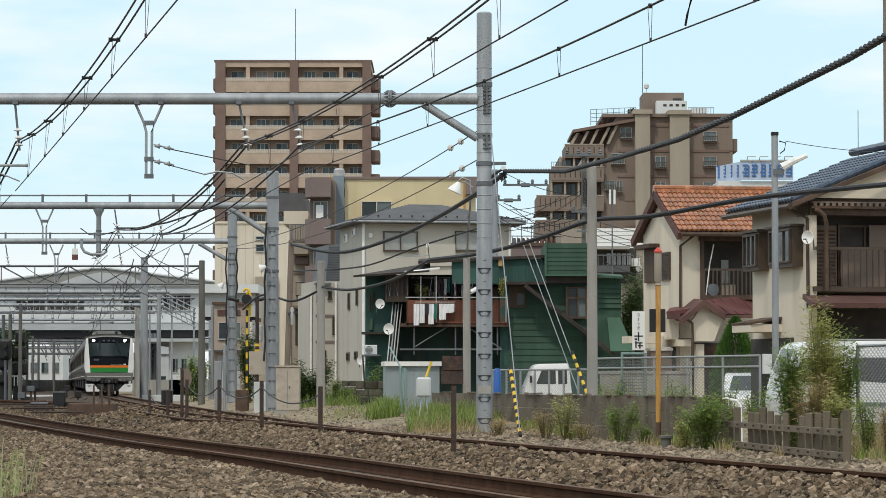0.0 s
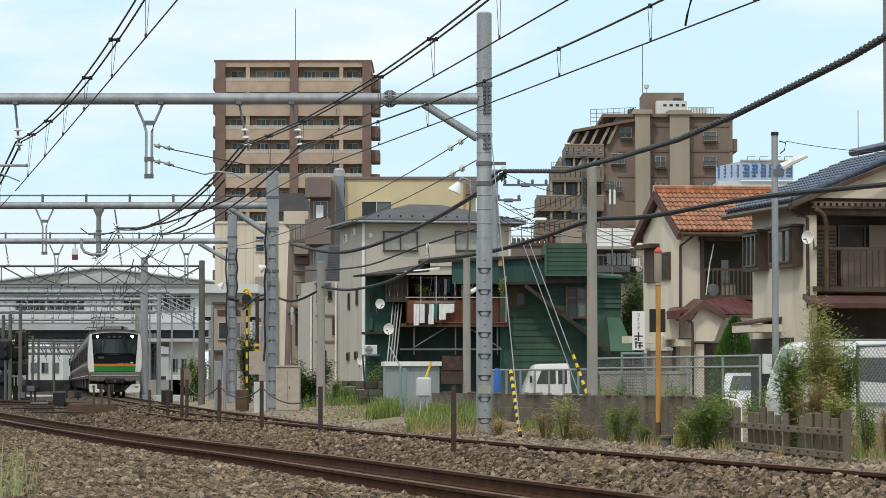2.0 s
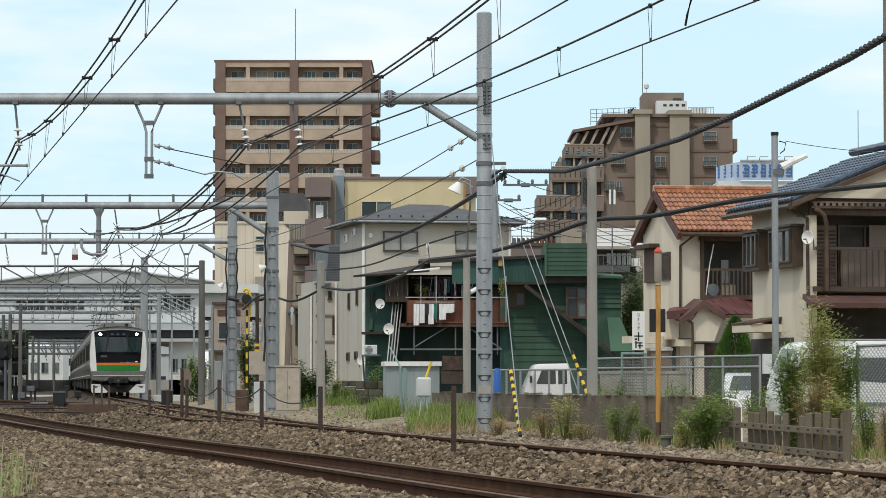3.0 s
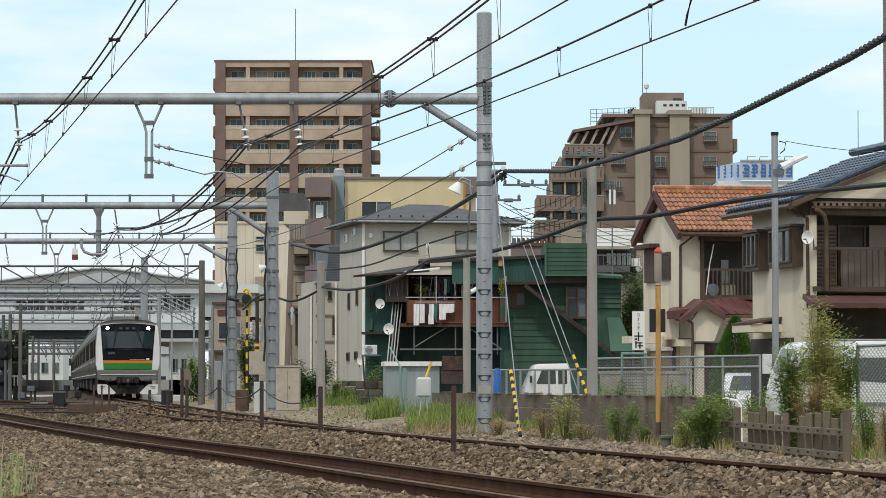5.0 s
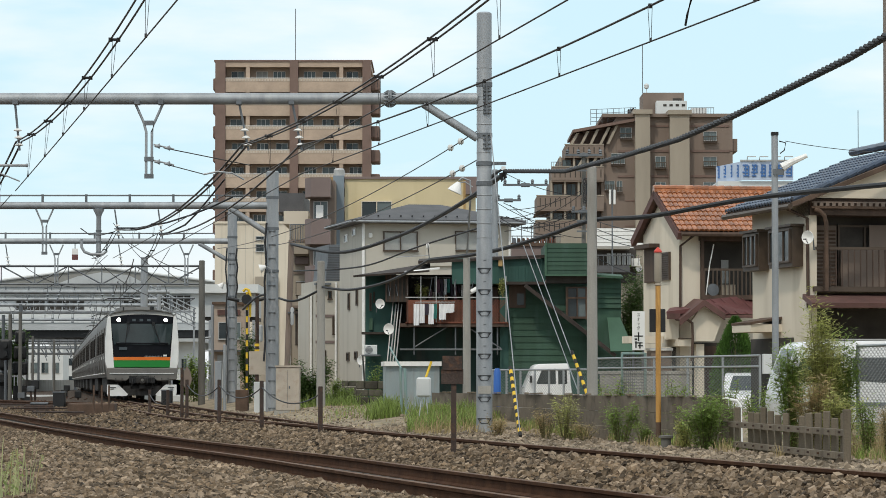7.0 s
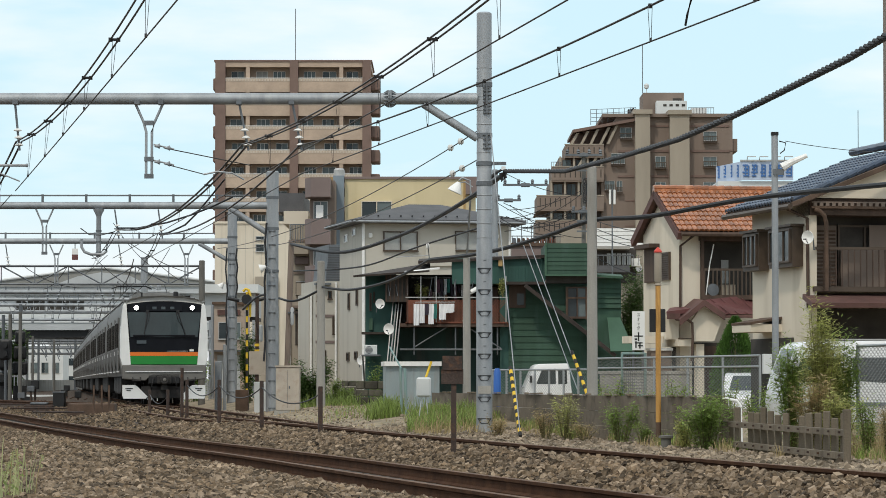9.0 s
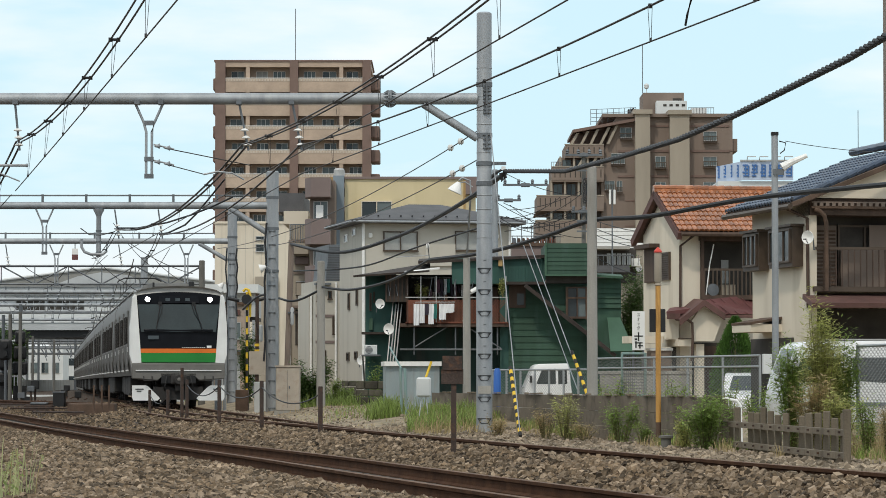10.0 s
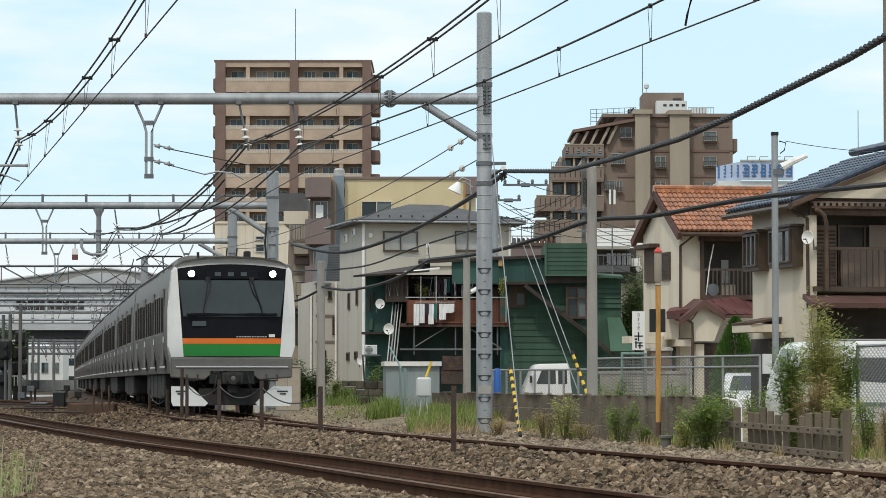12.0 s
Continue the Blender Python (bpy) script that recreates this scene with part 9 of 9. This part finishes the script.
t = thing("blue_drum", "blue plastic tarpaulin roll leaning by the fence", "drum", pose(1.475, 88, -0.46))
b = lathe(bmesh.new(), (0, 0, 0), [(0.10, 0), (0.11, 0.05), (0.10, 1.088 + 0.4), (0.06, 1.134 + 0.46)], 12)
part("body", b, M["blue_plastic"], t, smooth=True)

# low dark masonry and tubs before the grey house
rk = random.Random(51)
for x0, x1, z1, dd in ((-3.503, -2.974, 0.78, 112), (-2.906, -1.774, 0.85, 108)):
    t = thing("garden_wall", "dark mossy garden wall of stacked stone blocks", "wall", pose(x0, dd, -0.46), group="garden walls")
    z = 0.0
    while z < z1 + 0.46 - 0.1:
        hh = rk.uniform(0.20, 0.30)
        x = -rk.uniform(0.0, 0.15)
        while x < x1 - x0 - 0.12:
            w = rk.uniform(0.25, 0.5)
            b = box(bmesh.new(), max(0, x), min(x + w - 0.02, x1 - x0), rk.uniform(-0.06, 0.04), 0.8, z, z + hh - 0.02)
            soften(b, 0.025)
            part("stone_block", b, M["mossy"], t)
            x += w
        z += hh


# ---- plants ----
def blades(name, spots, h, w, material, label, seed, lean=0.5):
    """Grass: many tapered curved blades, one joined stuff."""
    rng = np.random.default_rng(seed)
    verts, faces = [], []
    for (x, y, z, k) in spots:
        hh = h * k * rng.uniform(0.5, 1.15)
        a = rng.uniform(0, 6.28)
        dx, dy = math.cos(a), math.sin(a)
        b = rng.uniform(0.1, lean) * hh
        ww = w * rng.uniform(0.6, 1.3)
        n = len(verts)
        gx, gy = -dy * ww, dx * ww
        for u, q in ((0, 1.0), (0.5, 0.8), (0.85, 0.45)):
            ox, oy, oz = dx * b * u * u, dy * b * u * u, hh * (u - 0.25 * u * u * (b / hh))
            verts += [(x + ox - gx * q, y + oy - gy * q, z + oz), (x + ox + gx * q, y + oy + gy * q, z + oz)]
        verts.append((x + dx * b, y + dy * b, z + hh * (1 - 0.3 * b / hh)))
        faces += [(n, n + 1, n + 3, n + 2), (n + 2, n + 3, n + 5, n + 4), (n + 4, n + 5, n + 6)]
    me = bpy.data.meshes.new(name)
    me.from_pydata(verts, [], faces)
    me.materials.append(M[material])
    return tagged(new(name, me), label, "grass", kind="stuff")


def lifted(spots):
    return [(x, y, lot_height(x, y), k) for x, y, z, k in spots]


rg = random.Random(77)
LINE = lambda y: WALL(y)


def verge_spots(n, y0, y1, off0, off1, patchy=0.0):
    out = []
    while len(out) < n:
        y = rg.uniform(y0, y1)
        x = LINE(y) + rg.uniform(off0, off1)
        if patchy and noise.noise((x * 1.3, y * 0.6, 3.1)) < patchy:
            continue
        out.append((x, y, -0.45, rg.uniform(0.6, 1.2)))
    return [(x, y, lot_height(x, y), k) for x, y, z, k in out]


blades("verge_grass", verge_spots(2600, 48, 86, -0.75, -0.05, 0.22), 0.26, 0.007, "grass", "green grass along the foot of the wall", 1)
blades("dry_grass", verge_spots(2600, 46, 86, -1.0, -0.1, 0.18), 0.24, 0.006, "straw", "dry straw-coloured grass along the wall", 2, 0.8)
blades("lot_grass", lifted([(rg.uniform(-4.95, -2.75), rg.uniform(107, 119), -0.46, rg.uniform(0.1, 1.1) * (0.35 + 0.9 * max(0, noise.noise((_ * 0.011, 1.7, 0.3)) + 0.4))) for _ in range(5200)]), 0.60, 0.009, "grass", "bright green grass in front of the grey house", 3, 0.9)
blades("lot_grass", lifted([(rg.gauss(-1.45, 0.20), rg.uniform(81, 86), -0.46, rg.uniform(0.4, 1.2)) for _ in range(1500)]), 0.50, 0.012, "grass", "tall grass beside the steel shed", 4, 0.9)
blades("lot_grass", lifted([(rg.uniform(-0.80, 0.876), rg.uniform(72, 80), -0.46, rg.uniform(0.2, 1.2)) for _ in range(4200)]), 0.46, 0.008, "grass", "tall grass round the meter stand", 5, 0.9)
blades("dry_grass", lifted([(rg.uniform(-0.634, 0.853), rg.uniform(70, 77), -0.46, rg.uniform(0.2, 1.1)) for _ in range(1300)]), 0.40, 0.007, "straw", "dry straw stalks near the tall pole", 6, 0.7)
blades("lot_tufts", lifted([(line_far(y) + 2.5 + 3.2 * rg.random() ** 2, y, -0.46, rg.uniform(0.2, 1.0)) for y in (rg.uniform(68, 106) for _ in range(1500)) if noise.noise((y * 0.35, 2.0, 0.7)) > -0.05]), 0.22, 0.007, "straw", "thin dry tufts along the edge of the lot", 12, 0.9)
blades("lot_tufts", lifted([(rg.gauss(-1.9, 0.8), rg.uniform(84, 104), -0.46, rg.uniform(0.2, 1.0)) for _ in range(1300)]), 0.22, 0.008, "grass", "short green tufts on the trodden lot", 14, 0.9)
blades("near_reed", [(rg.gauss(-3.621, 0.07), rg.uniform(26, 28.5), -0.3, rg.uniform(0.3, 1.2)) for _ in range(60)], 0.55, 0.006, "reed", "pale tall weeds at the near edge of the ballast", 7, 0.35)
blades("dry_grass", [(rg.uniform(6.55, 7.414), rg.uniform(48.5, 54), -0.46, rg.uniform(0.3, 1.2)) for _ in range(1100)], 0.6, 0.007, "straw", "dry straw stalks beyond the fence end", 9, 0.6)


def leaf_mass(name, centre, size, n, leaf, material, label, category, seed, stems=0, long=2.2, droop=0.3, parts=True):
    """A shrub: thin stems and many small leaves, uneven in outline."""
    rng = random.Random(seed)
    t = thing(name, label, category, pose(*centre))
    sx, sy, sz = size
    tips = []
    for i in range(max(stems, 5)):
        a = rng.uniform(0, 6.28)
        r = rng.uniform(0.2, 0.9)
        tip = Vector((math.cos(a) * sx * r, math.sin(a) * sy * r, sz * rng.uniform(0.55, 1.0)))
        base = Vector((tip.x * 0.25, tip.y * 0.25, 0))
        mid = base.lerp(tip, 0.5) + Vector((0, 0, sz * 0.1))
        bar("branch", M["stem"], t, [base, mid, tip], 0.012, 5, r_end=0.004)
        tips.append((base, mid, tip))
    verts, faces = [], []
    for i in range(n):
        base, mid, tip = rng.choice(tips)
        u = rng.random() ** 0.6
        p = (base.lerp(mid, u * 2) if u < 0.5 else mid.lerp(tip, u * 2 - 1)) + Vector((rng.gauss(0, sx * 0.17), rng.gauss(0, sy * 0.17), rng.gauss(0, sz * 0.07)))
        if p.z < 0.02:
            p.z = rng.uniform(0.02, 0.2)
        a = rng.uniform(0, 6.28)
        d = Vector((math.cos(a), math.sin(a), rng.uniform(-droop * 2, 0.7))).normalized()
        sd = d.cross(Vector((rng.uniform(-0.4, 0.4), rng.uniform(-0.4, 0.4), 1))).normalized()
        l_ = leaf * rng.uniform(0.6, 1.4)
        w_ = l_ / long / 2
        k = len(verts)
        verts += [p[:], (p + d * l_ * 0.45 + sd * w_)[:], (p + d * l_ - Vector((0, 0, l_ * droop * 0.5)))[:], (p + d * l_ * 0.45 - sd * w_)[:]]
        faces.append((k, k + 1, k + 2, k + 3))
    me = bpy.data.meshes.new("foliage")
    me.from_pydata(verts, [], faces)
    me.materials.append(M[material])
    o = new("foliage", me)
    o.parent = t
    o["kind"] = "stuff"
    return t


G = -0.46
leaf_mass("bush", (4.62, 57, G), (0.55, 0.42, 1.0), 5200, 0.085, "leaf", "dense feathery green bush against the fence", "bush", 1, 16, 4.0, 0.2)
leaf_mass("bush", (4.30, 57.6, G), (0.30, 0.3, 0.55), 1500, 0.07, "leaf_light", "low yellow-green weeds beside the bush", "bush", 21, 10, 4.0, 0.2)
leaf_mass("bush", (3.45, 63, G), (0.42, 0.3, 0.85), 2400, 0.075, "leaf", "feathery green weeds at the foot of the wall", "bush", 2, 14, 4.5, 0.2)
leaf_mass("bush", (3.85, 62.4, G), (0.25, 0.25, 0.45), 900, 0.06, "leaf", "low green weeds at the foot of the wall", "bush", 22, 8, 4.0, 0.2)
leaf_mass("bush", (2.50, 66, G), (0.34, 0.3, 0.95), 1300, 0.08, "leaf_light", "yellowing green weeds at the foot of the wall", "bush", 3, 12, 4.0, 0.15)
leaf_mass("bush", (2.10, 66.4, G), (0.40, 0.3, 0.72), 1100, 0.07, "straw", "dead straw-coloured weeds at the foot of the wall", "bush", 23, 14, 5.0, 0.2)
leaf_mass("bush", (1.15, 68.6, G), (0.30, 0.3, 0.45), 900, 0.07, "straw", "dead straw-coloured weeds beside the tall pole", "bush", 24, 10, 5.0, 0.2)
leaf_mass("bush", (2.85, 65.5, G), (0.35, 0.3, 0.40), 900, 0.06, "straw", "low dry weeds at the foot of the wall", "bush", 25, 10, 5.0, 0.2)
leaf_mass("bush", (5.83, 66, G), (0.25, 0.25, 1.35), 700, 0.08, "leaf", "thin tall weeds behind the fence", "bush", 4, 8, 4.0)
leaf_mass("bush", (5.963, 62, G), (0.3, 0.25, 1.1), 900, 0.09, "leaf", "leafy weeds behind the fence", "bush", 5, 8, 4.0)
for cx, cy, hh, n_, sd_, mt_, lb_ in ((5.90, 54.5, 1.80, 6000, 6, "leaf", "tall feathery green shrub by the fence"),
                                      (6.26, 53.5, 2.4, 8000, 7, "leaf_light", "tall yellow-green bamboo-like shrub by the fence"),
                                      (6.60, 54, 2.05, 7000, 8, "leaf", "tall dark feathery shrub by the fence"),
                                      (6.02, 52.2, 1.3, 3000, 9, "straw", "dead straw-coloured undergrowth at the fence"),
                                      (6.30, 51.6, 1.05, 2400, 10, "leaf_light", "low yellow-green undergrowth at the fence")):
    leaf_mass("bamboo_grass", (cx, cy, G), (0.42, 0.3, hh), n_, 0.115, mt_, lb_, "shrub", sd_, 24, 6.0, 0.12)
leaf_mass("bush", (6.50, 49.6, G), (0.22, 0.3, 0.95), 1500, 0.08, "leaf", "green weeds at the end post", "bush", 26, 12, 5.0, 0.2)
leaf_mass("bush", (6.78, 49.2, G), (0.30, 0.3, 0.85), 1700, 0.08, "straw", "dry tangled weeds beyond the end post", "bush", 27, 16, 6.0, 0.25)
for cx, cy, sd_ in ((3.55, 76, 28), (4.05, 75, 29), (4.55, 73, 30), (4.9, 70, 31)):
    leaf_mass("bush", (cx, cy, G), (0.42, 0.2, 1.06), 900, 0.07, "leaf", "green weeds showing over the board wall", "bush", sd_, 12, 3.5, 0.2)

def conifer(x, y, h, r, n, label):
    """Clipped conifer: a trunk inside a close shell of short upright sprays, fuller low down."""
    rng = random.Random(31)
    t = thing("conifer", label, "shrub", pose(x, y, -0.46))
    bar("trunk", M["stem"], t, [(0, 0, 0), (0, 0, h * 0.9)], 0.05, 8, r_end=0.015)
    verts, faces = [], []
    for i in range(n):
        u = rng.random()
        rad = r * math.sin(math.pi * min(1, 0.12 + 0.88 * u) ** 0.75) ** 0.8 * rng.uniform(0.55, 1.06)
        a = rng.uniform(0, 6.28)
        p = Vector((math.cos(a) * rad, math.sin(a) * rad, h * u))
        d = Vector((math.cos(a) * 0.6, math.sin(a) * 0.6, rng.uniform(0.3, 1.2))).normalized()
        sd = d.cross(Vector((math.sin(a), -math.cos(a), rng.uniform(-1, 1)))).normalized()
        l_ = rng.uniform(0.07, 0.15)
        k = len(verts)
        verts += [p[:], (p + d * l_ * 0.5 + sd * 0.02)[:], (p + d * l_)[:], (p + d * l_ * 0.5 - sd * 0.02)[:]]
        faces.append((k, k + 1, k + 2, k + 3))
    me = bpy.data.meshes.new("foliage")
    me.from_pydata(verts, [], faces)
    me.materials.append(M["conifer_green"])
    o = new("foliage", me)
    o.parent = t
    o["kind"] = "stuff"


conifer(8.85, 98, 3.15, 0.72, 12000, "clipped green conifer before the porch")
leaf_mass("tree", (-4.507, 109, G), (0.75, 0.5, 1.9), 7000, 0.10, "leaf_dark", "dark leafy shrub beside the cabinet", "tree", 11, 14)
for cx, cy, hh, sd_ in ((-4.35, 113, 0.8, 41), (-3.75, 112.5, 1.0, 42), (-3.3, 111.5, 0.6, 43), (-1.55, 108, 0.9, 44)):
    leaf_mass("bush", (cx, cy, -0.05), (0.35, 0.3, hh), 1300, 0.09, "leaf", "uneven green weeds before the grey house", "bush", sd_, 10, 3.0, 0.2)
leaf_mass("tree", (-3.893, 116, G), (0.5, 0.4, 0.9), 1400, 0.10, "leaf_dark", "dark ivy bush against the grey house", "bush", 12, 10)
leaf_mass("tree", (7.258, 124, G), (0.85, 0.7, 5.4), 15000, 0.12, "leaf_dark", "small dark tree in the gap between the houses", "tree", 13, 22)
leaf_mass("tree", (-38.711, 290, G), (1.6, 1.2, 6.1), 9000, 0.32, "leaf_dark", "dark tree before the station bridge", "tree", 19, 16)
leaf_mass("tree", (-13.032, 170, G), (1.0, 0.8, 2.7), 2500, 0.16, "leaf", "green tree beside the station platform", "tree", 14, 14)
leaf_mass("tree", (-8.1, 134, G), (0.55, 0.5, 3.2), 4200, 0.12, "leaf_dark", "thin green tree behind the crossing masts", "tree", 15, 12)
leaf_mass("vine", (-2.369, 114, G), (0.35, 0.3, 1.9), 1300, 0.09, "leaf", "green creeper beside the green house", "vine", 16, 10)
leaf_mass("bush", (4.216, 82, G), (0.6, 0.3, 1.3), 1500, 0.08, "leaf", "green weeds behind the board wall", "bush", 17, 10)
leaf_mass("bush", (5.374, 74, G), (0.5, 0.3, 1.3), 1300, 0.08, "leaf", "green weeds behind the board wall", "bush", 18, 10)
for gx_, dd_, hh_, lb_ in ((-0.868, 118.2, 0.55, "green potted plant on the balcony"), (2.175, 117.4, 0.7, "leafy hanging plant at the balcony end"), (-0.66, 118, 0.4, "green potted plant on the balcony")):
    leaf_mass("potted_plant", (gx_, dd_, 3.841), (0.22, 0.2, hh_), 420, 0.08, "leaf_light", lb_, "plant", int(dd_ * 10) % 97, 6)


# ---- small things ----
for nm_x, y_, zt, zb in ((-6.09, 110.75, 6.221, 1.467), (-9.478, 141.7, 6.63, 0.18), (-9.031, 141.7, 6.63, 3.65)):
    rc = random.Random(int(y_))
    pts = [(nm_x + rc.uniform(-0.05, 0.05), y_, zt + (zb - zt) * i / 7) for i in range(8)]
    wire("riser_cable", pts, 0.035, "black riser cable strapped down a portal pole", "cable", "cable", "riser cables", 8)
b = box(bmesh.new(), -7.567, -7.113, 118, 118.8, -0.46, 0.482)
soften(b, 0.02)
solo("equipment_case", b, M["rust"], "dull brown locker by the crossing gear", "equipment box", "equipment cases")
t = thing("lamp_drum", "small pale oval lamp drum on the leaning pole", "lamp", pose(-5.397, 115.7, 3.113))
b = lathe(bmesh.new(), (0, 0, 0), [(0.03, -0.32), (0.06, -0.26), (0.065, 0.26), (0.03, 0.32)], 12)
part("shell", b, M["station"], t, smooth=True)
bx("strap", M["galv_dark"], t, -0.16, 0.07, -0.05, 0.3, 0.1, 0.16)


def heat_pump(x, y, z, w, label):
    t = thing("heat_pump", label, "heat pump", pose(x, y, z), group="heat pumps")
    b = box(bmesh.new(), -w / 2, w / 2, -0.15, 0.15, 0, w * 0.75)
    soften(b, 0.02)
    part("case", b, M["station_pale"], t)
    b = lathe(bmesh.new(), (-w * 0.12, -0.16, w * 0.37), [(0.03, -0.01), (w * 0.28, -0.012), (w * 0.3, 0.01)], 18, "y")
    g = part("fan_grille", b, M["galv_dark"], t)
    for i in range(5):
        bx("grille_bar", M["station_pale"], g, -w * 0.4, w * 0.16, -0.185, -0.172, w * (0.17 + 0.09 * i), w * (0.17 + 0.09 * i) + 0.012)


heat_pump(-2.583, 115.5, 1.738, 0.46, "pale outdoor unit on a bracket at the green wall")
bx_o = box(bmesh.new(), -2.906, -2.26, 115.2, 118.4, 1.697, 1.738)
solo("unit_shelf", bx_o, M["galv_dark"], "steel shelf bracket under the outdoor unit", "bracket")
wire("shelf_prop", [(-2.866, 115.5, 1.697), (-2.785, 117.8, -0.3)], 0.03, "thin steel prop under the shelf", "galv_dark", "bracket", "props")

# white survey cap and odd stones between the tracks
b = lathe(bmesh.new(), (-18.44, 151, -0.24), [(0.12, 0), (0.13, 0.05), (0.09, 0.10), (0.02, 0.12)], 12)
solo("survey_stone", b, M["white"], "small white survey cap on the ballast", "marker", smooth=True)
for x_, w_, y_ in ((-27.6, 4.3, 200), (-18.6, 2.6, 200)):
    b = box(bmesh.new(), x_, x_ + w_, y_, y_ + 0.35, -0.46, -0.02)
    soften(b, 0.03)
    solo("cable_trough", b, M["station_pale"], "long pale concrete cable trough across the sidings", "cable trough", "cable troughs")
rq = random.Random(15)
for i in range(12):
    xx, yy, hh = rq.uniform(-24, -17), rq.uniform(135, 175), rq.uniform(0.4, 1.1)
    t = thing("switch_stand", "dark iron switch stand among the sidings", "switch stand", pose(xx, yy, -0.45), group="switch stands")
    bar("stem", M["iron"], t, [(0, 0, 0), (0, 0, hh)], 0.05, 6)
    bx("head", M["black" if i % 3 else "galv_dark"], t, -0.16, 0.16, -0.1, 0.1, hh - 0.1, hh + rq.uniform(0.1, 0.35), "", 0.02)
    bar("lever", M["iron"], t, [(0, 0, 0.2), (0.45, 0, 0.45)], 0.03, 6)
# point rodding and a motor box between the sidings
for i, (xa, ya, xb, yb) in enumerate(((-14.684, 110, -9.98, 105), (-17.808, 130, -11.01, 118), (-12.144, 96, -10.191, 92))):
    wire("point_rod", [(xa, ya, -0.12), (xb, yb, -0.10)], 0.03, "dark steel point rod lying across the sidings", "iron", "point rod", "point rods", 6)
t = thing("point_machine", "low dark cast-iron point machine beside the siding", "point machine", pose(-13.972, 112, -0.3))
b = box(bmesh.new(), -0.5, 0.5, -0.2, 0.2, 0, 0.28)
soften(b, 0.05, 2)
part("case", b, M["iron"], t)
bx("cover", M["galv_dark"], t, -0.3, 0.3, -0.18, 0.18, 0.28, 0.36, "", 0.03)
# seed heads of the tall weeds at the near edge
rs = random.Random(3)
for i in range(7):
    x0, y0 = -3.614 + rs.gauss(0, 0.06), rs.uniform(26.2, 28.2)
    h = rs.uniform(0.35, 0.62)
    t = thing("tall_weed", "pale tall weed with a feathery seed head", "weed", pose(x0, y0, -0.33), group="tall weeds")
    lean = rs.uniform(-0.12, 0.12)
    bar("stalk", M["straw"], t, [(0, 0, 0), (lean * 0.4, 0, h * 0.6), (lean, 0, h)], 0.004, 5)
    bm = bmesh.new()
    for k in range(26):
        u = k / 26
        p = Vector((lean * (0.75 + 0.25 * u), 0, h * (0.75 + 0.25 * u)))
        a = rs.uniform(0, 6.28)
        q = p + Vector((math.cos(a) * 0.022, math.sin(a) * 0.022, -0.006))
        v = [bm.verts.new(w) for w in (p, (p + q) / 2 + Vector((0, 0, 0.006)), q, (p + q) / 2 - Vector((0, 0, 0.006)))]
        bm.faces.new(v)
    part("seed_head", bm, M["reed"], t)["kind"] = "stuff"
for i in range(6):
    x0, y0 = -3.63 + rs.gauss(0, 0.06), rs.uniform(26.0, 28.0)
    h = rs.uniform(0.30, 0.60)
    t = thing("tall_weed", "pale green weed with drooping side leaves", "weed", pose(x0, y0, -0.34), group="tall weeds")
    lean = rs.uniform(-0.08, 0.08)
    bar("stalk", M["reed"], t, [(0, 0, 0), (lean * 0.4, 0, h * 0.6), (lean, 0, h)], 0.005, 5)
    for k in range(12):
        u = 0.15 + 0.8 * k / 12
        a = rs.uniform(0, 6.28)
        ln = rs.uniform(0.07, 0.15) * (1.2 - u)
        p = Vector((lean * u, 0, h * u))
        d = Vector((math.cos(a), math.sin(a) * 0.5, 0)) * ln
        sd = Vector((0.003, 0.004, 0.007))
        bm = bmesh.new()
        v = [bm.verts.new(w) for w in (p - sd, p + d * 0.5 + Vector((0, 0, ln * 0.35)) - sd, p + d + Vector((0, 0, -ln * 0.1)), p + d * 0.5 + Vector((0, 0, ln * 0.35)) + sd, p + sd)]
        bm.faces.new((v[0], v[1], v[3], v[4]))
        bm.faces.new((v[1], v[2], v[3]))
        part("leaf", bm, M["reed" if k % 3 else "leaf"], t)
# jumper loop between the messenger and the contact wire of the overlapping span
wire("jumper", [(3.20, 41.0, 5.84), (3.16, 41.0, 5.62), (3.12, 41.1, 5.45), (3.10, 41.2, 5.31)], 0.016, "bent black jumper between the overlapping wires", "cable", "wire", "overhead wires", 6)
# conduit and lamp on the grey house
wire("wall_conduit", [(-2.049, 139.75, 6.164), (-0.585, 139.9, 6.238)], 0.02, "thin grey conduit on the grey house", "galv", "pipe", "pipes")
t = thing("camera_lamp", "small white dome lamp hanging from the cable", "lamp", pose(-0.399, 84.5, 4.293))
b = lathe(bmesh.new(), (0, 0, 0), [(0.015, 0.10), (0.04, 0.07), (0.048, 0.0), (0.03, -0.05), (0.01, -0.07)], 12)
part("dome", b, M["white"], t, smooth=True)
wire("lamp_drop", [(-0.399, 84.5, 4.397), (-0.352, 84, 3.934)], 0.012, "short drop wire above the dome lamp", "cable", "wire", "pipes")
# white panels on the flats' roof line
t = thing("antenna_panel", "pair of white upright antenna panels behind the pale pole", "antenna", pose(6.5, 124, 7.579))
for k in (-1, 1):
    bx("panel", M["white"], t, k * 0.085 - 0.04, k * 0.085 + 0.04, -0.05, 0.05, 0.0, 0.563, "", 0.01)
bar("mast", M["galv_dark"], t, [(0, 0.08, -8.0), (0, 0.08, 0.6)], 0.03, 6)


motions()
